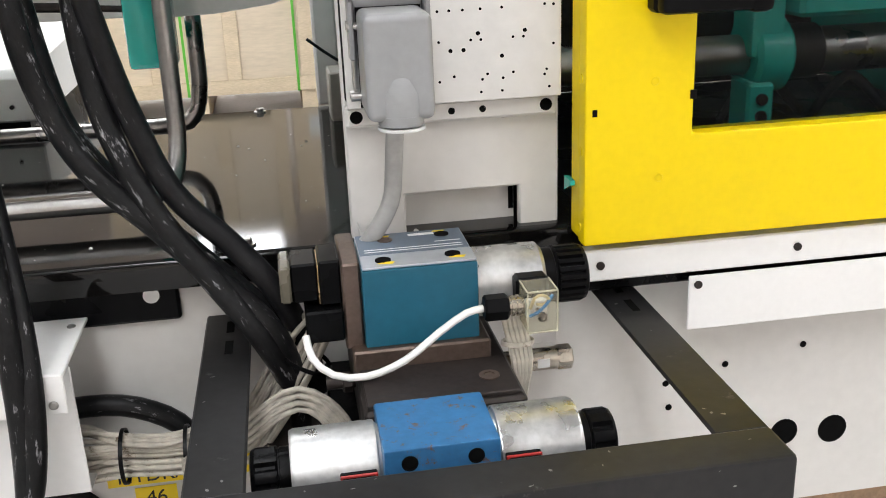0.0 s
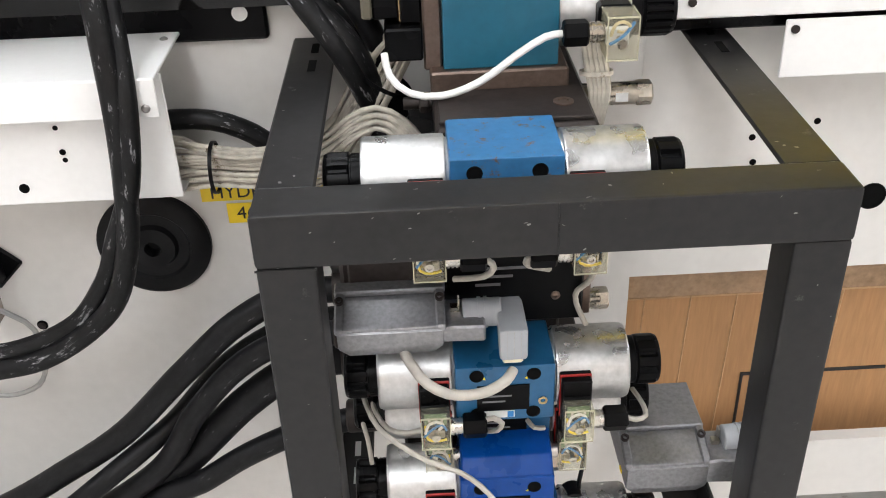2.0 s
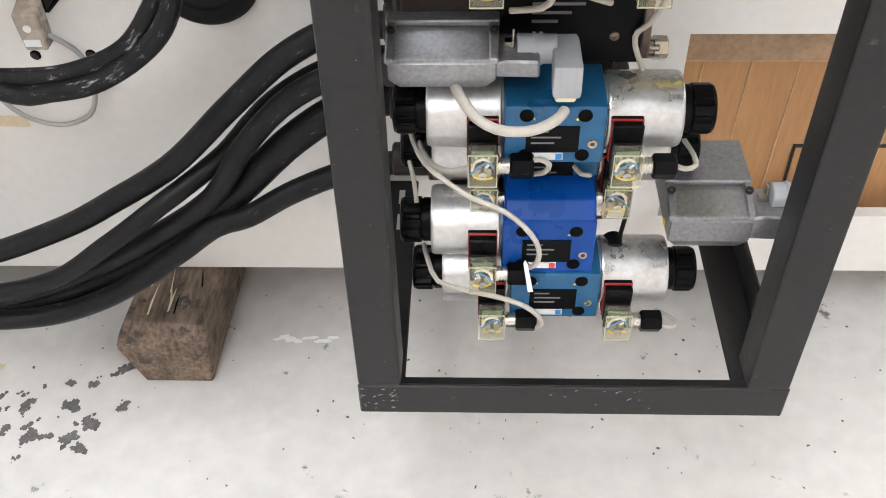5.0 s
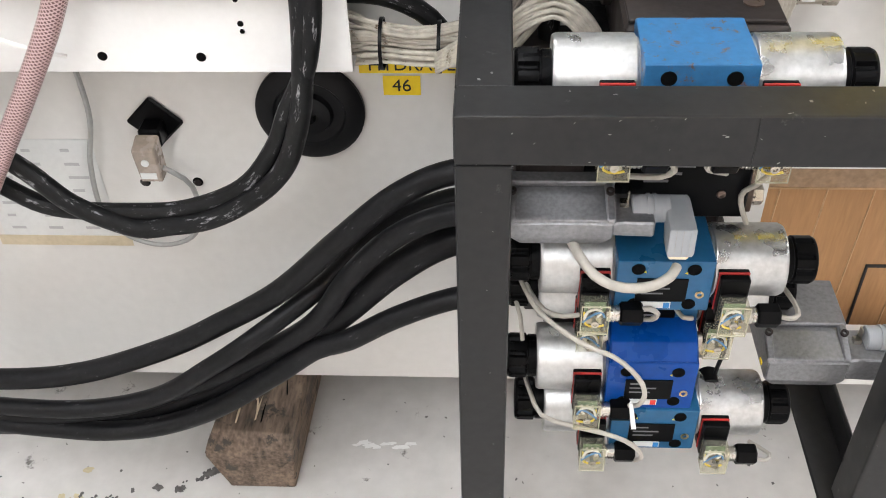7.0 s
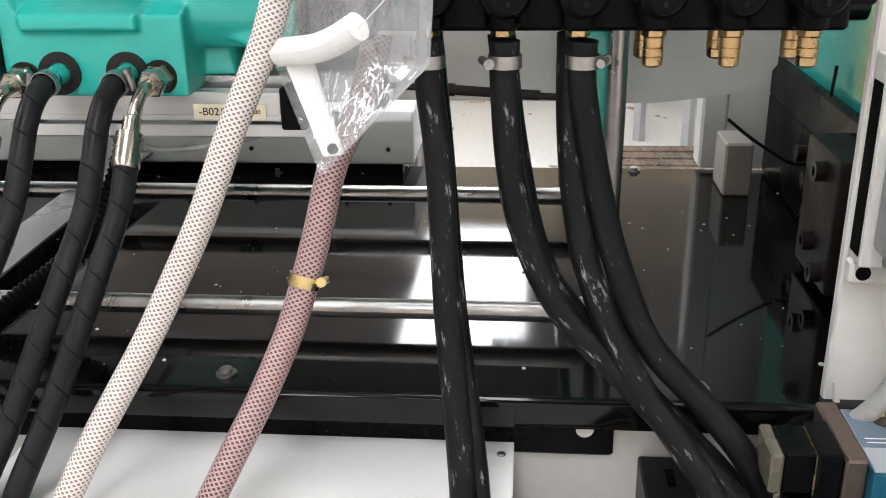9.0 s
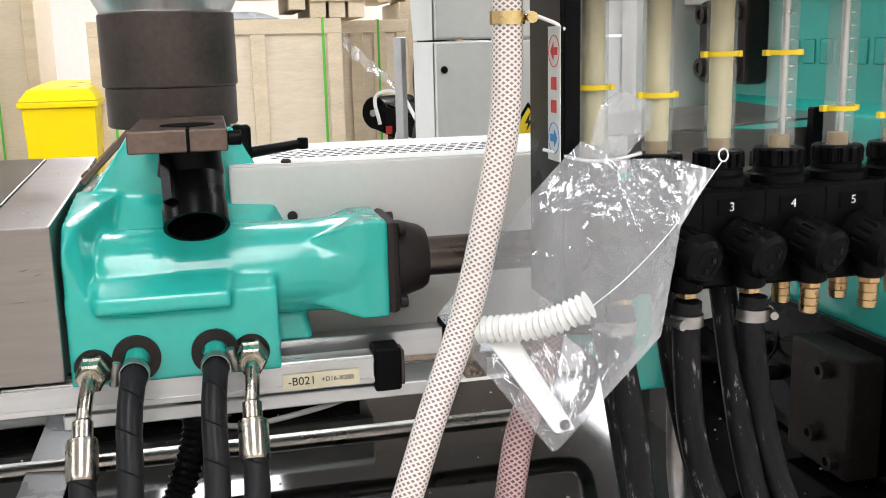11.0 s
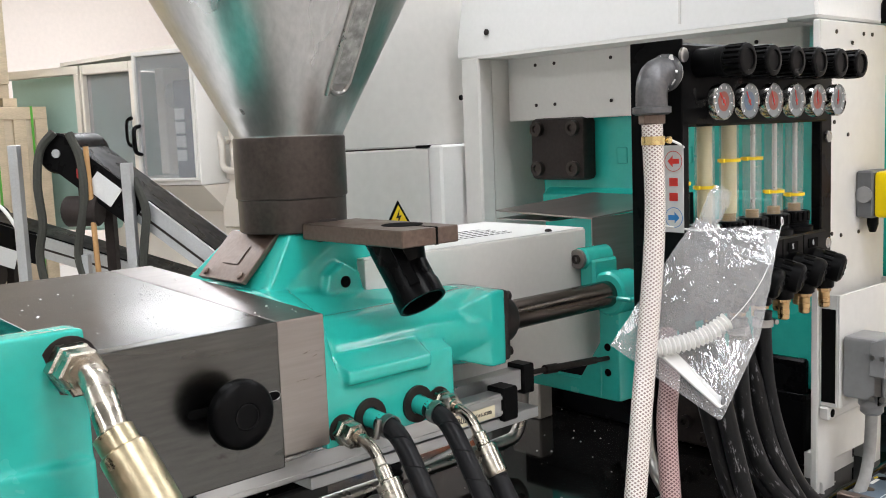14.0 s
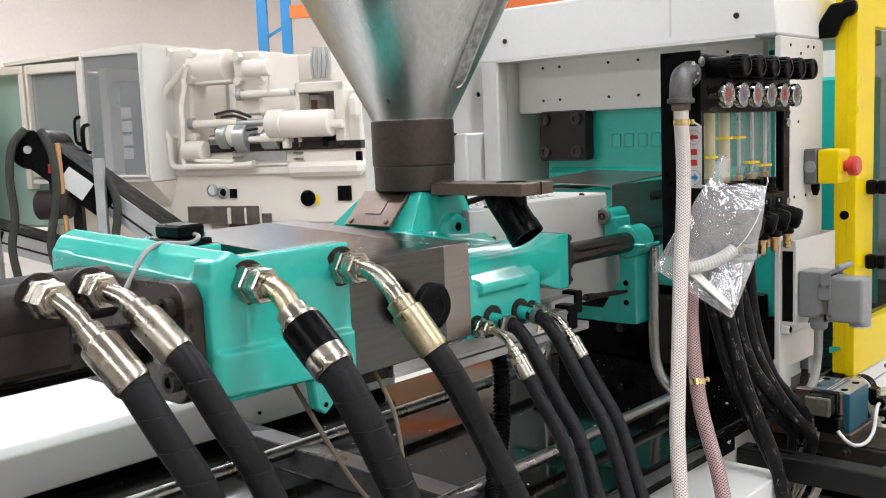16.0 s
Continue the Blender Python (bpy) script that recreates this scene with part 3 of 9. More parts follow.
flakes = []
for i in range(62):
    t = rf.random()
    x, y = -0.70 + 0.30 * t + rf.uniform(-0.06, 0.06), -0.34 + 0.15 * t + rf.uniform(-0.08, 0.07)
    ang, r = rf.uniform(-0.3, 0.9), 0.003 + 0.009 * rf.random() ** 2
    for k in range(rf.randint(2, 5)):
        flakes.append(flake(x, y, r * rf.uniform(0.7, 1.25), rf.uniform(0, 6), rf.uniform(0.6, 1.0), 0.0005 + 0.00002 * (len(flakes) % 40), 17))
        x, y = x + r * 0.55 * math.cos(ang) + rf.uniform(-0.004, 0.004), y + r * 0.55 * math.sin(ang) + rf.uniform(-0.004, 0.004)
for i in range(230):
    flakes.append(flake(rf.uniform(-0.8, 1.0), rf.uniform(-0.6, 0.0), rf.uniform(0.001, 0.0038), rf.uniform(0, 6), rf.uniform(0.25, 0.9), 0.0006, 7))
solo("floor_flakes", flakes, mat("bare_concrete", (0.105, 0.10, 0.096), 0.8, var=0.35, scale=60), "grey flaked spots and chips on the painted floor", "floor wear", kind="stuff")
stain = [flake(-0.622 + rf.uniform(-0.02, 0.02), -0.222 + rf.uniform(-0.016, 0.016), rf.uniform(0.004, 0.011), rf.uniform(0, 6), 0.8, 0.0004 + 0.00002 * k) for k in range(9)] + [flake(-0.612, -0.158, 0.011, 0.3, 0.7, 0.0005)]
solo("floor_stain", stain, mat("oil_stain", (0.50, 0.43, 0.27), 0.5, var=0.2, scale=50), "yellowish dried stain on the painted floor", "stain", kind="stuff")
drip = [flake(-0.185 + 0.011 * k, -0.098 + 0.005 * math.sin(k * 1.7), rf.uniform(0.009, 0.016), 0.1, 0.42, 0.0006 + 0.00002 * k) for k in range(9)]
solo("paint_smear", drip, WHITE_CLEAN, "white paint smear on the floor", "stain", kind="stuff")
far_flakes = []
for i in range(90):
    x, y = rf.uniform(-1.6, 1.4), rf.uniform(2.2, 5.2)
    r = 0.012 + 0.07 * rf.random() ** 2
    pts = [(x + r * rf.uniform(0.4, 1) * math.cos(k * 0.7), y + r * rf.uniform(0.4, 1.3) * math.sin(k * 0.7)) for k in range(9)]
    far_flakes.append(([(p[0], p[1], 0.0008) for p in pts] + [(p[0], p[1], 0.0) for p in pts], [tuple(range(9))] + [(k, k + 9, (k + 1) % 9 + 9, (k + 1) % 9) for k in range(9)]))
solo("floor_flakes", far_flakes, mat("bare_concrete_brown", (0.26, 0.225, 0.19), 0.8, var=0.3, scale=30), "brownish flaked patches where floor paint wore off", "floor wear", kind="stuff")

# ---------- machine base ----------
base = thing("machine_bed", (0, 0.4, 0), "off-white painted steel base of an injection moulding machine", "machine")
OX0, OX1, OZ0, OZ1 = 0.392, 1.05, 0.226, 0.528
part("side_panel", [pr([(-3.0, 0.115), (1.04, 0.115), (1.04, OZ0), (OX0, OZ0), (OX0, OZ1), (OX1, OZ1), (OX1, OZ0), (1.0405, OZ0), (1.0405, 0.115), (3.2, 0.115), (3.2, 0.905), (-3.0, 0.905)], 1, -0.05, -0.03)], WHITE, base)
part("opening_edge", [bx(OX0 - 0.004, OX0, -0.03, 0.01, OZ0, OZ1, 0.0), bx(OX0, OX1, -0.03, 0.01, OZ1, OZ1 + 0.004, 0)], WHITE, base)
part("inner_wall", [bx(-2.9, 3.1, 0.60, 0.62, 0.2, 0.93, 0), bx(-2.9, 3.1, -0.03, 0.6, 0.118, 0.125, 0), bx(-2.9, -2.88, -0.03, 0.6, 0.12, 0.93, 0), bx(3.08, 3.1, -0.03, 0.6, 0.12, 0.93, 0)], WHITE, base)
part("rear_panel", [bx(-3.0, 3.2, 0.66, 0.68, 0.115, 0.93, 0.002)], WHITE, base)
for fx in (-2.6, -0.9, 1.6, 2.9):
    part("foot", [bx(fx - 0.06, fx + 0.06, 0.0, 0.14, 0.0, 0.116, 0.003)], DARK_STEEL, base)
for hx, hz, r in [(0.525, 0.718, 0.0035), (0.60, 0.735, 0.0035), (0.53, 0.685, 0.0035), (0.70, 0.75, 0.0035), (0.685, 0.630, 0.0155), (0.751, 0.626, 0.0165), (-0.436, 0.499, 0.006), (-0.364, 0.5, 0.006)]:
    part("bolt_hole", [ring((hx, -0.0501, hz), (0, -1, 0), r * 1.18, r, 0.0006, 20), cy((hx, -0.0502, hz), (0 + hx, -0.0505, hz), r, n=20)], HOLE, base)
for hx, hz in [(-0.436, 0.499), (-0.364, 0.5)]:
    part("bolt", [hexa((hx, -0.0505, hz), (0, -1, 0), 0.0055, 0.004)], DARK_STEEL, base)

# black bed cover, with its rolled front lip
bed = thing("bed_cover", (-0.6, 0.3, 0.93), "glossy black sheet steel cover over the machine bed", "bed cover")
prof = [(-0.050, 0.905), (-0.083, 0.912), (-0.090, 0.930), (-0.088, 0.941), (-0.082, 0.9455), (0.658, 0.9455), (0.664, 0.941), (0.664, 0.905)]
part("sheet", [pr(prof, 0, -2.4, 0.42)], BLACK_GLOSS, bed)
for bx_, by_ in [(-0.40, -0.058), (0.059, 0.644), (-0.515, 0.62), (-1.1, -0.058), (0.05, -0.062)]:
    part("bolt", [cy((bx_, by_, 0.9456), (bx_, by_, 0.9475), 0.0105, n=20), cy((bx_, by_, 0.9475), (bx_, by_, 0.953), 0.0065, n=14, bev=0.001)], STEEL, bed, "bright cap bolt with washer")
rs = random.Random(5)
specks = []
for i in range(260):
    x, y = rs.uniform(-1.0, 0.26), rs.uniform(-0.07, 0.64)
    r = 0.0005 + 0.0022 * rs.random() ** 4
    if x > 0.0 and y < 0.5 and i % 3 == 0:
        r = 0.001 + 0.0035 * rs.random() ** 2
    specks.append(rev([(r, 0), (r * 0.6, r * 0.5)], (x, y, 0.9456), (0, 0, 1), 5, rs.uniform(0, 6)))
solo("dust_specks", specks, mat("pale_dust", (0.55, 0.53, 0.50), 0.7), "pale dust and resin specks on the bed cover", "dust", kind="stuff")
rail = thing("bed_rail", (-1.0, -0.05, 0.87), "satin black steel rail along the bed edge", "rail")
part("rail_plate", [bx(-2.4, -0.025, -0.062, -0.0505, 0.869, 0.931, 0.003), bx(-0.026, 0.165, -0.062, -0.0505, 0.906, 0.931, 0.003)], BLACK_SATIN, rail)
part("top_edge", [cy((-2.4, -0.066, 0.932), (0.165, -0.066, 0.932), 0.006, n=12)], BLACK_GLOSS, rail)
for hx in (-0.053, -0.95):
    part("round_hole", [cy((hx, -0.0622, 0.899), (hx, -0.0627, 0.899), 0.0085, n=24)], WHITE_CLEAN, rail, "round hole showing white paint behind")
# two steel pipes across the bed
pipe_a = hose("bed_pipe", [(-2.4, 0.045, 0.972), (-0.3, 0.045, 0.972), (-0.085, 0.045, 0.972), (-0.050, 0.058, 0.974), (-0.032, 0.085, 0.985), (-0.025, 0.108, 1.020), (-0.024, 0.114, 1.08), (-0.023, 0.115, 1.26)], 0.0105, STEEL, "steel pipe along the bed turning upwards", "pipe", n=16)
pipe_b = hose("bed_pipe", [(-2.4, 0.39, 0.985), (-0.3, 0.39, 0.985), (-0.075, 0.39, 0.985), (-0.030, 0.389, 0.995), (-0.016, 0.388, 1.035), (-0.014, 0.386, 1.10), (-0.014, 0.385, 1.26)], 0.0115, STEEL, "bright steel pipe bent upwards at its end", "pipe", n=16)
# sloping grey sheet across the bed
solo("sheet_strip", [hull([(x, y, z + q) for x, y, z in ((-0.755, 0.02, 0.978), (-0.705, 0.02, 0.974), (-0.755, 0.58, 0.990), (-0.705, 0.58, 0.986)) for q in (0, 0.003)]), hull([(x, y, z) for x in (-0.757, -0.7535) for y, z in ((0.02, 0.948), (0.02, 0.980), (0.58, 0.948), (0.58, 0.992))])], mat("sheet_graphite", (0.075, 0.075, 0.078), 0.30, var=0.15), "graphite painted angle strip lying across the bed", "sheet")
# rear white cover beyond the bed
rc = thing("rear_cover", (-1.6, 0.75, 0.93), "white painted sheet metal cover behind the bed", "cover")
part("shell", [pr([(0.600, 0.965), (0.600, 1.035), (0.612, 1.05), (1.10, 1.075), (1.10, 0.965)], 0, -3.4, -0.29, 0.003)], WHITE_CLEAN, rc)
part("plinth", [bx(-3.4, -0.31, 0.615, 1.08, 0.2, 0.966, 0.0)], BLACK_SATIN, rc)
for hx in (-0.33, -0.40, -0.55, -0.66):
    part("bolt", [cy((hx, 0.600, 0.99), (hx, 0.597, 0.99), 0.0035, n=12)], DARK_STEEL, rc)

# white cable trunk on the side
trunk = thing("cable_duct", (-0.37, -0.12, 0.735), "white sheet metal cable duct fixed to the base", "cable duct")
part("lid", [bx(-0.60, -0.120, -0.195, -0.055, 0.878, 0.882, 0.001), bx(-0.60, -0.120, -0.197, -0.194, 0.842, 0.882, 0.001)], WHITE_CLEAN, trunk)
part("front", [bx(-0.60, -0.120, -0.168, -0.165, 0.738, 0.876, 0.001)], WHITE_CLEAN, trunk)
part("floor_plate", [bx(-0.60, -0.120, -0.165, -0.055, 0.738, 0.741, 0.0005)], WHITE_CLEAN, trunk)
part("end_plate", [bx(-0.60, -0.597, -0.165, -0.055, 0.741, 0.876, 0.0005)], WHITE_CLEAN, trunk)
for hx, hz, r in [(-0.391, 0.758, 0.0055), (-0.283, 0.757, 0.0055), (-0.545, 0.757, 0.0055), (-0.2357, 0.8336, 0.0034), (-0.2351, 0.8236, 0.0028), (-0.2339, 0.7965, 0.0034), (-0.2333, 0.7876, 0.0028)]:
    part("punched_hole", [cy((hx, -0.1681, hz), (hx, -0.1685, hz), r, n=18)], HOLE, trunk)
for hx, hy, hz, d in [(-0.132, -0.084, 0.882, (0, 0, 1)), (-0.132, -0.197, 0.852, (0, -1, 0))]:
    part("screw", [rev([(0.0045, 0), (0.0045, 0.0008), (0.003, 0.002)], (hx, hy, hz), d, 14)], STEEL, trunk)

# black rubber grommet, socket, yellow labels, data sheet on the side
grom = thing("rubber_grommet", (-0.198, -0.05, 0.545), "large round black rubber cable grommet in the side panel", "grommet")
part("disc", [rev([(0.069, 0), (0.069, 0.006), (0.062, 0.012), (0.046, 0.013), (0.043, 0.009), (0.030, 0.009), (0.027, 0.016), (0.010, 0.018), (0.008, 0.004), (0.001, 0.004)], (-0.198, -0.0505, 0.615), (0, -1, 0), 44)], RUBBER, grom)
sock = thing("cable_socket", (-0.40, -0.05, 0.55), "black square flange socket with clear angled cable plug", "socket")
part("flange", [moved(bx(-0.027, 0.027, -0.006, 0, -0.027, 0.027, 0.003), pose(-0.400, -0.0505, 0.598, 0, 45, 0))], PLASTIC, sock)
part("neck", [bx(-0.414, -0.386, -0.085, -0.056, 0.578, 0.605, 0.003)], PLASTIC, sock)
part("plug", [hull([(-0.417, -0.112, 0.592), (-0.387, -0.112, 0.592), (-0.417, -0.084, 0.600), (-0.387, -0.084, 0.600), (-0.413, -0.112, 0.545), (-0.385, -0.112, 0.545), (-0.413, -0.088, 0.545), (-0.385, -0.088, 0.545)], 0.002)], mat("smoky_plug", (0.30, 0.25, 0.21), 0.25, var=0.2, scale=60), sock, "smoky clear plastic angled plug")
part("plug_inside", [bx(-0.411, -0.391, -0.1135, -0.1121, 0.551, 0.560, 0), cy((-0.402, -0.1121, 0.575), (-0.402, -0.1135, 0.575), 0.005, n=14)], PAPER, sock)
hose("socket_lead", [(-0.386, -0.10, 0.560), (-0.372, -0.095, 0.545), (-0.362, -0.08, 0.515), (-0.364, -0.07, 0.46), (-0.385, -0.065, 0.415), (-0.43, -0.063, 0.398), (-0.475, -0.064, 0.415), (-0.50, -0.066, 0.46), (-0.495, -0.068, 0.54), (-0.475, -0.07, 0.62), (-0.472, -0.08, 0.735)], 0.0035, CABLE_GREY, "thin grey cable looping from the socket", "cable", n=8)
lab = thing("machine_label", (-0.09, -0.052, 0.63), "yellow adhesive labels with black capitals and number", "label")
part("name_strip", [bx(-0.132, 0.03, -0.0513, -0.0505, 0.668, 0.692, 0)], LABEL_YELLOW, lab)
part("number_tag", [bx(-0.104, -0.058, -0.0513, -0.0505, 0.637, 0.664, 0)], LABEL_YELLOW, lab)
letters("caption", "HYDRAUL", 0.0235, INK, lab, facing(-0.068, -0.0515, 0.679))
letters("numeral", "46", 0.024, INK, lab, facing(-0.081, -0.0515, 0.650))
sheet = thing("data_sheet", (-0.56, -0.052, 0.39), "faded printed data sheet taped to the side panel", "label")
part("paper", [bx(-0.66, -0.494, -0.0511, -0.0505, 0.40, 0.568, 0)], PAPER, sheet)
part("tape", [bx(-0.67, -0.478, -0.0517, -0.0511, 0.386, 0.404, 0)], mat("masking_tape", (0.55, 0.47, 0.33), 0.6), sheet)
for i in range(7):
    for j in range(3):
        w = 0.012 + 0.02 * ((i * 7 + j * 5) % 5) / 5
        x = -0.645 + j * 0.053
        part("print_bar", [bx(x, x + w, -0.0515, -0.0511, 0.548 - i * 0.022, 0.5525 - i * 0.022, 0)], INK_FADED, sheet)

# cardboard carton inside the opening, timber block under the machine
carton = thing("cardboard_box", (0.72, 0.18, 0.126), "brown corrugated cardboard carton taped shut inside the opening", "box")
part("carton_body", [bx(0.34, 1.04, 0.02, 0.40, 0.126, 0.50, 0.004)], CARD, carton)
# the flap's dark colour stands in for shadow at the carton top
part("flap", [hull([(0.335, 0.012, 0.50), (1.045, 0.012, 0.505), (0.335, 0.20, 0.515), (1.045, 0.20, 0.517), (0.335, 0.012, 0.496), (1.045, 0.012, 0.50), (0.335, 0.2, 0.51), (1.045, 0.2, 0.512)])], FLAP_SHADE, carton, "folded carton flap with shade painted in dark brown")
CARD_PALE = mat("card_crease_pale", (0.43, 0.26, 0.135), 0.7, var=0.2, scale=30)
for i, cx in enumerate((0.42, 0.485, 0.55, 0.63, 0.70)):
    part("crease", [hull([(cx, 0.0196, 0.13), (cx + 0.004, 0.0196, 0.13), (cx + 0.002, 0.0182, 0.13), (cx + 0.012, 0.0196, 0.45), (cx + 0.015, 0.0196, 0.45), (cx + 0.0135, 0.0184, 0.45)])], CARD_PALE, carton)
part("tape", [bx(0.336, 1.044, 0.0165, 0.0196, 0.447, 0.494, 0)], TAPE, carton, "shiny brown packing tape")
part("tape_edge", [bx(0.336, 1.044, 0.0160, 0.0196, 0.4440, 0.4468, 0)], CARD_PALE, carton)
part("printed_frame", [bx(0.585, 0.80, 0.0175, 0.0196, 0.298, 0.303, 0), bx(0.585, 0.589, 0.0175, 0.0196, 0.16, 0.30, 0)], INK, carton)
wd = [(-0.272, -0.184, 0), (-0.375, -0.184, 0), (-0.406, -0.180, 0.072), (-0.400, -0.172, 0.092), (-0.268, -0.178, 0.094), (-0.266, -0.165, 0.110), (-0.392, -0.155, 0.108), (-0.26, 0.16, 0), (-0.37, 0.16, 0), (-0.37, 0.16, 0.112), (-0.258, 0.16, 0.112), (-0.395, 0.0, 0.060)]
tw = thing("timber_block", (-0.33, 0.0, 0.0), "rough dark old timber block under the machine base", "timber")
part("block", [hull(wd, 0.0025, 1)], WOOD_OLD, tw)
rw = random.Random(21)
for i in range(9):
    x, y = rw.uniform(-0.385, -0.275), rw.uniform(-0.15, -0.06)
    part("split", [hull([(x, y, 0.1095), (x + 0.0025, y + 0.002, 0.1095), (x + rw.uniform(-0.006, 0.006), y + rw.uniform(0.03, 0.08), 0.1125), (x + 0.001, y + 0.02, 0.1130)])], HOLE if i % 2 else PINE, tw)

# ---------- graphite guard frame with slotted ends ----------
guard = thing("guard_frame", (0.2335, -0.25, 0.288), "graphite painted square steel guard frame, scuffed paint", "guard frame")
GW, GT = 0.467, 0.048
part("front_bar", [bx(0, GW, -0.45, -0.45 + GT, 0.867 - GT, 0.867, 0.004, 2)], FRAME, guard)
part("front_bar", [bx(0.0, GW, -0.45, -0.4445, 0.288, 0.288 + GT, 0.002), bx(0.0, GW, -0.447, -0.45 + GT, 0.288, 0.293, 0.001)], FRAME, guard, "angle steel lower front bar, scuffed")
for x in (0, GW - GT):
    part("post", [bx(x + 0.0005, x + GT - 0.0005, -0.4495, -0.4505 + GT, 0.288 + GT - 0.001, 0.867 - GT + 0.001, 0.004, 2)], FRAME, guard)
    part("side_bar", [bx(x, x + GT, -0.45 + GT - 0.002, -0.052, 0.861, 0.866, 0.002), bx(x if x == 0 else x + GT - 0.005, x + 0.005 if x == 0 else x + GT, -0.45 + GT - 0.002, -0.052, 0.819, 0.864, 0.002)], FRAME, guard, "angle steel side bar with slots at the wall end")
    part("side_bar", [bx(x, x + GT, -0.45 + GT - 0.002, -0.052, 0.289, 0.294, 0.002), bx(x if x == 0 else x + GT - 0.005, x + 0.005 if x == 0 else x + GT, -0.45 + GT - 0.002, -0.052, 0.292, 0.336, 0.002)], FRAME, guard)
    for y0, y1 in ((-0.103, -0.075), (-0.155, -0.125)):
        xs = x + 0.0225
        part("slot", [bx(xs, xs + 0.008, y0, y1, 0.8655, 0.8665, 0)], HOLE, guard)
        part("slot", [bx(xs, xs + 0.008, y0, y1, 0.2935, 0.2945, 0)], PAPER, guard)
part("weld_seam", [bx(0.2345, 0.2355, -0.4507, -0.4499, 0.8195, 0.8665, 0)], FRAME, guard)
part("weld_seam", [bx(0.0, 0.048, -0.4507, -0.4498, 0.818, 0.8195, 0)], FRAME, guard)

rg = random.Random(8)
scuffs = []
for i in range(84):
    if i < 46:
        x, z, r = rg.uniform(0.0, 0.045) if i < 32 else rg.uniform(0.2, 0.32), rg.uniform(0.290, 0.333), rg.uniform(0.0008, 0.0034)
    elif i < 66:
        x, z, r = rg.uniform(0.0, 0.467), rg.choice((0.822, 0.8635, 0.85, 0.84)) + rg.uniform(-0.003, 0.003), rg.uniform(0.0005, 0.0022)
    else:
        x, z, r = rg.choice((rg.uniform(0.002, 0.046), rg.uniform(0.421, 0.465))), rg.uniform(0.34, 0.81), rg.uniform(0.0004, 0.0016)
    a0, sx = rg.uniform(-0.5, 0.9), rg.uniform(0.15, 0.5)
    ring_ = [(r * rg.uniform(0.5, 1) * math.cos(k * 0.9), r * sx * math.sin(k * 0.9)) for k in range(7)]
    scuffs.append(([(x + u * math.cos(a0) - v * math.sin(a0), -0.4504 - 0.000004 * (i % 30), z + u * math.sin(a0) + v * math.cos(a0)) for u, v in ring_], [tuple(range(7))]))
for i in range(22):
    x, y, r = rg.uniform(0.0, 0.467), -0.45 + rg.uniform(0.002, 0.046), rg.uniform(0.0006, 0.003)
    if i < 12:
        x, y = rg.choice((0.024, 0.443)) + rg.uniform(-0.018, 0.018), rg.uniform(-0.42, -0.10)
    a0, sx = rg.uniform(0, 3.1), rg.uniform(0.15, 0.6)
    ring_ = [(r * rg.uniform(0.5, 1) * math.cos(k * 0.9), r * sx * math.sin(k * 0.9)) for k in range(7)]
    zt = 0.8672 if y < -0.402 else 0.8662
    scuffs.append(([(x + u * math.cos(a0) - v * math.sin(a0), y + u * math.sin(a0) + v * math.cos(a0), zt + 0.000004 * (i % 30)) for u, v in ring_], [tuple(range(7))]))
tagged(part("scuff_marks", scuffs, mat("paint_scuff_pale", (0.20, 0.197, 0.19), 0.6, var=0.3, scale=80), guard), "pale chips and scuffs in the paint", kind="stuff")

# ---------- hydraulic valve stack ----------
def ribbed_cap(p0, d, r, h, n=9):
    """Knurled plastic end nut: one turned shape whose wall goes in and out in ribs."""
    d, u, w = axes_of(d)
    p0 = Vector(p0)
    prof = [(0.93, 0.93, 0.0), (0.95, 0.95, 0.02), (0.95, 0.95, 0.26), (0.91, 0.91, 0.28), (0.91, 0.91, 0.31), (1.0, 0.98, 0.34), (1.0, 0.86, 0.38), (1.0, 0.86, 0.86), (0.97, 0.95, 0.90), (0.93, 0.92, 0.97), (0.84, 0.84, 1.0), (0.66, 0.66, 1.0), (0.62, 0.62, 0.94), (0.02, 0.02, 0.94)]
    m = n * 6
    vs, fs = [], []
    for ra, rb, k in prof:
        for i in range(m):
            a = 2 * math.pi * i / m
            rr = r * (ra if i % 6 < 4 else rb)
            vs.append(tuple(p0 + d * h * k + (u * math.cos(a) + w * math.sin(a)) * rr))
    for q in range(len(prof) - 1):
        for i in range(m):
            j = (i + 1) % m
            fs.append((q * m + i, q * m + j, q * m + m + j, q * m + m + i))
    fs.append(tuple(range(m))[::-1])
    fs.append(tuple((len(prof) - 1) * m + i for i in range(m)))
    return [(vs, fs)]


def ribbed_ring(p0, d, r, h, n):
    """A plain band with raised grips round it."""
    d, u, w = axes_of(d)
    p0 = Vector(p0)
    m = n * 6
    vs, fs = [], []
    for ra, rb, k in ((0.96, 0.96, 0.0), (1.0, 0.93, 0.08), (1.0, 0.93, 0.85), (0.96, 0.96, 1.0)):
        for i in range(m):
            a = 2 * math.pi * i / m
            vs.append(tuple(p0 + d * h * k + (u * math.cos(a) + w * math.sin(a)) * r * (ra if i % 6 < 4 else rb)))
    for q in range(3):
        for i in range(m):
            j = (i + 1) % m
            fs.append((q * m + i, q * m + j, q * m + m + j, q * m + m + i))
    fs.append(tuple(range(m))[::-1])
    fs.append(tuple(3 * m + i for i in range(m)))
    return [(vs, fs)]


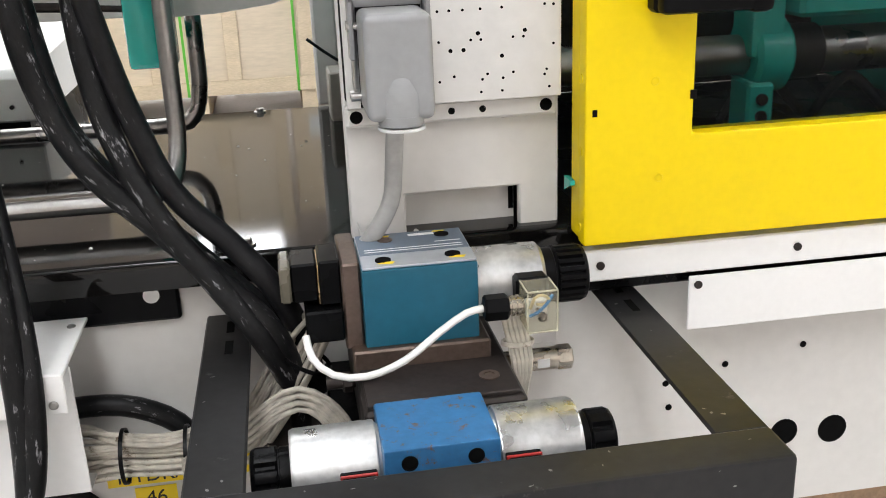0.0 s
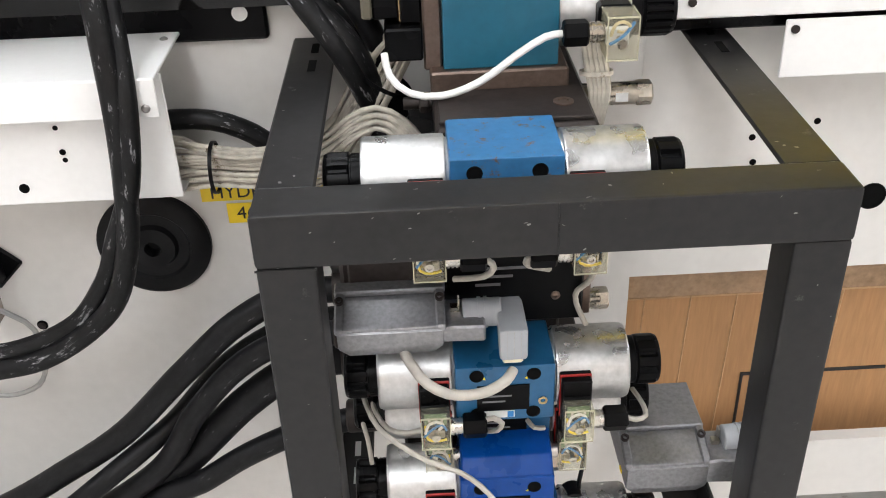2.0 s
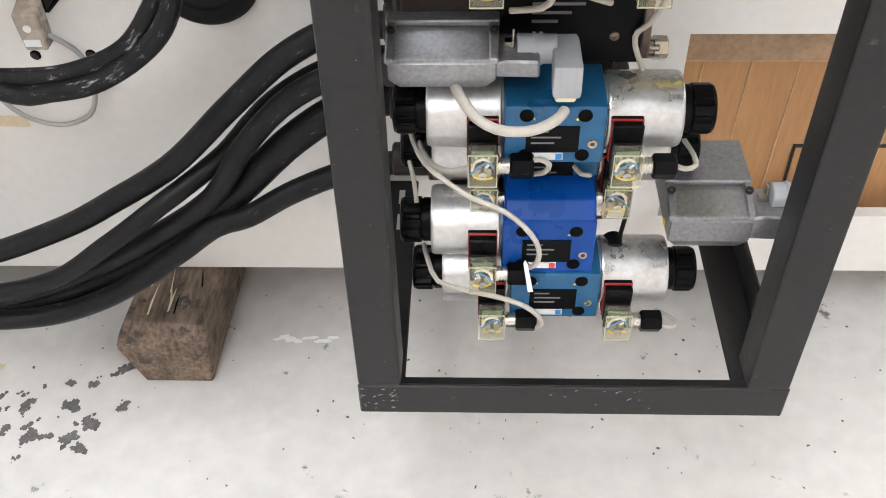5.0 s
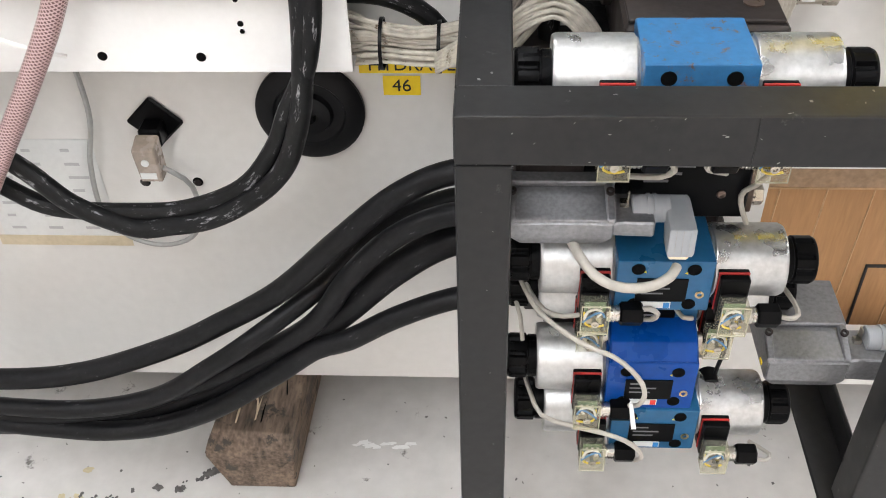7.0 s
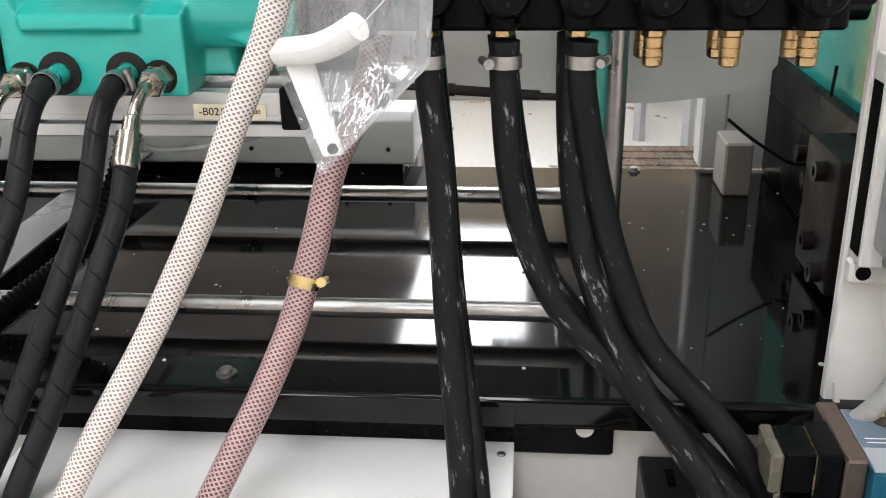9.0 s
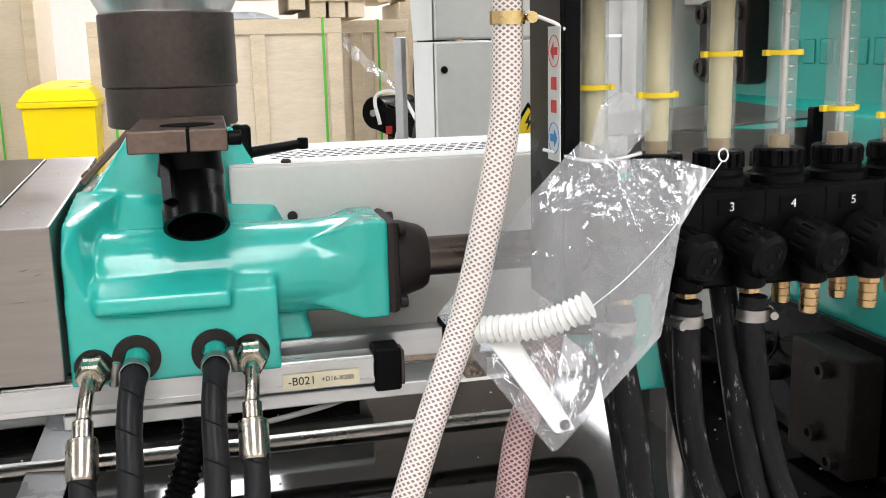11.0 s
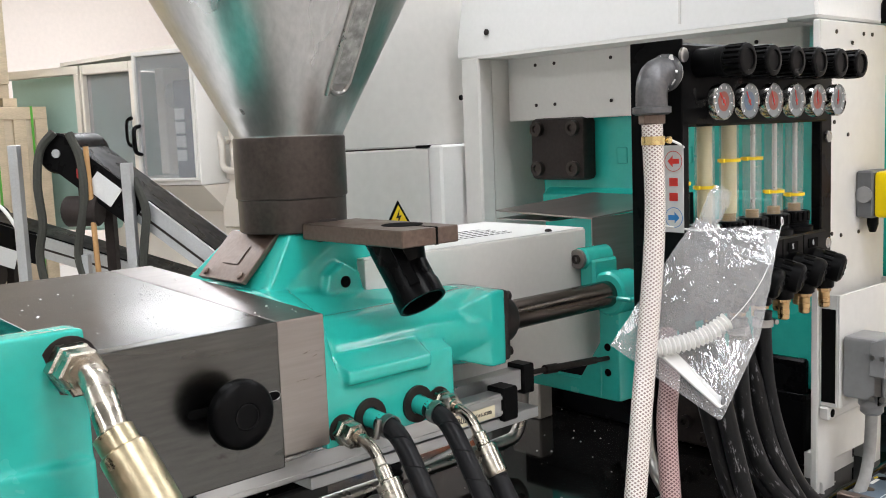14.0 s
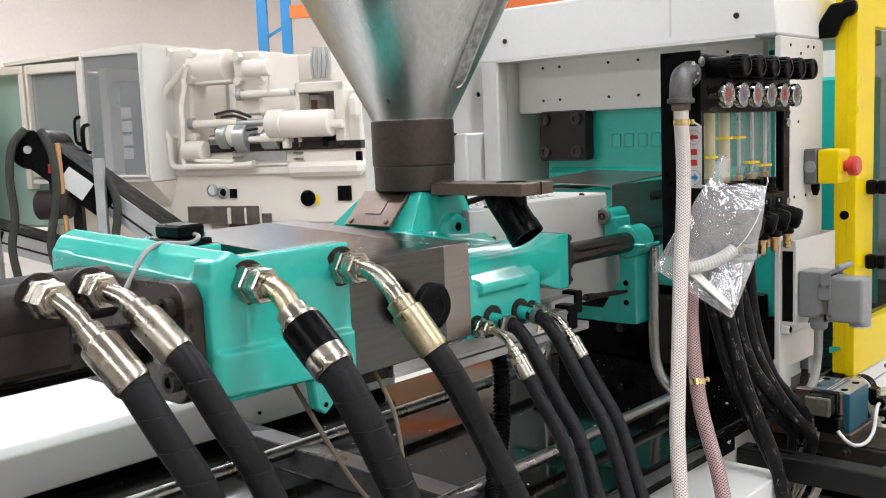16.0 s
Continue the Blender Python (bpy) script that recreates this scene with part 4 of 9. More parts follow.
def clear_plug(owner, x, y, z, lead=1, tangle=0):
    """Square clear cable plug below a coil, its gland and black nut to the side, hanging at x y z (top middle)."""
    x0, x1, y0, y1, z0, z1 = x - 0.0138, x + 0.0138, y - 0.019, y + 0.0005, z - 0.052, z - 0.014
    pl = part("cable_plug", [bx(x0, x1, y0, y1, z0, z1, 0.002)], CLEAR, owner, "clear plastic cable plug with coloured wires")
    part("plug_base", [bx(x - 0.0128, x + 0.0128, y - 0.003, y + 0.003, z - 0.050, z - 0.012, 0.001)], PLASTIC, pl)
    w = 0.0008
    for bar in (bx(x0 - 0.0002, x0 + w, y0 - 0.0004, y0 + w, z0, z1, 0), bx(x1 - w, x1 + 0.0002, y0 - 0.0004, y0 + w, z0, z1, 0), bx(x0, x1, y0 - 0.0005, y0 + w, z1 - w, z1 + 0.0003, 0), bx(x0, x1, y0 - 0.0005, y0 + w, z0 - 0.0003, z0 + w, 0)):
        part("edge", [bar], CLEAR_EDGE, pl)
    zc, yc = (z0 + z1) / 2 - 0.004, y0 + 0.006
    part("circuit_board", [bx(x - 0.0105, x + 0.0105, y - 0.0105, y - 0.0095, z1 - 0.015, z1 - 0.002, 0)], BOARD, pl)
    for q in (-0.006, 0.0, 0.006):
        part("board_contact", [bx(x + q - 0.0012, x + q + 0.0012, y - 0.0120, y - 0.0106, z1 - 0.014, z1 - 0.007, 0)], PLATED, pl)
    part("terminal", [bx(x - 0.0085, x + 0.0085, y - 0.009, y - 0.0035, z0 + 0.004, z0 + 0.013, 0.001)], CHROME, pl)
    part("screw", [ring((x, y0 - 0.0002, zc), (0, -1, 0), 0.0040, 0.0022, 0.0018, 16), cy((x, y0 + 0.010, zc), (x, y0 - 0.0006, zc), 0.0021, n=10)], CHROME, pl)
    k = 1 if tangle % 2 else -1
    part("white_wire", [tb([(x - k * 0.010, yc, zc), (x - k * 0.007, yc, zc + 0.010), (x + k * 0.001, yc - 0.001, zc + 0.015), (x + k * 0.007, yc, zc + 0.010), (x + k * 0.003, yc, zc + 0.004)], 0.0014, 6, 0.004)[:2]], CABLE_WHITE, pl)
    part("blue_wire", [tb([(x - k * 0.011, yc, zc - 0.004), (x - k * 0.003, yc - 0.001, zc + 0.006), (x + k * 0.006, yc - 0.001, zc + 0.011), (x + k * 0.010, yc, zc + 0.003)], 0.0012, 6, 0.004)[:2]], INK_BLUE, pl)
    part("yellow_wire", [tb([(x + k * 0.010, yc, zc - 0.008), (x + k * 0.002, yc, zc - 0.010), (x - k * 0.008, yc, zc - 0.007), (x - k * 0.010, yc + 0.004, zc + 0.006)], 0.0012, 6, 0.004)[:2]], LABEL_YELLOW, pl)
    gx = x + lead * 0.0135
    part("gland", [cy((gx, y, z - 0.041), (gx + lead * 0.013, y, z - 0.041), 0.0078, n=16)] + [cy((gx + lead * q, y, z - 0.041), (gx + lead * (q + 0.0018), y, z - 0.041), 0.0088, n=16) for q in (0.002, 0.0055, 0.009)], PLATED, pl)
    part("gland_nut", [hexa((gx + lead * 0.0125, y, z - 0.041), (lead, 0, 0), 0.0125, 0.023, 0.002)], PLASTIC, pl)
    return (gx + lead * 0.034, y, z - 0.041)


def nameplate(owner, x, y, z, w, h, logo):
    pl = part("nameplate", [bx(x - w / 2, x + w / 2, y - 0.0012, y, z - h / 2, z + h / 2, 0)], PLASTIC, owner, "black type plate with unreadable print")
    for i in range(3):
        part("print_bar", [bx(x - w * 0.40, x + w * (-0.08 + 0.12 * ((i * 2) % 3)), y - 0.0016, y - 0.0012, z + h * (0.28 - 0.22 * i), z + h * (0.34 - 0.22 * i), 0)], INK_GREY, pl)
    part("maker_strip", [bx(x - w * 0.36, x + w * 0.22, y - 0.0014, y - 0.0004, z - h / 2 - 0.009, z - h / 2 - 0.001, 0)], PAPER, owner)
    part("maker_mark", [bx(x + w * 0.08, x + w * 0.20, y - 0.0017, y - 0.0014, z - h / 2 - 0.0085, z - h / 2 - 0.0015, 0)], logo, owner)


def solenoid_valve(cx, face, cz, paint, coils="lr", label="", plugs=(1, 1), worn=False, drop=0.0, name="directional_valve", depth=0.082, high=0.072):
    w2 = 0.0475
    v = thing(name, (cx, face + depth / 2, cz - high / 2), label, "valve", "solenoid valves")
    part("valve_body", [bx(cx - w2, cx + w2, face, face + depth, cz - high / 2, cz + high / 2, 0.0022, 2)], paint, v)
    for sx in (-0.027, 0.027):
        for sz in (-0.023, 0.023):
            part("bolt_hole", [ring((cx + sx, face - 0.0002, cz + sz), (0, -1, 0), 0.0068, 0.0056, 0.0008, 20), cy((cx + sx, face - 0.0001, cz + sz), (cx + sx, face - 0.0006, cz + sz), 0.0056, n=20)], HOLE, v)
    for q, (sx, sz) in enumerate(() if worn else ((-0.020, 0.019), (0.020, 0.018), (0.021, -0.017))):
        part("paint_dab", [hull([(cx + sx - 0.0018, face - 0.0003, cz + sz), (cx + sx + 0.0006, face - 0.0003, cz + sz + 0.0024), (cx + sx + 0.0014, face - 0.0003, cz + sz - 0.0012), (cx + sx, face - 0.0009, cz + sz)])], LABEL_YELLOW, v)
    part("centre_screw", [ring((cx + 0.036, face - 0.0002, cz - 0.010), (0, -1, 0), 0.0045, 0.0025, 0.001, 16)], BRASS, v)
    nameplate(v, cx - 0.002, face - 0.0002, cz - 0.004, 0.050, 0.030, INK_BLUE if paint is not BLUE_B else INK_RED)
    ends = []
    cyy = face + 0.043
    for side, key, lead in ((-1, "l", plugs[0]), (1, "r", plugs[1])):
        if key not in coils:
            continue
        x0 = cx + side * w2
        c = part("coil", [rev([(0.0335, 0), (0.0340, 0.002), (0.0368, 0.003), (0.0372, 0.005), (0.0372, 0.070), (0.0355, 0.0735)], (x0, cyy, cz), (side, 0, 0), 36)], ZINC, v, "zinc plated solenoid coil with scratches")
        part("end_cap", ribbed_cap((x0 + side * 0.0735, cyy, cz), (side, 0, 0), 0.0248, 0.033), PLASTIC, v, "ribbed black plastic end nut")
        if lead:
            px = x0 + side * 0.020
            part("red_gasket", [bx(px - 0.0150, px + 0.0150, face + 0.0030, face + 0.0052, cz - 0.034 - drop, cz + 0.0160, 0.0006)], RED, v, "red rubber gasket round the plug")
            part("plug_seat", [bx(px - 0.0143, px + 0.0143, face - 0.0068, face + 0.0029, cz - 0.034 - drop, cz + 0.0152, 0.0015), bx(px - 0.0150, px + 0.0150, face + 0.0053, face + 0.016, cz - 0.032, cz + 0.0158, 0.001)], PLASTIC, v, "black plastic plug seat")
            ends.append(clear_plug(v, px, face - 0.007, cz + 0.010 - drop, lead, int(cz * 1000) + side))
    return v, ends


solenoid_valve(0.2025, -0.377, 0.834, BLUE_V, label="worn blue solenoid valve with rusty edges and two coils", plugs=(1, -1), worn=True, drop=0.022)
solenoid_valve(0.2012, -0.372, 0.6180, BLUE_D, label="deep blue solenoid valve with two coils and cable plugs", plugs=(1, 1), high=0.066)
solenoid_valve(0.2035, -0.335, 0.545, BLUE_D, label="deep blue solenoid valve partly hidden behind another", plugs=(1, -1))
v5, _ = solenoid_valve(0.2025, -0.382, 0.481, BLUE_B, coils="l", label="bright blue solenoid valve with a single coil", plugs=(1, 0))
part("body_top", [pr([(-0.381, 0.5165), (-0.381, 0.5175), (-0.365, 0.532), (-0.335, 0.540), (-0.29, 0.540), (-0.29, 0.5165)], 0, 0.157, 0.249, 0.002)], BLUE_B, v5)
part("side_plug", [hexa((0.25, -0.34, 0.50), (1, 0, 0), 0.013, 0.014)], CHROME, v5)
solenoid_valve(0.2130, -0.385, 0.412, BLUE_D, label="blue solenoid valve at the foot of the stack", plugs=(1, 1), high=0.067)

# manifold: dark ported block behind the valves
man = thing("valve_manifold", (0.2, -0.18, 0.36), "dark steel hydraulic manifold block carrying the valves", "manifold")
part("lower_block", [bx(0.10, 0.262, -0.302, -0.052, 0.365, 0.66, 0.003)], DARK_STEEL, man)
part("upper_block", [bx(0.147, 0.292, -0.300, -0.052, 0.800, 0.862, 0.003)], DARK_STEEL, man)
part("sandwich_plate", [bx(0.120, 0.282, -0.315, -0.06, 0.66, 0.800, 0.002)], PLASTIC, man, "black sandwich plate with print and screws")
for sx, sz in ((0.262, 0.735), (0.255, 0.69), (0.243, 0.77)):
    part("screw", [rev([(0.0046, 0), (0.0046, 0.0015), (0.0032, 0.0025), (0.0016, 0.0025), (0.0014, 0.0012)], (sx, -0.3152, sz), (0, -1, 0), 16)], BROWN_STEEL, man)
for i in range(3):
    part("print_bar", [bx(0.178, 0.226 - 0.012 * i, -0.3156, -0.3151, 0.722 - 0.009 * i, 0.725 - 0.009 * i, 0)], INK_GREY, man)
part("top_step", [bx(0.145, 0.276, -0.222, -0.06, 0.862, 0.884, 0.002)], BROWN_STEEL, man, "bare ground steel plate")
part("front_step", [bx(0.150, 0.288, -0.294, -0.2225, 0.8622, 0.8665, 0.001)], DARK_STEEL, man)
part("socket_plug", [ring((0.265, -0.262, 0.8666), (0, 0, 1), 0.0095, 0.0055, 0.0012, 22), cy((0.265, -0.262, 0.8666), (0.265, -0.262, 0.8671), 0.0055, n=6)], BROWN_STEEL, man)
part("actuator_block", [bx(0.050, 0.1275, -0.312, -0.10, 0.664, 0.760, 0.004), bx(0.058, 0.120, -0.316, -0.312, 0.700, 0.752, 0.002)], DARK_STEEL, man, "dark steel block behind the actuator")
part("side_flange", [rev([(0.030, 0), (0.030, 0.012), (0.026, 0.014), (0.012, 0.014), (0.012, 0.004)], (0.050, -0.24, 0.715), (-1, 0, 0), 28)], DARK_STEEL, man)
for fy, fz, k in ((-0.20, 0.635, 0.024), (-0.235, 0.60, 0.02), (-0.185, 0.53, 0.030), (-0.205, 0.455, 0.022), (-0.16, 0.57, 0.02)):
    part("hose_union", [cy((0.10, fy, fz), (0.030, fy, fz), k * 0.9, n=20, bev=0.002), hexa((0.092, fy, fz), (-1, 0, 0), k * 1.15, 0.02)], DARK_STEEL, man)
part("left_fitting", [cy((0.145, -0.215, 0.852), (0.118, -0.215, 0.852), 0.006, n=16), hexa((0.143, -0.215, 0.852), (-1, 0, 0), 0.010, 0.010)], DARK_STEEL, man)
for fx, fe, fz, fy in ((0.290, 0.352, 0.846, -0.20), (0.262, 0.318, 0.617, -0.22)):
    f = part("test_fitting", [cy((fx, fy, fz), (fe, fy, fz), 0.0115, n=20, bev=0.001)], CHROME, man, "steel test point fitting")
    part("cap_nut", [hexa((fe - 0.007, fy, fz), (1, 0, 0), 0.0125, 0.016)], CHROME, f)
    part("label_flat", [bx(fe - 0.028, fe - 0.016, fy - 0.0122, fy - 0.0112, fz - 0.004, fz + 0.005, 0)], PAPER, f)
part("right_plate", [bx(0.2825, 0.292, -0.30, -0.10, 0.655, 0.80, 0.001)], BROWN_STEEL, man)
part("right_lower_plate", [bx(0.2625, 0.300, -0.30, -0.08, 0.50, 0.56, 0.002)], DARK_STEEL, man)
part("round_plug", [rev([(0.012, 0), (0.012, 0.02), (0.008, 0.022)], (0.278, -0.325, 0.44), (0, -1, 0), 18)], RUBBER, man)

# servo housings in cast aluminium
def servo_housing(x0, x1, yf, z0, zr, right, name="valve_actuator", label=""):
    """Cast box: a sloping recessed lid between two end lugs above a chamfered front."""
    yb, zt = yf + (0.060 if right else 0.112), zr + 0.0125
    sv = thing(name, ((x0 + x1) / 2, yb, z0), label, "actuator")
    lid = [(yb, z0 + 0.006), (yf + 0.004, z0 + 0.006), (yf + 0.0015, zr - 0.002), (yf + 0.004, zr + 0.0005), (yf + 0.036, zt - 0.0035), (yb, zt - 0.0035)]
    part("cast_body", [pr(lid, 0, x0 + 0.003, x1 - 0.003, 0.0015)], ALU, sv)
    part("front_skirt", [hull([(x, y, z) for x, c in ((x0, 1), (x1, -1)) for y, z, k in ((yf, zr - 0.003, 0.002), (yf, zr - 0.012, 0.0), (yf, z0 + 0.010, 0.0), (yf + 0.003, z0, 0.010), (yf + 0.060, z0, 0.006), (yf + 0.060, zr - 0.003, 0.0)) for x in (x + c * k,)], 0.0015)], ALU, sv)
    for x in (x0, x1 - 0.009):
        part("end_lug", [pr([(yf + 0.001, zr - 0.006), (yf + 0.002, zr + 0.001), (yf + 0.036, zt + 0.001), (yb, zt + 0.001), (yb, zr - 0.006)], 0, x, x + 0.009, 0.0018)], ALU, sv)
        part("lug_screw", [ring((x + 0.0045, yf + 0.030, zt - 0.0005), (0, -0.35, 0.93), 0.0042, 0.0022, 0.003, 14)], DARK_STEEL, sv)
    part("back_lip", [bx(x0 - 0.001, x1 + 0.001, yf + 0.042, yb, zt - 0.004, zt + 0.0022, 0.0015)], ALU, sv)
    za, hd = (zr, 0.004) if right else (zr + 0.004, -0.006)
    part("side_arm", [hull([(x1 - 0.004, yf + 0.001, z0 + 0.012), (x1 + 0.036, yf - 0.002, z0 + 0.013), (x1 - 0.004, yf + 0.001, za - 0.004), (x1 + 0.008, yf - 0.001, za), (x1 + 0.036, yf - 0.002, za), (x1 - 0.004, yf + 0.045, z0 + 0.012), (x1 + 0.036, yf + 0.045, z0 + 0.013), (x1 - 0.004, yf + 0.045, za), (x1 + 0.036, yf + 0.045, za)], 0.002)], ALU, sv)
    part("contact_strip", [bx(x1 + 0.005, x1 + 0.013, yf + 0.022, yf + 0.030, za, za + 0.005, 0), bx(x1 + 0.012, x1 + 0.0135, yf + 0.026, yf + 0.034, za, za + 0.016, 0)], CHROME, sv)
    cyl = [cy((x1 + 0.016, yf + 0.026, za - hd), (x1 + 0.052, yf + 0.026, za - hd), 0.0135, n=24, bev=0.001)] + [ring((x1 + q, yf + 0.026, za - hd), (1, 0, 0), 0.0148, 0.0130, 0.003, 24) for q in (0.030, 0.036)]
    part("connector_body", cyl, PALE_GREY, sv, "pale grey round connector")
    if right:
        part("angle_head", [hull([(x1 + 0.047, yf - 0.016, zr - 0.030), (x1 + 0.073, yf - 0.016, zr - 0.030), (x1 + 0.047, yf - 0.014, zr + 0.002), (x1 + 0.073, yf - 0.014, zr + 0.002), (x1 + 0.048, yf + 0.012, zr - 0.030), (x1 + 0.072, yf + 0.012, zr - 0.030), (x1 + 0.048, yf + 0.038, zr + 0.005), (x1 + 0.072, yf + 0.038, zr + 0.005)], 0.0025, 2)], PALE_GREY, sv)
        for q in (0.0535, 0.060, 0.0665):
            part("head_seam", [hull([(x1 + q + e, y, z) for e in (0, 0.0006) for y, z in ((yf - 0.0164, zr - 0.028), (yf - 0.0144, zr + 0.001), (yf - 0.015, zr - 0.028), (yf - 0.013, zr + 0.001))])], CABLE_GREY, sv)
        part("cable_seal", [bx(x1 + 0.050, x1 + 0.069, yf - 0.012, yf + 0.006, zr - 0.037, zr - 0.0285, 0.002)], LABEL_CREAM, sv)
    else:
        part("angle_head", [bx(x1 + 0.048, x1 + 0.075, yf + 0.004, yf + 0.05, za - 0.012, za + 0.022, 0.003)], PALE_GREY, sv)
        part("yellow_mark", [bx(x0 - 0.0008, x0 + 0.0004, yf + 0.014, yf + 0.022, zr - 0.022, zr - 0.018, 0)], LABEL_YELLOW, sv)
    return sv


servo_housing(0.0458, 0.1475, -0.374, 0.671, 0.7015, True, label="cast aluminium valve actuator with grey angled connector")
servo_housing(0.3240, 0.4125, -0.368, 0.468, 0.509, False, label="cast aluminium valve actuator reaching past the guard")
hose("actuator_cable", [(0.207, -0.385, 0.656), (0.199, -0.400, 0.657), (0.183, -0.408, 0.653), (0.166, -0.410, 0.651), (0.146, -0.408, 0.652), (0.128, -0.400, 0.658), (0.117, -0.388, 0.666), (0.109, -0.372, 0.671), (0.104, -0.350, 0.671)], 0.0050, BEIGE_GREY, "thick beige cable looping below the actuator", "cable")
hose("valve_cable", [(0.059, -0.300, 0.571), (0.067, -0.340, 0.581), (0.078, -0.372, 0.584), (0.098, -0.392, 0.579), (0.124, -0.402, 0.566), (0.154, -0.408, 0.555), (0.174, -0.410, 0.537), (0.187, -0.412, 0.518), (0.191, -0.412, 0.499), (0.187, -0.408, 0.481), (0.180, -0.398, 0.468)], 0.0027, BEIGE_GREY, "grey beige cable hanging over the coils", "cable", n=8)
hose("valve_cable", [(0.071, -0.330, 0.435), (0.077, -0.360, 0.439), (0.088, -0.385, 0.434), (0.117, -0.400, 0.436), (0.152, -0.408, 0.434), (0.178, -0.412, 0.426), (0.194, -0.413, 0.411), (0.199, -0.410, 0.394), (0.194, -0.402, 0.379)], 0.0027, BEIGE_GREY, "grey beige cable hanging to the lowest valve", "cable", n=8)
hose("valve_cable", [(0.067, -0.290, 0.553), (0.074, -0.330, 0.566), (0.087, -0.360, 0.571), (0.105, -0.372, 0.575), (0.126, -0.380, 0.587)], 0.0027, BEIGE_GREY, "grey beige cable under the coil", "cable", n=8)
hose("valve_cable", [(0.055, -0.280, 0.543), (0.057, -0.310, 0.543), (0.063, -0.330, 0.532), (0.066, -0.340, 0.506)], 0.0024, BEIGE_GREY, "thin grey beige cable behind the coils", "cable", n=8)
hose("valve_cable", [(0.180, -0.379, 0.593), (0.189, -0.383, 0.598), (0.197, -0.384, 0.592), (0.193, -0.378, 0.578), (0.183, -0.360, 0.561)], 0.0028, BEIGE_GREY, "short pale plug lead", "cable", n=8)
hose("valve_cable", [(0.316, -0.379, 0.588), (0.326, -0.383, 0.587), (0.336, -0.380, 0.589), (0.337, -0.360, 0.587), (0.334, -0.330, 0.580)], 0.0026, BEIGE_GREY, "short pale plug lead", "cable", n=8)
hose("valve_cable", [(0.329, -0.392, 0.375), (0.342, -0.392, 0.371), (0.348, -0.385, 0.373), (0.329, -0.365, 0.370)], 0.0024, BEIGE_GREY, "short pale plug lead", "cable", n=8)
hose("valve_cable", [(0.173, -0.384, 0.779), (0.185, -0.388, 0.779), (0.190, -0.386, 0.770), (0.182, -0.370, 0.751), (0.157, -0.350, 0.737)], 0.003, BEIGE_GREY, "short beige plug lead", "cable", n=8)
hose("valve_cable", [(0.225, -0.384, 0.778), (0.218, -0.388, 0.778), (0.220, -0.386, 0.771), (0.240, -0.370, 0.756)], 0.003, BEIGE_GREY, "short beige plug lead", "cable", n=8)
hose("valve_cable", [(0.292, -0.360, 0.775), (0.289, -0.345, 0.740), (0.283, -0.325, 0.708), (0.275, -0.320, 0.697), (0.275, -0.318, 0.681), (0.289, -0.315, 0.645)], 0.0028, BEIGE_GREY, "beige cable beside the manifold", "cable", n=8)
hose("valve_cable", [(0.244, -0.342, 0.545), (0.233, -0.345, 0.549), (0.227, -0.335, 0.551)], 0.0026, BEIGE_GREY, "short pale plug lead", "cable", n=8)
solo("cable_tie", [hull([(0.1753, -0.4165, 0.4928), (0.1793, -0.4165, 0.4928), (0.1815, -0.4165, 0.4513), (0.1870, -0.4165, 0.4513), (0.1773, -0.412, 0.4928), (0.1835, -0.412, 0.4513)])], CABLE_WHITE, "white cable tie tail on a plug lead", "cable tie")
hose("valve_cable", [(0.285, -0.33, 0.54), (0.288, -0.335, 0.50), (0.284, -0.335, 0.46), (0.283, -0.33, 0.42)], 0.0025, RUBBER, "thin black cable hanging below the block", "cable", n=8)

# proportional valve on top, petrol blue
pv = thing("proportional_valve", (0.212, -0.16, 0.884), "petrol blue proportional valve with silver type plate", "valve")
part("valve_body", [bx(0.158, 0.2665, -0.215, -0.118, 0.884, 0.961, 0.002, 2)], PETROL, pv)
part("end_plate", [bx(0.140, 0.1575, -0.205, -0.112, 0.880, 0.966, 0.002)], BROWN_STEEL, pv, "bare steel end plate")
tp = part("type_plate", [bx(0.159, 0.266, -0.2135, -0.120, 0.9612, 0.9635, 0.0006)], LABEL_SILVER, pv, "silver type plate with unreadable print")
part("blue_field", [bx(0.160, 0.265, -0.180, -0.1215, 0.9636, 0.9639, 0)], mat("plate_blue_grey", (0.10, 0.135, 0.18), 0.4), tp)
for i, (a, b, y) in enumerate([(0.212, 0.238, -0.135), (0.165, 0.172, -0.136), (0.235, 0.26, -0.158), (0.165, 0.26, -0.168), (0.165, 0.26, -0.174)]):
    part("print_bar", [bx(a, b, y, y + (0.006 if i < 2 else 0.0012), 0.964, 0.9643, 0)], INK_WHITE, tp)
for hx, hy in ((0.188, -0.141), (0.245, -0.137), (0.180, -0.197), (0.246, -0.196)):
    part("bolt_hole", [ring((hx, hy, 0.9635), (0, 0, 1), 0.0075, 0.0055, 0.0012, 20), cy((hx, hy, 0.9636), (hx, hy, 0.9643), 0.0055, n=20)], BROWN_STEEL if hx < 0.2 and hy > -0.15 else HOLE, pv)
for hx, hy in ((0.187, -0.131), (0.243, -0.128), (0.182, -0.2055), (0.249, -0.205)):
    part("paint_dab", [hull([(hx - 0.008, hy, 0.9637), (hx + 0.006, hy - 0.002, 0.9637), (hx + 0.009, hy + 0.004, 0.9637), (hx - 0.006, hy + 0.005, 0.9637), (hx, hy + 0.002, 0.9647)])], LABEL_YELLOW, pv, "dab of yellow paint")
part("coil", [rev([(0.031, 0), (0.0345, 0.002), (0.0345, 0.066), (0.031, 0.07)], (0.267, -0.168, 0.922), (1, 0, 0), 36)], ZINC, pv, "zinc plated solenoid coil")
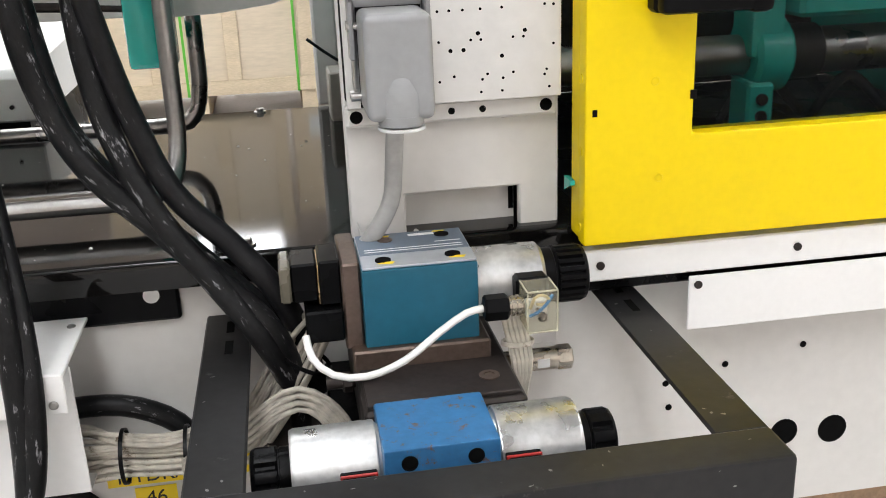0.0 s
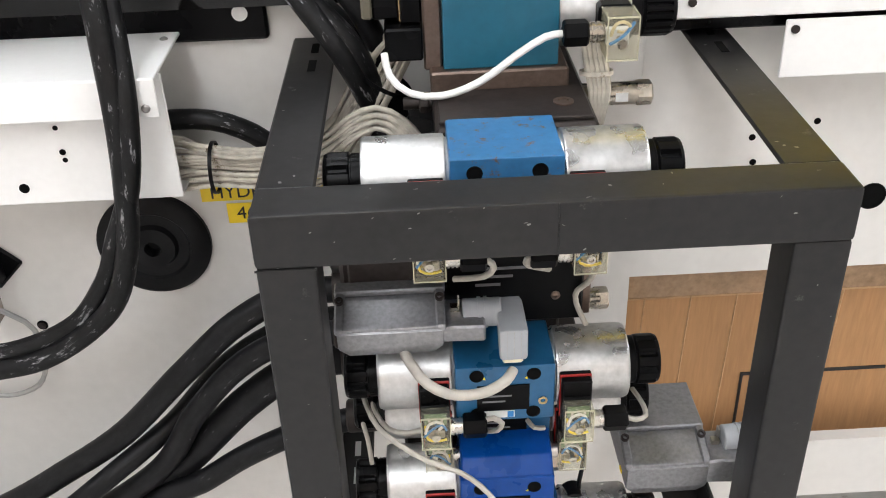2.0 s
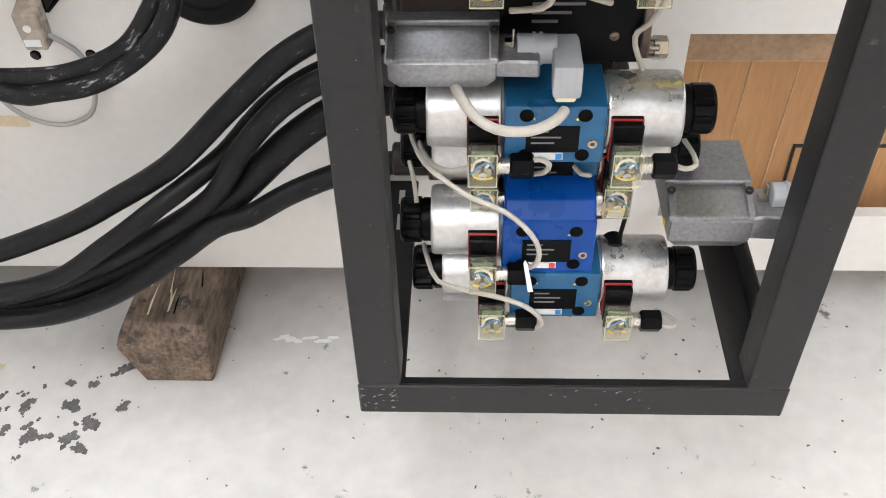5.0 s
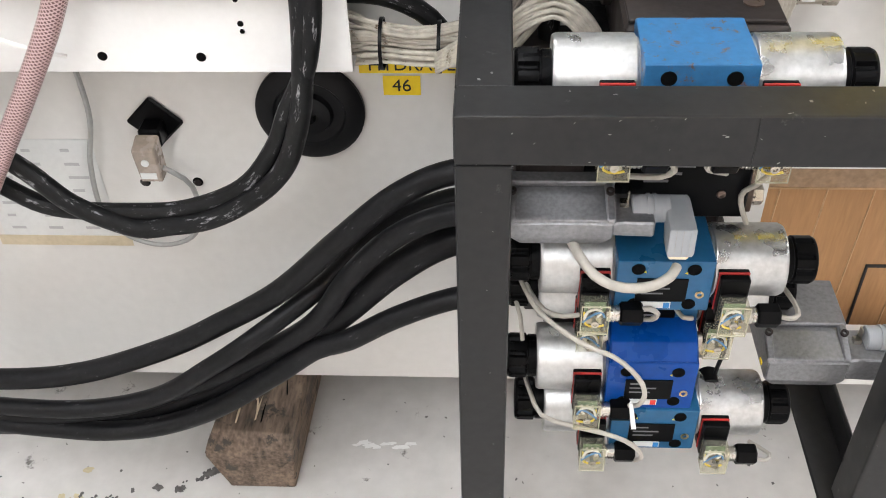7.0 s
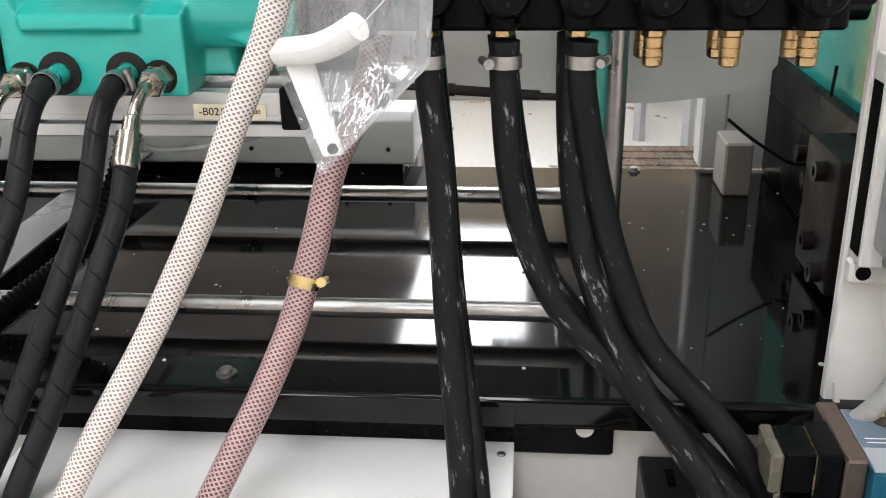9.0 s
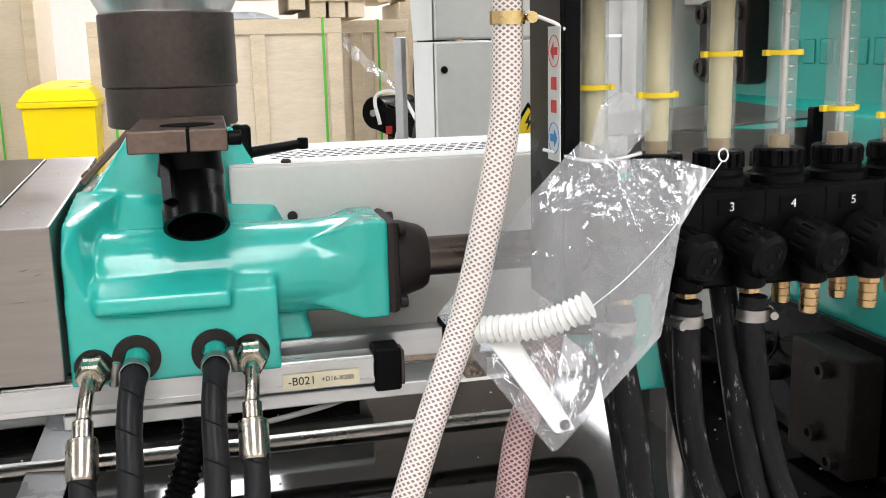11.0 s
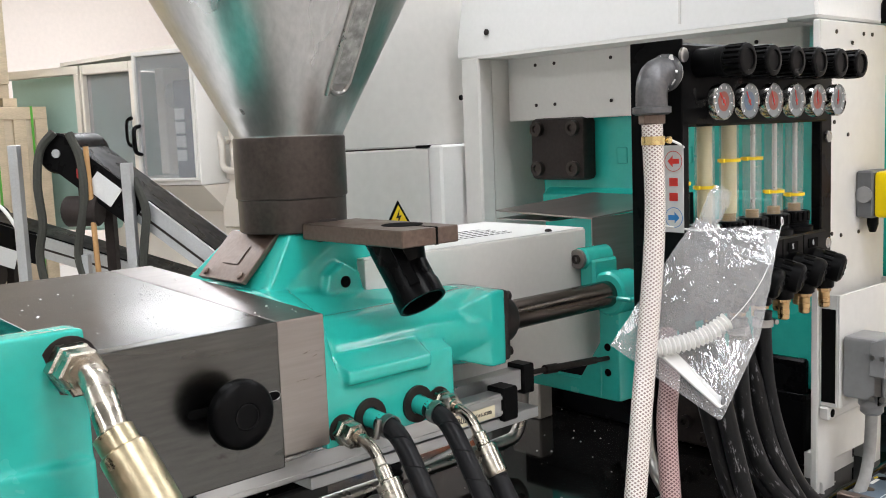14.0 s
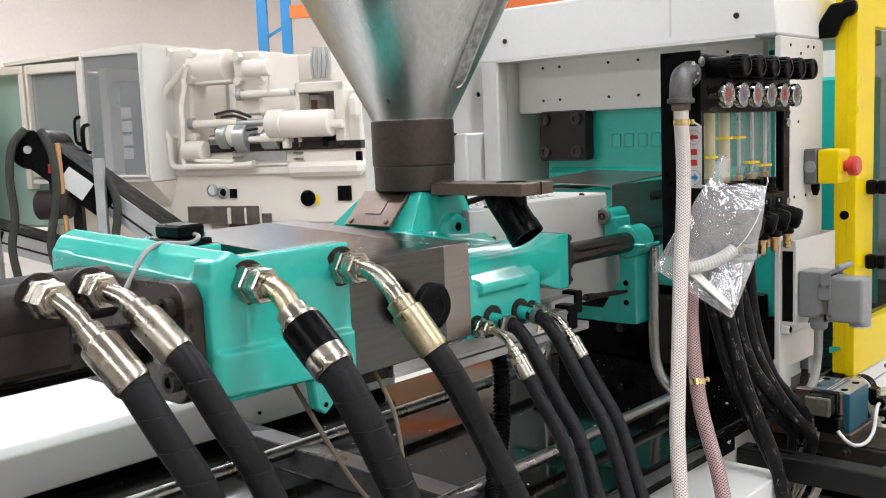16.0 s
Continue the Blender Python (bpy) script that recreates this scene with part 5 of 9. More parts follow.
part("end_cap", ribbed_cap((0.336, -0.168, 0.922), (1, 0, 0), 0.029, 0.046, 22), PLASTIC, pv, "finely ribbed black plastic end nut")
part("plug_seat", [bx(0.302, 0.334, -0.218, -0.198, 0.905, 0.940, 0.003)], PLASTIC, pv)
pp = part("cable_plug", [bx(0.304, 0.333, -0.252, -0.219, 0.899, 0.940, 0.002)], CLEAR, pv, "clear plastic cable plug with coloured wires")
for bar in (bx(0.3038, 0.305, -0.2524, -0.251, 0.899, 0.940, 0), bx(0.332, 0.3332, -0.2524, -0.251, 0.899, 0.940, 0), bx(0.304, 0.333, -0.2525, -0.251, 0.939, 0.9403, 0), bx(0.304, 0.333, -0.2525, -0.251, 0.8988, 0.900, 0), bx(0.3038, 0.305, -0.251, -0.22, 0.939, 0.9403, 0), bx(0.332, 0.3332, -0.251, -0.22, 0.939, 0.9403, 0)):
    part("edge", [bar], CLEAR_EDGE, pp)
part("white_wire", [tb([(0.309, -0.243, 0.920), (0.312, -0.246, 0.931), (0.319, -0.247, 0.934), (0.326, -0.245, 0.929), (0.322, -0.243, 0.923), (0.315, -0.243, 0.924)], 0.0016, 6, 0.004)[:2]], TUBE_CREAM, pp)
part("blue_wire", [tb([(0.309, -0.242, 0.912), (0.316, -0.247, 0.918), (0.324, -0.246, 0.925), (0.330, -0.243, 0.932)], 0.0017, 6, 0.004)[:2]], INK_BLUE, pp)
part("terminal", [bx(0.308, 0.329, -0.230, -0.222, 0.906, 0.922, 0.001)], PAPER, pp)
part("screw", [ring((0.318, -0.2522, 0.915), (0, -1, 0), 0.0046, 0.0024, 0.002, 18), cy((0.318, -0.235, 0.915), (0.318, -0.2530, 0.915), 0.0023, n=12)], CHROME, pp)
part("gland", [cy((0.304, -0.236, 0.922), (0.2895, -0.236, 0.922), 0.0085, n=16), cy((0.300, -0.236, 0.922), (0.297, -0.236, 0.922), 0.0098, n=16), cy((0.295, -0.236, 0.922), (0.292, -0.236, 0.922), 0.0098, n=16)], CHROME, pv)
part("gland_nut", [hexa((0.2895, -0.236, 0.922), (-1, 0, 0), 0.0125, 0.023, 0.002)], PLASTIC, pv)
sb = part("sensor_box", [bx(0.094, 0.1185, -0.20, -0.155, 0.930, 0.968, 0.002), bx(0.1195, 0.1395, -0.203, -0.15, 0.926, 0.970, 0.002)], PLASTIC, pv, "black sensor housing")
part("seal", [bx(0.1184, 0.1196, -0.2, -0.155, 0.928, 0.966, 0)], BRASS, sb)
part("clear_cap", [bx(0.0835, 0.0938, -0.202, -0.153, 0.931, 0.967, 0.002)], mat("yellowed_cap", (0.11, 0.10, 0.075), 0.3), sb, "yellowed clear end cap")
part("plug_box", [bx(0.104, 0.1395, -0.212, -0.165, 0.893, 0.9245, 0.002)], PLASTIC, pv)
hose("white_lead", [(0.266, -0.236, 0.922), (0.250, -0.238, 0.920), (0.225, -0.243, 0.907), (0.19, -0.25, 0.885), (0.155, -0.248, 0.872), (0.125, -0.238, 0.872), (0.107, -0.225, 0.885), (0.103, -0.212, 0.902)], 0.0036, CABLE_WHITE, "white cable drooping across the valve front", "cable", n=10)

# bundles of beige cables
rnd = random.Random(4)
for i in range(18):
    o = [rnd.uniform(-1, 1) for _ in range(3)]
    k = i / 17
    hose("loom_cable", [(-0.17, -0.115 - 0.014 * o[0], 0.722 + 0.060 * k), (-0.127, -0.12 - 0.016 * o[0], 0.722 + 0.058 * k), (-0.092, -0.13 - 0.010 * o[1], 0.728 + 0.048 * k), (-0.036, -0.13 - 0.010 * o[1], 0.723 + 0.048 * k),
                        (0.032, -0.14 - 0.012 * o[2], 0.733 + 0.064 * k), (0.075 - 0.009 * k, -0.15 + 0.012 * o[1], 0.790 + 0.060 * k), (0.117 - 0.022 * k, -0.158 + 0.010 * o[0], 0.862 + 0.030 * k), (0.138 - 0.020 * k, -0.16 + 0.010 * o[0], 0.905 + 0.008 * k)], 0.0028, BEIGE, "dusty beige control cable in a tied loom", "cable", n=8, group="loom cables")
for i in range(7):
    k = i / 6
    hose("loom_cable", [(-0.03, -0.160, 0.735 + 0.02 * k), (0.002, -0.195, 0.772 + 0.022 * k), (0.041, -0.198 + 0.006 * (i % 2), 0.792 + 0.024 * k), (0.064, -0.200, 0.810 + 0.024 * k), (0.089 + 0.002 * k, -0.202 + 0.005 * (i % 2), 0.822 + 0.022 * k), (0.109 + 0.010 * k, -0.205, 0.812 + 0.018 * k), (0.124 + 0.016 * k, -0.210, 0.786 + 0.012 * k), (0.130 + 0.020 * k, -0.216, 0.745)], 0.0028, BEIGE, "dusty beige control cable in a tied loom", "cable", n=8, group="loom cables")
for i in range(5):
    hose("loom_cable", [(0.290 + 0.0045 * i, -0.20, 0.915), (0.293 + 0.0045 * i, -0.215, 0.885), (0.297 + 0.004 * i, -0.225, 0.86), (0.298 + 0.003 * i, -0.22, 0.83), (0.296 + 0.003 * i, -0.20, 0.78)], 0.0032, BEIGE, "beige cable tied beside the manifold", "cable", n=7, group="loom cables")
for (x, y, z, d, r) in [(-0.093, -0.130, 0.752, (1, 0, 0), 0.029), (-0.030, -0.130, 0.748, (1, 0, 0), 0.029), (0.098, -0.155, 0.852, (0.5, 0, 0.86), 0.031), (0.302, -0.22, 0.875, (0, 0.2, 1), 0.016)]:
    solo("cable_tie", [ring((x, y, z), d, r, r - 0.0015, 0.004, 24)], PLASTIC if x < 0.2 else BEIGE, "cable tie round the loom", "cable tie")
hose("dark_conduit", [(-0.17, -0.09, 0.790), (-0.13, -0.09, 0.793), (-0.095, -0.09, 0.790), (-0.065, -0.09, 0.779), (-0.04, -0.09, 0.762), (-0.02, -0.09, 0.735)], 0.0115, RUBBER_OLD, "dusty black conduit behind the loom", "conduit")

# ---------- fixed platen housing ----------
hs = thing("platen_housing", (0.27, 0.3, 0.86), "off-white sheet steel housing round the fixed platen", "housing")
part("front_pillar", [pr([(0.160, 0.80), (0.2185, 0.80), (0.2185, 0.988), (0.341, 0.988), (0.341, 0.80), (0.384, 0.80), (0.384, 1.672), (0.160, 1.672)], 1, -0.072, -0.060, 0.002), bx(0.372, 0.383, -0.0605, -0.02, 0.80, 1.672, 0.002), bx(0.2185, 0.341, -0.045, -0.02, 0.80, 0.988, 0)], WHITE, hs, "off-white pillar with a rectangular cut-out")
part("pillar_base", [pr([(0.166, 0.965), (0.176, 0.94), (0.200, 0.93), (0.200, 0.86), (0.176, 0.86)], 1, -0.078, -0.0725, 0.001)], WHITE, hs)
part("hood", [pr([(-0.068, 1.675), (-0.060, 1.76), (-0.02, 1.80), (0.69, 1.80), (0.71, 1.70), (0.71, 1.675)], 0, 0.160, 0.78, 0.004)], WHITE_CLEAN, hs, "white painted hood with rounded top edge")
part("hood_seam", [bx(0.1585, 0.1600, 0.168, 0.172, 1.69, 1.80, 0)], WHITE, hs)
part("rear_column", [bx(0.160, 0.20, 0.648, 0.70, 0.95, 1.676, 0.004)], WHITE, hs)
part("cross_beam", [bx(0.245, 0.27, 0.0, 0.648, 1.545, 1.676, 0.002)], GREY_LIGHT, hs, "grey sheet cross beam with small screws")
part("inner_side", [bx(0.20, 0.385, 0.650, 0.665, 0.95, 1.676, 0)], GREY_LIGHT, hs)
part("inner_top", [bx(0.16, 0.36, -0.02, 0.648, 1.672, 1.678, 0)], GREY_LIGHT, hs)
for y in (0.08, 0.16, 0.30, 0.38, 0.52, 0.57):
    for z in (1.575, 1.655):
        part("screw", [cy((0.245, y, z), (0.2435, y, z), 0.0035, n=10)], DARK_STEEL, hs)
for y, z, x in ((0.62, 1.722, 0.16), (0.02, 1.72, 0.16)):
    part("screw", [cy((x, y, z), (x - 0.003, y, z), 0.006, n=12)], DARK_STEEL, hs)
for x, z in ((0.21, 1.655), (0.262, 1.64), (0.215, 1.555), (0.205, 1.52), (0.25, 1.50), (0.30, 1.655), (0.33, 1.655), (0.20, 1.35), (0.23, 1.345), (0.29, 1.345)):
    part("screw", [cy((x, -0.072, z), (x, -0.0735, z), 0.0032, n=10)], DARK_STEEL, hs)
part("pillar_bolt", [rev([(0.0055, 0), (0.0055, 0.001), (0.004, 0.0025)], (0.325, -0.072, 1.068), (0, -1, 0), 16)], STEEL, hs)
part("cutout_slot", [bx(0.335, 0.3405, -0.0455, -0.0452, 0.955, 0.985, 0)], HOLE, hs)

plt = thing("fixed_platen", (0.31, 0.33, 0.95), "turquoise painted cast fixed platen with raised lettering blocks", "platen")
part("casting", [bx(0.275, 0.386, -0.015, 0.588, 1.0745, 1.64, 0.012, 3)], TURQ, plt)
# black foot; its thin upper strip is added as shade inside the housing
part("dark_foot", [bx(0.258, 0.388, 0.0, 0.645, 0.947, 1.074, 0.004), bx(0.258, 0.274, 0.0, 0.645, 1.070, 1.130, 0.004)], BLACK_SATIN, plt)
part("lower_ledge", [hull([(0.255, 0.05, 1.395), (0.255, 0.57, 1.395), (0.277, 0.05, 1.41), (0.277, 0.57, 1.41), (0.255, 0.05, 1.36), (0.277, 0.05, 1.35), (0.255, 0.57, 1.36), (0.277, 0.57, 1.35)], 0.004, 2)], TURQ, plt)
for i in range(6):
    y = 0.392 - i * 0.036
    part("raised_mark", [bx(0.2728, 0.2762, y - 0.024, y, 1.455, 1.487, 0.003, 2)], TURQ, plt)
blk = part("clamp_block", [bx(0.234, 0.276, 0.441, 0.581, 1.425, 1.548, 0.010, 2)], DARK_STEEL, plt, "dark steel clamp block with four socket screws")
for y in (0.464, 0.557):
    for z in (1.448, 1.527):
        part("socket_screw", [ring((0.2342, y, z), (-1, 0, 0), 0.0145, 0.0080, 0.010, 24), cy((0.234, y, z), (0.2285, y, z), 0.0082, n=6)], THROAT, blk)
lb = part("lower_block", [bx(0.214, 0.276, 0.135, 0.262, 0.955, 1.110, 0.006, 2)], DARK_STEEL, plt, "dark steel block with socket screws")
for y, z in ((0.185, 1.085), (0.20, 0.998), (0.16, 0.975)):
    part("socket_screw", [ring((0.214, y, z), (-1, 0, 0), 0.0115, 0.006, 0.012, 20), cy((0.214, y, z), (0.208, y, z), 0.0062, n=6)], DARK_STEEL, lb)
fb = part("foot_block", [bx(0.175, 0.215, 0.52, 0.60, 0.9458, 1.025, 0.003)], mat("foot_paint_grey", (0.31, 0.285, 0.255), 0.5, var=0.1, bump=0.04), plt, "grey painted foot block")
for y, z in ((0.40, 1.045), (0.36, 1.02)):
    part("bolt", [cy((0.262, y, z), (0.240, y, z), 0.011, n=16, bev=0.001)], DARK_STEEL, fb)
hose("platen_lead", [(0.141, 0.36, 1.10), (0.1755, 0.36, 1.073), (0.228, 0.36, 1.042), (0.254, 0.36, 1.053), (0.262, 0.36, 1.109), (0.266, 0.36, 1.168)], 0.0022, RUBBER, "thin black cable drooping before the platen", "cable", n=8)

# perforated plate and grey connector on the pillar
pp_ = thing("terminal_plate", (0.27, -0.09, 1.07), "off-white drilled mounting plate screwed to the pillar", "plate")
part("plate", [bx(0.163, 0.378, -0.104, -0.101, 1.088, 1.262, 0.001)], WHITE, pp_)
part("lip", [bx(0.161, 0.378, -0.0895, -0.0725, 1.066, 1.0875, 0.003)], WHITE, pp_)
part("edge", [bx(0.163, 0.166, -0.101, -0.0725, 1.088, 1.262, 0.001)], WHITE, pp_)
part("edge", [bx(0.375, 0.378, -0.101, -0.0725, 1.088, 1.262, 0.001)], WHITE, pp_)
part("gap", [bx(0.1625, 0.1629, -0.098, -0.076, 1.095, 1.24, 0)], HOLE, pp_)
for x, z, r in ((0.2548, 1.1768, 0.0014), (0.2663, 1.1770, 0.0014), (0.2795, 1.1771, 0.0014), (0.2969, 1.1773, 0.0014), (0.3181, 1.1777, 0.0014), (0.3610, 1.1786, 0.0014), (0.3699, 1.1781, 0.0014), (0.2942, 1.1542, 0.0021), (0.3410, 1.1547, 0.0021), (0.2869, 1.1482, 0.0014), (0.2970, 1.1480, 0.0014), (0.3290, 1.1489, 0.0014), (0.3396, 1.1487, 0.0014), (0.3699, 1.1403, 0.0014), (0.2666, 1.1388, 0.0021), (0.2795, 1.1389, 0.0021), (0.3177, 1.1312, 0.0021), (0.2553, 1.1476, 0.0014), (0.2695, 1.1136, 0.0014), (0.3029, 1.1143, 0.0014), (0.3290, 1.1147, 0.0014), (0.2977, 1.1093, 0.0014), (0.3186, 1.1095, 0.0014), (0.3630, 1.1154, 0.0014), (0.3608, 1.1105, 0.0014), (0.2550, 1.1092, 0.0014), (0.2961, 1.0968, 0.0014), (0.3175, 1.0970, 0.0014), (0.3656, 1.0980, 0.0014)):
    part("drilled_hole", [cy((x, -0.1041, z), (x, -0.1045, z), r, n=12)], HOLE, pp_)
for x, r in ((0.172, 0.0065), (0.366, 0.0065), (0.268, 0.0035), (0.300, 0.0035)):
    part("lip_hole", [cy((x, -0.0896, 1.077), (x, -0.0902, 1.077), r, n=16)], HOLE, pp_)
cn = thing("power_connector", (0.225, -0.15, 1.06), "grey heavy duty industrial connector with locking lever", "connector")
part("rear_housing", [bx(0.1692, 0.2338, -0.158, -0.105, 1.1053, 1.2005, 0.006, 2)], CONN_GREY, cn)
part("front_hood", [bx(0.1722, 0.2308, -0.232, -0.1605, 1.1003, 1.1905, 0.007, 3)], CONN_GREY, cn)
part("gasket", [bx(0.1722, 0.2308, -0.1605, -0.158, 1.1003, 1.1905, 0)], PLASTIC, cn)
part("spout", [rev([(0.0195, 0), (0.0195, 0.018), (0.0150, 0.032), (0.006, 0.040), (0.001, 0.041)], (0.2018, -0.2185, 1.1043), (0, 0, 1), 24), rev([(0.0200, 0), (0.0200, 0.008), (0.0170, 0.010)], (0.2018, -0.2185, 1.1043), (0, 0, -1), 24)], CONN_GREY, cn)
part("spout_seal", [cy((0.2018, -0.2185, 1.0943), (0.2018, -0.2185, 1.0918), 0.0206, n=24)], PAPER, cn)
part("cable_outlet", [rev([(0.020, 0), (0.020, 0.012), (0.017, 0.016), (0.017, 0.024), (0.013, 0.028)], (0.2055, -0.135, 1.1053), (0, 0, -1), 24)], CONN_GREY, cn)
lever_side = [(-0.172, 1.1453), (-0.148, 1.1453), (-0.150, 1.1965), (-0.186, 1.2105), (-0.194, 1.2105), (-0.172, 1.1965)]
part("lever", [pr(lever_side, 0, 0.1722 - 0.0075, 0.1722 - 0.003, 0.001), pr(lever_side, 0, 0.2308 + 0.003, 0.2308 + 0.0075, 0.001), bx(0.1722 - 0.007, 0.2308 + 0.007, -0.192, -0.180, 1.2105 - 0.004, 1.2105 + 0.006, 0.002)], CONN_GREY, cn, "grey locking lever")
for z in (1.1003 + 0.012, 1.1905 - 0.016):
    part("pin", [cy((0.1722, -0.153, z), (0.1722 - 0.009, -0.153, z), 0.004, n=12), cy((0.1722, -0.168, z), (0.1722 - 0.009, -0.168, z), 0.004, n=12)], STEEL, cn)
part("side_rib", [bx(0.1722 - 0.0055, 0.1722 - 0.0045, -0.165, -0.156, 1.1003 + 0.016, 1.1905 - 0.020, 0)], STEEL, cn)
hose("connector_cable", [(0.2055, -0.135, 1.0803), (0.203, -0.135, 1.052), (0.201, -0.135, 1.029), (0.199, -0.134, 1.009), (0.193, -0.134, 0.992), (0.182, -0.134, 0.974), (0.168, -0.130, 0.955), (0.150, -0.118, 0.925), (0.135, -0.10, 0.88)], 0.0088, CABLE_GREY, "thick grey cable hanging from the connector", "cable", n=14)

# emergency stop box
es = thing("emergency_stop", (0.32, -0.09, 1.365), "yellow emergency stop box with red button", "emergency stop")
part("back_box", [bx(0.278, 0.348, -0.100, -0.0725, 1.368, 1.442, 0.003)], mat("stop_box_grey", (0.115, 0.118, 0.122), 0.5, var=0.1), es)
part("front_box", [bx(0.279, 0.347, -0.146, -0.1005, 1.369, 1.441, 0.006, 2)], YELLOW, es)
part("knock_out", [cy((0.278, -0.086, 1.405), (0.2765, -0.086, 1.405), 0.013, n=20)], CONN_GREY, es)
part("button", [rev([(0.012, 0), (0.012, 0.008), (0.020, 0.010), (0.021, 0.024), (0.017, 0.029)], (0.313, -0.146, 1.405), (0, -1, 0), 28)], RED_BTN, es, "red mushroom button")
part("cable_gland", [rev([(0.009, 0), (0.009, 0.012), (0.005, 0.025)], (0.31, -0.086, 1.368), (0, 0, -1), 14)], PLASTIC, es)

# ---------- yellow safety gate ----------
gate = thing("safety_gate", (0.9, -0.11, 0.935), "yellow painted sliding safety gate with clear window", "safety gate")
part("door_sheet", [pr([(0.391, 0.937), (1.70, 0.937), (1.70, 1.30), (1.58, 1.30), (1.58, 1.0475), (0.5035, 1.0475), (0.5035, 1.6995), (1.58, 1.6995), (1.58, 1.3005), (1.70, 1.3005), (1.70, 1.95), (0.391, 1.95)], 1, -0.142, -0.120, 0.0035, 2)], YELLOW, gate, "yellow painted folded door sheet")
part("stile", [bx(0.3915, 0.50, -0.1215, -0.094, 0.94, 1.949, 0.003, 2)], YELLOW, gate)
part("bottom_rail", [bx(0.5002, 1.70, -0.1215, -0.098, 0.94, 1.045, 0.003)], YELLOW, gate)
pane = part("pane", [bx(0.5005, 1.58, -0.118, -0.114, 1.0455, 1.6995, 0)], PANE, gate, "clear polycarbonate pane")
pane.visible_shadow = False
for z in (0.955, 1.035, 1.108, 1.195, 1.37, 1.50):
    part("rivet_dimple", [rev([(0.0050, 0), (0.0044, 0.0010), (0.0030, 0.0004), (0.0006, 0.0004)], (0.3909, -0.130, z), (-1, 0, 0), 14)], YELLOW, gate)
part("round_port", [cy((0.3908, -0.118, 1.294), (0.390, -0.118, 1.294), 0.010, n=20)], HOLE, gate)
part("lock_hole", [bx(0.3985, 0.4035, -0.1424, -0.1419, 1.0715, 1.0785, 0)], HOLE, gate)
for x, z in ((0.462, 1.103), (0.469, 1.005)):
    part("rivet_dimple", [rev([(0.0046, 0), (0.0040, 0.0010), (0.0026, 0.0003), (0.0005, 0.0003)], (x, -0.1419, z), (0, -1, 0), 14)], YELLOW, gate)
part("window_clip", [bx(0.4985, 0.505, -0.1435, -0.1421, 1.083, 1.092, 0)], PLASTIC, gate)
for z in (1.17, 1.335):
    part("grip", [bx(0.45, 0.475, -0.165, -0.1421, z, z + 0.032, 0.004), bx(0.45, 0.56, -0.185, -0.1655, z, z + 0.032, 0.006, 2)], PLASTIC, gate, "black plastic grip")
part("grip_bar", [bx(0.536, 0.560, -0.187, -0.1635, 1.168, 1.369, 0.007, 2)], PLASTIC, gate, "black plastic grip bar")
part("latch_arm", [pr([(-0.10, 1.675), (-0.062, 1.675), (-0.066, 1.71), (-0.09, 1.745), (-0.14, 1.75), (-0.145, 1.73), (-0.115, 1.71)], 0, 0.372, 0.3895, 0.004)], PLASTIC, gate, "black plastic latch arm")
part("latch_knob", [rev([(0.018, 0), (0.018, 0.012), (0.012, 0.016)], (0.3905, -0.125, 1.735), (-1, 0, 0), 22)], PLASTIC, gate)
gr = thing("gate_rail", (1.0, -0.12, 0.82), "white painted guide rail and skirt plate below the gate", "rail")
part("rail", [bx(0.39, 2.6, -0.131, -0.112, 0.893, 0.928, 0.002)], WHITE_CLEAN, gr)
part("skirt", [bx(0.514, 2.6, -0.128, -0.125, 0.824, 0.887, 0.001)], WHITE_CLEAN, gr)
part("under_bracket", [bx(0.40, 2.6, -0.11, -0.052, 0.874, 0.888, 0.002)], BLACK_SATIN, gr)
for x, z, y in ((0.413, 0.911, -0.131), (0.634, 0.911, -0.131), (0.524, 0.877, -0.128)):
    part("screw", [cy((x, y, z), (x, y - 0.002, z), 0.0045, n=14)], DARK_STEEL, gr)

# mould space behind the gate
ms = thing("mould_carriage", (0.75, 0.35, 0.95), "turquoise crosshead with chromed tie bars behind the gate", "crosshead")
TBY, TBZ = 0.16, 1.072
part("tie_bar", [cy((0.39, TBY, TBZ), (0.705, TBY, TBZ), 0.026, n=28), cy((0.80, TBY, TBZ), (1.9, TBY, TBZ), 0.0305, n=28)], STEEL, ms, "chromed tie bar")
part("tie_bar", [cy((0.39, 0.50, 1.45), (1.9, 0.50, 1.45), 0.031, n=28)], STEEL, ms, "chromed tie bar")
part("collar", [cy((0.752, TBY, TBZ), (0.80, TBY, TBZ), 0.036, n=28, bev=0.003)], DARK_STEEL, ms)
part("crosshead", [cy((0.700, TBY, TBZ), (0.752, TBY, TBZ), 0.050, n=32, bev=0.006), bx(0.692, 0.737, 0.12, 0.18, TBZ, 1.35, 0.006, 2)], TURQ, ms)
part("foot", [bx(0.685, 0.722, 0.108, 0.122, 0.968, TBZ - 0.03, 0.004), bx(0.69, 0.72, 0.12, 0.17, 0.945, TBZ - 0.03, 0.003)], TURQ, ms)
for z in (1.000, 1.022):
    part("socket_screw", [cy((0.7035, 0.108, z), (0.7035, 0.101, z), 0.0075, n=16, bev=0.001)], DARK_STEEL, ms)
part("top_beam", [bx(0.745, 1.2, 0.10, 0.2, 1.122, 1.155, 0.006)], TURQ, ms)
part("moving_platen", [bx(1.05, 1.15, 0.05, 0.62, 0.96, 1.62, 0.01)], TURQ, ms)
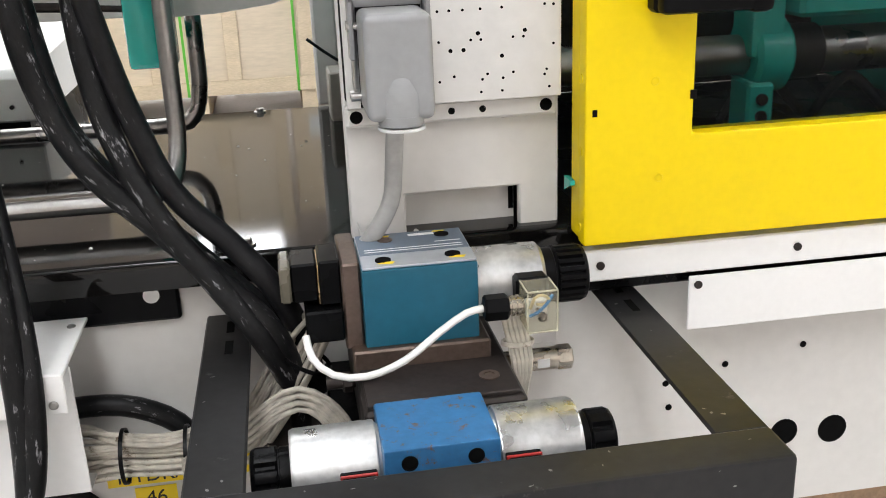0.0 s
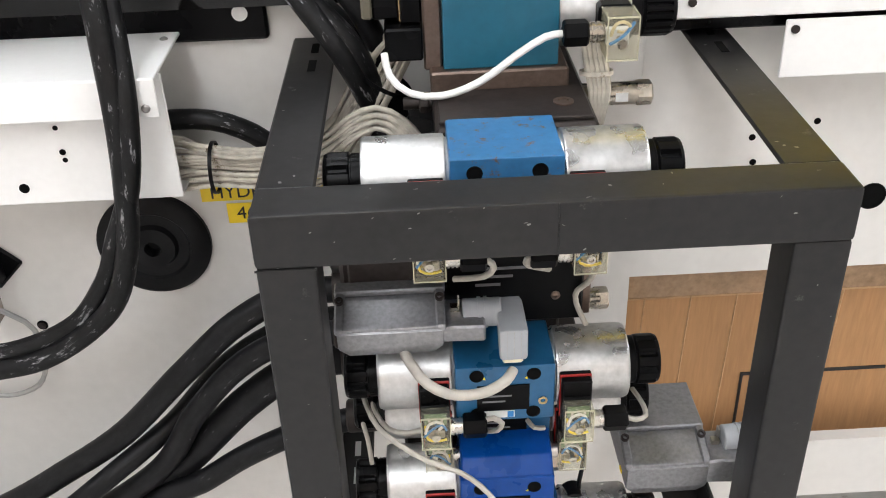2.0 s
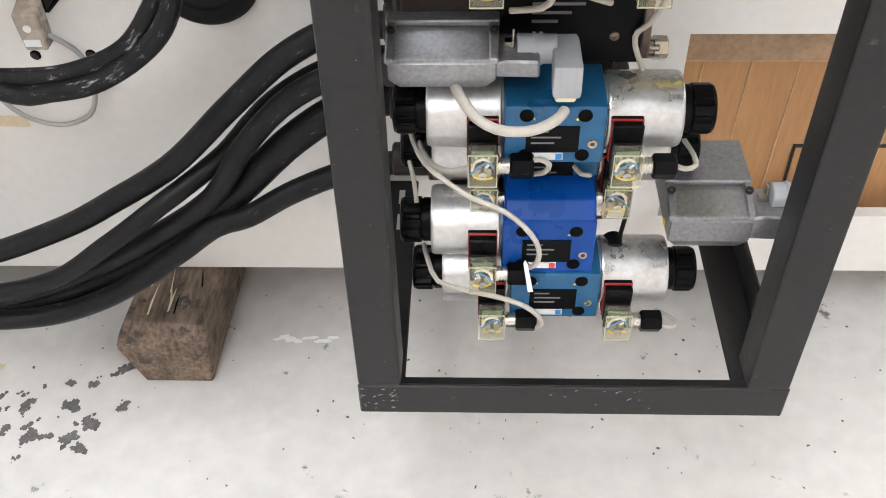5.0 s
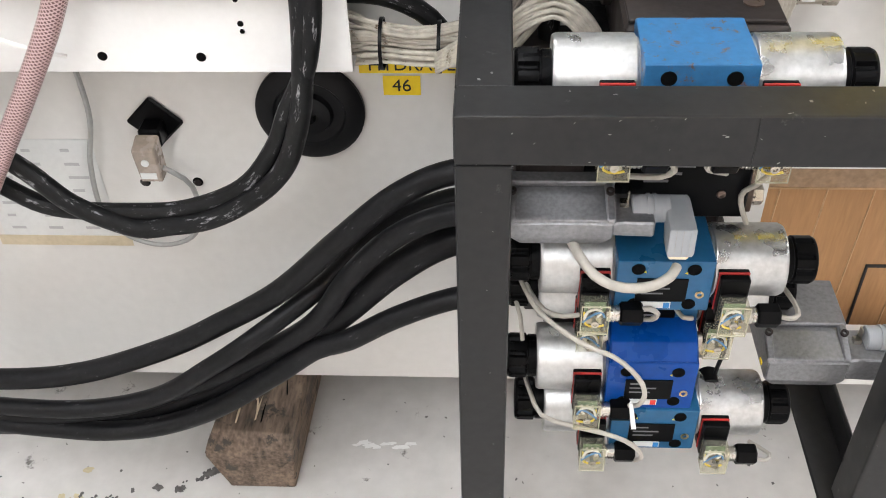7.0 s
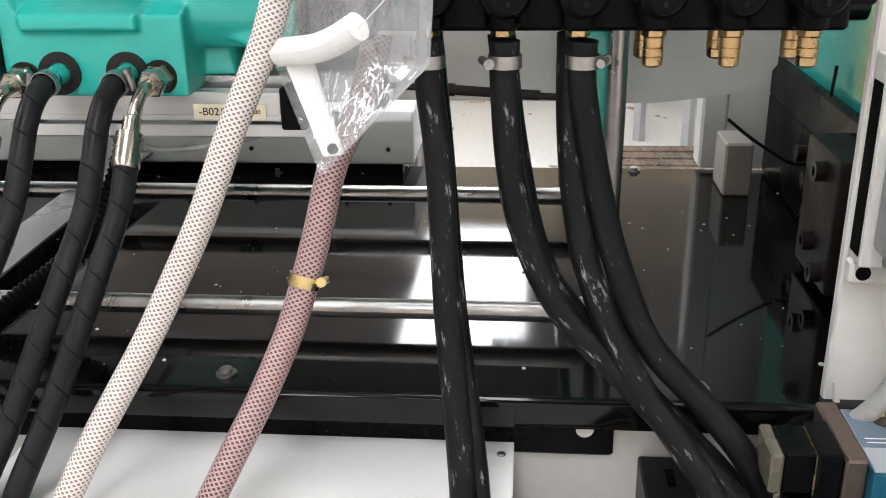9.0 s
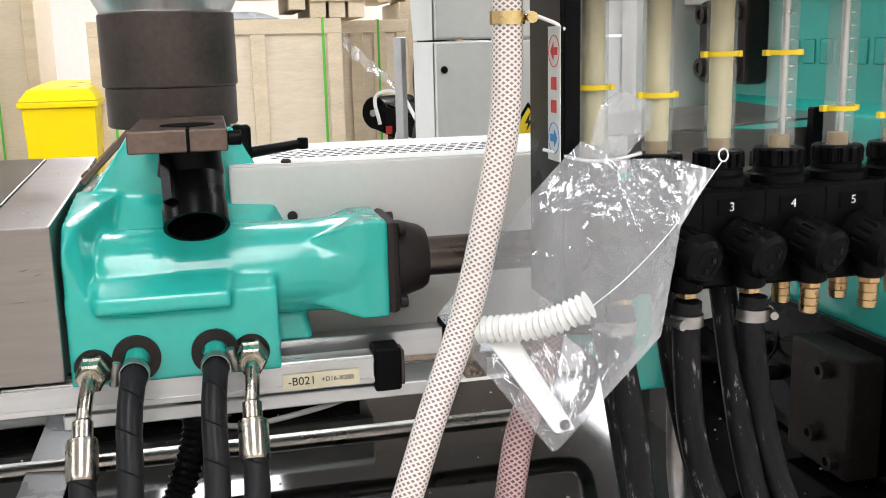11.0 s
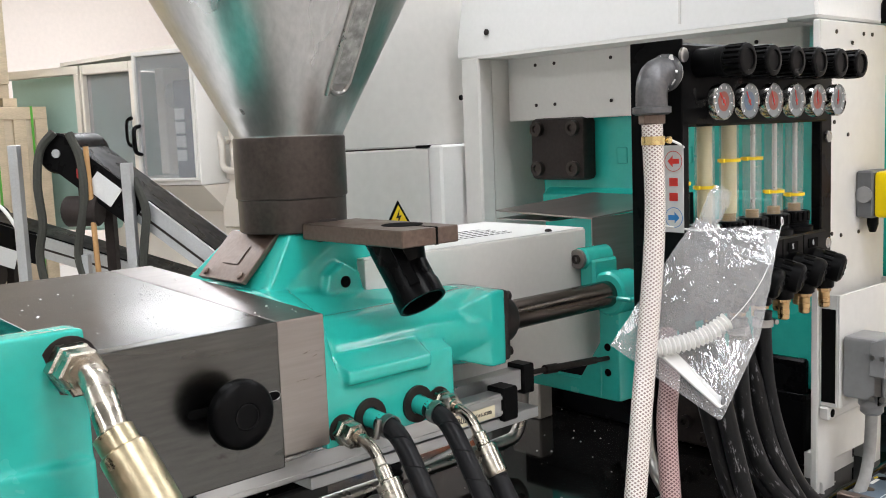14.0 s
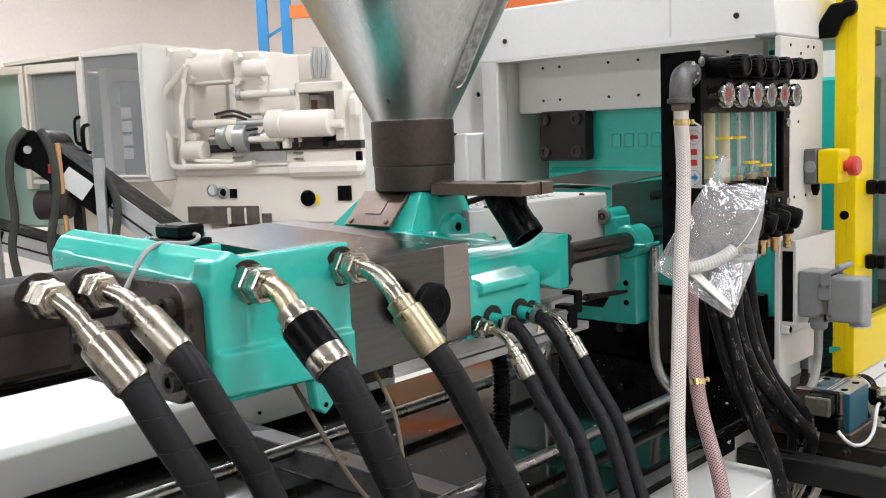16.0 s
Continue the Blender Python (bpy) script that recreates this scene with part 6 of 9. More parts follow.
for i, (x, y, z) in enumerate(((0.80, 0.30, 0.975), (0.86, 0.34, 0.99), (0.93, 0.28, 0.97))):
    part("mould_hose", [tb([(x - 0.06, y, z - 0.025), (x - 0.03, y, z + 0.02), (x + 0.02, y + 0.02, z + 0.035), (x + 0.07, y, z - 0.02)], 0.008, 10)[:2]], PLASTIC, ms)
part("red_clamp", [bx(0.87, 0.99, 0.30, 0.34, 1.03, 1.07, 0.004)], RED, ms)
part("machine_floor", [bx(0.39, 1.9, -0.09, 0.64, 0.935, 0.943, 0)], BLACK_SATIN, ms)
part("rear_shield", [bx(0.39, 1.9, 0.66, 0.67, 0.94, 1.68, 0)], DARK_STEEL, ms)
part("teal_edge", [bx(0.3865, 0.392, 0.01, 0.05, 0.93, 1.66, 0.0)], TURQ, ms)
part("teal_ledge", [hull([(0.3855, -0.09, 0.985), (0.3855, -0.112, 0.995), (0.3905, -0.112, 0.995), (0.3905, -0.09, 0.985), (0.3855, -0.09, 1.0), (0.3855, -0.112, 1.0), (0.3905, -0.112, 1.0), (0.3905, -0.09, 1.0)])], TURQ, ms)
part("corner_post", [bx(1.72, 1.9, -0.09, 0.65, 0.94, 1.95, 0)], WHITE, ms)

# electrical cabinet covers at the back, with warning sign
cab = thing("rear_cabinet", (0.05, 0.80, 0.95), "off-white rear cabinet panels with black screws and warning sign", "cabinet")
part("lower_panel", [bx(-0.145, 0.105, 0.745, 0.79, 1.33, 1.497, 0.003)], WHITE, cab)
part("upper_panel", [bx(-0.144, 0.228, 0.747, 0.79, 1.5005, 2.05, 0.003)], WHITE, cab)
part("side_panel", [hull([(-0.147, 0.75, 1.33), (-0.147, 0.75, 1.497), (-0.147, 0.79, 1.33), (-0.147, 0.79, 1.497), (-0.172, 0.785, 1.33), (-0.172, 0.785, 1.497)]), hull([(-0.147, 0.75, 1.5), (-0.147, 0.75, 2.05), (-0.172, 0.785, 1.5), (-0.205, 0.785, 2.05), (-0.147, 0.79, 1.5), (-0.147, 0.79, 2.05)])], WHITE_CLEAN, cab)
part("step_panel", [bx(0.106, 0.228, 0.7101, 0.79, 1.33, 1.503, 0.005)], WHITE_CLEAN, cab)
part("slot", [bx(0.07, 0.20, 0.7445, 0.7469, 1.4975, 1.5035, 0)], HOLE, cab)
for x, z in ((-0.130, 1.601), (-0.130, 1.452), (0.20, 1.60)):
    part("screw", [rev([(0.006, 0), (0.006, 0.002), (0.004, 0.004)], (x, 0.7448, z), (0, -1, 0), 14)], PLASTIC, cab)
sg = part("warning_sign", [pr([(-0.026, 1.335), (0.052, 1.335), (0.013, 1.395)], 1, 0.7425, 0.7448, 0)], PLASTIC, cab, "yellow triangle warning sign with black flash")
part("sign_face", [pr([(-0.0165, 1.3405), (0.0425, 1.3405), (0.013, 1.386)], 1, 0.7419, 0.7424, 0)], LABEL_YELLOW, sg)
part("flash", [pr([(0.016, 1.378), (0.006, 1.3595), (0.0125, 1.3595), (0.008, 1.345), (0.020, 1.3645), (0.0135, 1.3645)], 1, 0.7413, 0.7418, 0)], INK, sg)

# ---------- water flow regulator ----------
RX = [-0.200 + 0.0577 * i for i in range(6)]
reg = thing("flow_regulator", (-0.055, -0.07, 1.28), "black six way water flow regulator with gauges and tubes", "flow regulator")
part("lower_manifold", [bx(-0.236, 0.130, -0.100, -0.040, 1.281, 1.366, 0.003)], PLASTIC, reg)
part("upper_manifold", [bx(-0.236, 0.130, -0.100, -0.040, 1.522, 1.622, 0.003)], PLASTIC, reg)
part("left_plate", [bx(-0.240, -0.2365, -0.103, -0.028, 1.275, 1.626, 0.001), bx(-0.2362, -0.222, -0.100, -0.092, 1.36, 1.53, 0.001)], PLASTIC, reg)
part("right_plate", [bx(0.118, 0.150, -0.096, -0.080, 1.30, 1.62, 0.002)], PLASTIC, reg)
for x, z in ((-0.238, 1.607), (0.134, 1.345), (0.134, 1.50), (0.134, 1.60)):
    part("fixing_screw", [rev([(0.0085, 0), (0.0085, 0.003), (0.005, 0.005)], (x, -0.097 if x > 0 else -0.103, z), (0, -1, 0), 18)], STEEL, reg)
RINGZ = (1.452, 1.444, 1.476, 1.476, 1.427, 1.419)
for i, x in enumerate(RX):
    u = part("number_plate", [bx(x - 0.0155, x + 0.0115, -0.1012, -0.1002, 1.3435, 1.3570, 0)], HOLE, reg)
    letters("numeral", str(i + 1), 0.0105, INK_WHITE, u, facing(x - 0.003, -0.1014, 1.3505))
    kd = Vector((0.30, -1, -0.28)).normalized()
    k0 = Vector((x + 0.004, -0.104, 1.3215))
    k = part("lower_knob", ribbed_ring(k0 + kd * 0.006, kd, 0.0212, 0.016, 16) + [cy(tuple(k0 - kd * 0.006), tuple(k0 + kd * 0.008), 0.0195, n=26), rev([(0.0205, 0), (0.0208, 0.006), (0.0195, 0.012), (0.0150, 0.0155), (0.0145, 0.0150), (0.001, 0.0150)], k0 + kd * 0.0215, kd, 28)], PLASTIC, reg, "ribbed black valve knob")
    part("knob_mark", [ring(k0 + kd * 0.0364, kd, 0.0112, 0.0104, 0.0006, 20)] + [moved(bx(-0.0016, 0.0016, -0.0005, 0.0002, -0.0022, 0.0022, 0), Matrix.Translation(k0 + kd * 0.0366 + Vector((0.006 * math.cos(q), 0, 0.006 * math.sin(q))))) for q in (0.4, 2.5, 4.6)], RUBBER, k)
    part("elbow_body", [cy((x + 0.009, -0.112, 1.318), (x + 0.009, -0.112, 1.2845), 0.0135, n=22, bev=0.002), bx(x - 0.004, x + 0.020, -0.112, -0.0995, 1.290, 1.328, 0.004)], PLASTIC, reg)
    part("upper_knob", ribbed_cap((x, -0.132, 1.598), (0, -1, 0), 0.0195, 0.036, 18) + [cy((x, -0.099, 1.598), (x, -0.134, 1.598), 0.0175, n=22)], PLASTIC, reg, "ribbed black valve knob")
    g = part("gauge", [rev([(0.006, 0), (0.006, 0.021), (0.0195, 0.0225), (0.0218, 0.026), (0.0222, 0.0345), (0.0212, 0.036), (0.0205, 0.0335), (0.001, 0.0335)], (x, -0.100, 1.551), (0, -1, 0), 32)], BEZEL, reg, "small round pressure gauge with chrome rim")
    part("dial", [cy((x, -0.1336, 1.551), (x, -0.1341, 1.551), 0.0203, n=28)], DIAL, g)
    part("dial_inner", [ring((x, -0.1341, 1.551), (0, -1, 0), 0.0118, 0.0050, 0.0003, 24)], (DIAL_RED, DIAL_BLUE, DIAL_RED, INK_GREY, DIAL_RED, INK_GREY)[i], g)
    for q in range(8):
        a = math.radians(-45 + 270 * q / 7 - 90)
        part("tick", [moved(bx(-0.0007, 0.0007, -0.0004, 0, 0.0155, 0.0185, 0), pose(x, -0.1341, 1.551, 0, math.degrees(a), 0))], INK_WHITE, g)
    part("pointer", [moved(bx(-0.0009, 0.0009, -0.0006, 0, -0.006, 0.0135, 0), pose(x, -0.1343, 1.551, 0, -40 + 9 * i, 0)), cy((x, -0.1343, 1.551), (x, -0.1350, 1.551), 0.0025, n=12)], INK_RED, g, "red pointer")
    col = part("collar", [rev([(0.0265, 0), (0.0265, 0.007), (0.0225, 0.009)], (x, -0.070, 1.3662), (0, 0, 1), 28)] + ribbed_cap((x, -0.070, 1.374), (0, 0, 1), 0.0222, 0.022, 16), PLASTIC, reg, "ribbed black tube collar")
    tcol = TUBE_CREAM if i < 3 else None
    part("flow_tube", [rev([(0.0128, 0), (0.0128, 0.134)], (x, -0.070, 1.39), (0, 0, 1), 20)], TUBE_CLEAR, reg, "clear flow tube")
    if tcol:
        part("scaled_core", [cy((x, -0.070, 1.406), (x, -0.070, 1.523), 0.0098, n=18)], TUBE_CREAM, reg, "cream scaled inner tube")
    else:
        part("scale_rod", [cy((x + 0.002, -0.070, 1.406), (x + 0.002, -0.070, 1.523), 0.0035, n=12)], ALU_PROF, reg)
        for q in range(9):
            part("scale_tick", [bx(x + 0.004, x + 0.009, -0.0725, -0.072, 1.42 + q * 0.011, 1.4208 + q * 0.011, 0)], INK_WHITE, reg)
    part("float", [cy((x, -0.070, 1.393), (x, -0.070, 1.406), 0.0088, n=18)], FLOAT, reg, "brown float at the tube foot")
    part("marker_ring", [ring((x, -0.070, RINGZ[i] - 0.002), (0, 0, 1), 0.0148, 0.0131, 0.004, 20), bx(x - 0.018, x - 0.0135, -0.073, -0.067, RINGZ[i] - 0.0025, RINGZ[i] + 0.0025, 0), bx(x + 0.0135, x + 0.018, -0.073, -0.067, RINGZ[i] - 0.0025, RINGZ[i] + 0.0025, 0)], LABEL_YELLOW, reg, "yellow marker ring")
    for xo, y in ((0.009, -0.112), (0.006, -0.074)):
        part("barb_nut", [hexa((x + xo, y, 1.2845), (0, 0, -1), 0.0095, 0.005, 0.0005)], BRASS, reg, "brass barb nut")
        if i > 2:
            part("hose_barb", [rev([(0.0068, 0), (0.0078, 0.001), (0.0078, 0.008), (0.0072, 0.0085), (0.0080, 0.009), (0.0080, 0.015), (0.0072, 0.0155), (0.0080, 0.016), (0.0076, 0.022), (0.0055, 0.0235), (0.0042, 0.0235), (0.0042, 0.010)], (x + xo, y, 1.2795), (0, 0, -1), 20)], BRASS, reg, "brass hose barb")
    if i:
        part("module_seam", [bx(x - 0.0292, x - 0.0286, -0.1006, -0.0998, 1.283, 1.364, 0)], HOLE, reg)
dy = part("flow_label", [bx(-0.2408, -0.2402, -0.1045, -0.0765, 1.396, 1.501, 0)], PAPER, reg, "grey label with red and blue arrows")
for zc, m_, s in ((1.482, INK_RED, 1), (1.414, INK_BLUE, -1)):
    part("circle", [ring((-0.2408, -0.0905, zc), (-1, 0, 0), 0.0125, 0.0118, 0.0003, 28)], m_, dy)
    part("arrow", [pr([(-0.0905 + s * 0.008, zc), (-0.0905 + s * 0.001, zc + 0.007), (-0.0905 + s * 0.001, zc + 0.003), (-0.0905 - s * 0.008, zc + 0.003), (-0.0905 - s * 0.008, zc - 0.003), (-0.0905 + s * 0.001, zc - 0.003), (-0.0905 + s * 0.001, zc - 0.007)], 0, -0.2412, -0.2408, 0)], m_, dy)
for z in (1.458, 1.440):
    part("red_bar", [bx(-0.2412, -0.2408, -0.0965, -0.0845, z - 0.006, z + 0.004, 0)], INK_RED, dy)
part("elbow_boss", [cy((-0.2402, -0.086, 1.587), (-0.250, -0.086, 1.587), 0.018, n=20)], PLASTIC, reg)
eb = thing("pipe_elbow", (-0.278, -0.087, 1.53), "cast grey malleable iron pipe elbow", "pipe fitting")
part("bend", [tb([(-0.248, -0.086, 1.587), (-0.258, -0.086, 1.587), (-0.270, -0.0865, 1.583), (-0.2765, -0.087, 1.573), (-0.278, -0.087, 1.558), (-0.278, -0.087, 1.541)], 0.0185, 22, 0.004)[:2]], mat("malleable_iron", (0.14, 0.14, 0.145), 0.45, 0.7, var=0.25, scale=50, fine=250, bump=0.25), eb)
part("rim", [rev([(0.0185, 0), (0.0225, 0.001), (0.0225, 0.008), (0.0185, 0.010)], (-0.278, -0.087, 1.548), (0, 0, -1), 26), rev([(0.0185, 0), (0.0222, 0.001), (0.0222, 0.007), (0.0185, 0.009)], (-0.2445, -0.086, 1.587), (-1, 0, 0), 26)], bpy.data.materials["malleable_iron"], eb)
part("sealing_tape", [ring((-0.2405, -0.086, 1.587), (-1, 0, 0), 0.0195, 0.015, 0.0035, 20)], CABLE_WHITE, eb, "white thread sealing tape")
part("hose_tail", [hexa((-0.278, -0.087, 1.539), (0, 0, -1), 0.0155, 0.012)], BROWN_STEEL, eb)


def worm_clamp(x, y, z, d, r, m, side=(1, 0, 0)):
    c = thing("hose_clamp", (x, y, z), "metal worm drive hose clamp tightened round a hose", "hose clamp", "hose clamps")
    dd = Vector(d).normalized()
    part("band", [ring(Vector((x, y, z)) - dd * 0.005, d, r + 0.0013, r + 0.0002, 0.010, 26)], m, c)
    s = Vector(side).normalized()
    q = Vector((x, y, z)) + s * (r + 0.004)
    t = dd.cross(s)
    part("screw", [cy(q - t * 0.009, q + t * 0.009, 0.0035, n=12), cy(q + t * 0.009, q + t * 0.013, 0.0045, n=8)], m, c)
    return c


# white braided hose from the elbow, pink braided hose below
hose("braided_hose", [(-0.278, -0.087, 1.533), (-0.278, -0.088, 1.500), (-0.282, -0.093, 1.432), (-0.298, -0.100, 1.360), (-0.320, -0.107, 1.281), (-0.352, -0.121, 1.206), (-0.381, -0.134, 1.133), (-0.407, -0.146, 1.079), (-0.434, -0.159, 1.026), (-0.477, -0.187, 0.950), (-0.507, -0.211, 0.888), (-0.525, -0.213, 0.857), (-0.579, -0.213, 0.759), (-0.665, -0.213, 0.602), (-0.752, -0.213, 0.445)], 0.0122, BRAID_WHITE, "white braided water hose running down from the elbow", n=18)
worm_clamp(-0.278, -0.088, 1.508, (0, 0, -1), 0.0125, BRASS_GOLD)
pk = random.Random(5)
for k in range(9):
    a = 0.75 * k + pk.uniform(-0.2, 0.2)
    w = pk.uniform(0.0025, 0.005)
    part("joint_paste", [hull([(-0.2535 + pk.uniform(-w, w) * 0.8, -0.086 + (0.0185 + pk.uniform(-0.001, 0.002)) * math.cos(a) + pk.uniform(-w, w), 1.587 + (0.0185 + pk.uniform(-0.001, 0.002)) * math.sin(a) + pk.uniform(-w, w)) for _ in range(9)])], CABLE_WHITE, eb, "white joint paste on the thread")
hose("tie_tail", [(-0.262, -0.09, 1.512), (-0.254, -0.095, 1.508), (-0.243, -0.10, 1.503), (-0.236, -0.102, 1.498)], 0.0016, CABLE_WHITE, "cut white cable tie tail", "cable tie", n=6)
hose("braided_hose", [(-0.236, -0.075, 1.275), (-0.250, -0.088, 1.220), (-0.274, -0.100, 1.172), (-0.290, -0.114, 1.109), (-0.310, -0.134, 1.041), (-0.333, -0.163, 0.986), (-0.353, -0.187, 0.947), (-0.381, -0.211, 0.892), (-0.414, -0.213, 0.823), (-0.468, -0.213, 0.735), (-0.522, -0.213, 0.652), (-0.580, -0.213, 0.562), (-0.708, -0.213, 0.364)], 0.0125, BRAID_PINK, "pink stained braided water hose", n=18)
worm_clamp(-0.3000, -0.1240, 1.0750, (-0.020, -0.020, -0.068), 0.0128, BRASS_GOLD)

# clear bag with white scoop and brush, tied to the regulator
bagt = thing("plastic_bag", (-0.21, -0.15, 1.18), "clear plastic bag with white scoop and brush tied up", "bag")


BAG_LEFT = [(0.0, Vector((-0.227, -0.113, 1.414))), (0.16, Vector((-0.262, -0.100, 1.372))), (0.60, Vector((-0.334, -0.064, 1.269))), (1.0, Vector((-0.271, -0.170, 1.184)))]
BAG_RIGHT = [(0.0, Vector((-0.146, -0.176, 1.393))), (0.20, Vector((-0.177, -0.185, 1.354))), (0.62, Vector((-0.184, -0.172, 1.268))), (1.0, Vector((-0.267, -0.171, 1.185)))]
BAG_TIE = Vector((-0.2087, -0.112, 1.397))


def along(track, v):
    for (v0, p0), (v1, p1) in zip(track, track[1:]):
        if v <= v1:
            return p0.lerp(p1, (v - v0) / (v1 - v0))
    return track[-1][1].copy()


def ridge(x):
    """Sharp crests between wide hollows."""
    q = x - math.floor(x)
    return 1 - abs(2 * q - 1) ** 0.6


def bag_point(u, v, side):
    """u across, v down; creases fan out from the tie and fade towards the foot."""
    p = along(BAG_LEFT, v).lerp(along(BAG_RIGHT, v), u)
    p.z -= 0.010 * math.exp(-(v / 0.05) ** 2) * math.exp(-((u - 0.28) / 0.2) ** 2)
    edge = math.sin(math.pi * min(1, max(0, u))) ** 0.6 * math.sin(math.pi * min(1, 0.08 + v * 0.92)) ** 0.6
    d = p - BAG_TIE
    ang = math.atan2(d.x + 0.3 * d.z, -d.z + 0.02)
    wob = noise.noise(Vector((u * 4, v * 5, 5.0 * side)))
    fan = (ridge(ang * 2.6 + 0.7 * wob + 0.3 * side) - 0.5) * 0.0075 + (ridge(ang * 6.1 + 1.3 * wob) - 0.5) * 0.0032
    cross = (ridge(v * 5.0 + u * 2.2 + 1.6 * wob) - 0.5) * 0.0040
    fade = math.exp(-((v - 0.30) / 0.34) ** 2)
    fine = 0.0022 * noise.noise(Vector((u * 26, v * 20, 9.0 + side))) + 0.0035 * noise.noise(Vector((u * 8, v * 9, 2.0 * side)))
    depth = side * 0.019 * edge + edge * (fan * fade + cross * (0.35 + 0.65 * fade) + fine)
    return p + Vector((0.35, -0.92, 0.1)) * depth


def film(side, nu=110, nv=130):
    vs = [tuple(bag_point(i / nu, j / nv, side)) for j in range(nv + 1) for i in range(nu + 1)]
    fs = [(j * (nu + 1) + i, j * (nu + 1) + i + 1, (j + 1) * (nu + 1) + i + 1, (j + 1) * (nu + 1) + i) for j in range(nv) for i in range(nu)]
    return vs, fs


for s in (1, -1):
    f = part("film", [film(s)], BAG, bagt, "crinkled clear film")
    f.visible_shadow = False
tail = []
for j in range(15):
    k = j / 14
    c = BAG_TIE.lerp(Vector((-0.186, -0.125, 1.446)), k)
    w = 0.010 + 0.010 * math.sin(math.pi * min(1, k * 0.8)) - 0.012 * max(0, k - 0.75)
    for i in range(17):
        a = 2 * math.pi * i / 16
        tail.append(tuple(c + Vector((math.cos(a) * w, math.sin(a) * 0.005, -math.cos(a) * w * 0.4)) + Vector((0.0, 0.0022, 0.001)) * math.sin(5 * a + 6 * k)))
part("bag_neck", [(tail, [(j * 17 + i, j * 17 + i + 1, j * 17 + 18 + i, j * 17 + 17 + i) for j in range(14) for i in range(16)])], BAG, bagt, "gathered film above the tie").visible_shadow = False
part("cord", [tb([(-0.1405, -0.1757, 1.399), (-0.164, -0.180, 1.372), (-0.190, -0.180, 1.342), (-0.215, -0.174, 1.315), (-0.237, -0.163, 1.293)], 0.0005, 6, 0.006)[:2]], CABLE_WHITE, bagt, "thin white string")
part("tie_cord", [tb([(-0.246, -0.080, 1.404), (-0.226, -0.112, 1.398), (-0.206, -0.124, 1.398), (-0.186, -0.118, 1.400), (-0.172, -0.104, 1.400)], 0.0014, 6, 0.006)[:2]], CABLE_WHITE, bagt)
part("tag_ring", [ring((-0.1396, -0.1757, 1.404), (0.3, -1, 0.1), 0.0052, 0.0042, 0.001, 18)], CABLE_WHITE, bagt)
scoop = thing("plastic_scoop", (-0.27, -0.168, 1.19), "white plastic scoop handle inside the bag", "scoop")
part("handle", [hull([(-0.268, -0.170, 1.197), (-0.251, -0.170, 1.199), (-0.305, -0.118, 1.257), (-0.283, -0.118, 1.263), (-0.268, -0.165, 1.197), (-0.251, -0.165, 1.199), (-0.305, -0.112, 1.257), (-0.283, -0.112, 1.263)], 0.002, 2)], CABLE_WHITE, scoop)
part("eye", [cy((-0.2600, -0.1675, 1.2035), (-0.2598, -0.1692, 1.2035), 0.0042, n=16)], INK_GREY, scoop)
brush = thing("cleaning_brush", (-0.27, -0.15, 1.265), "white curved bottle brush inside the bag", "brush")
part("bristles", [tb([(-0.312, -0.108, 1.266), (-0.297, -0.119, 1.269), (-0.275, -0.136, 1.274), (-0.255, -0.150, 1.283), (-0.238, -0.160, 1.294)], 0.0095, 14, 0.0026, ribs=0.20)[:2]], CABLE_WHITE, brush)

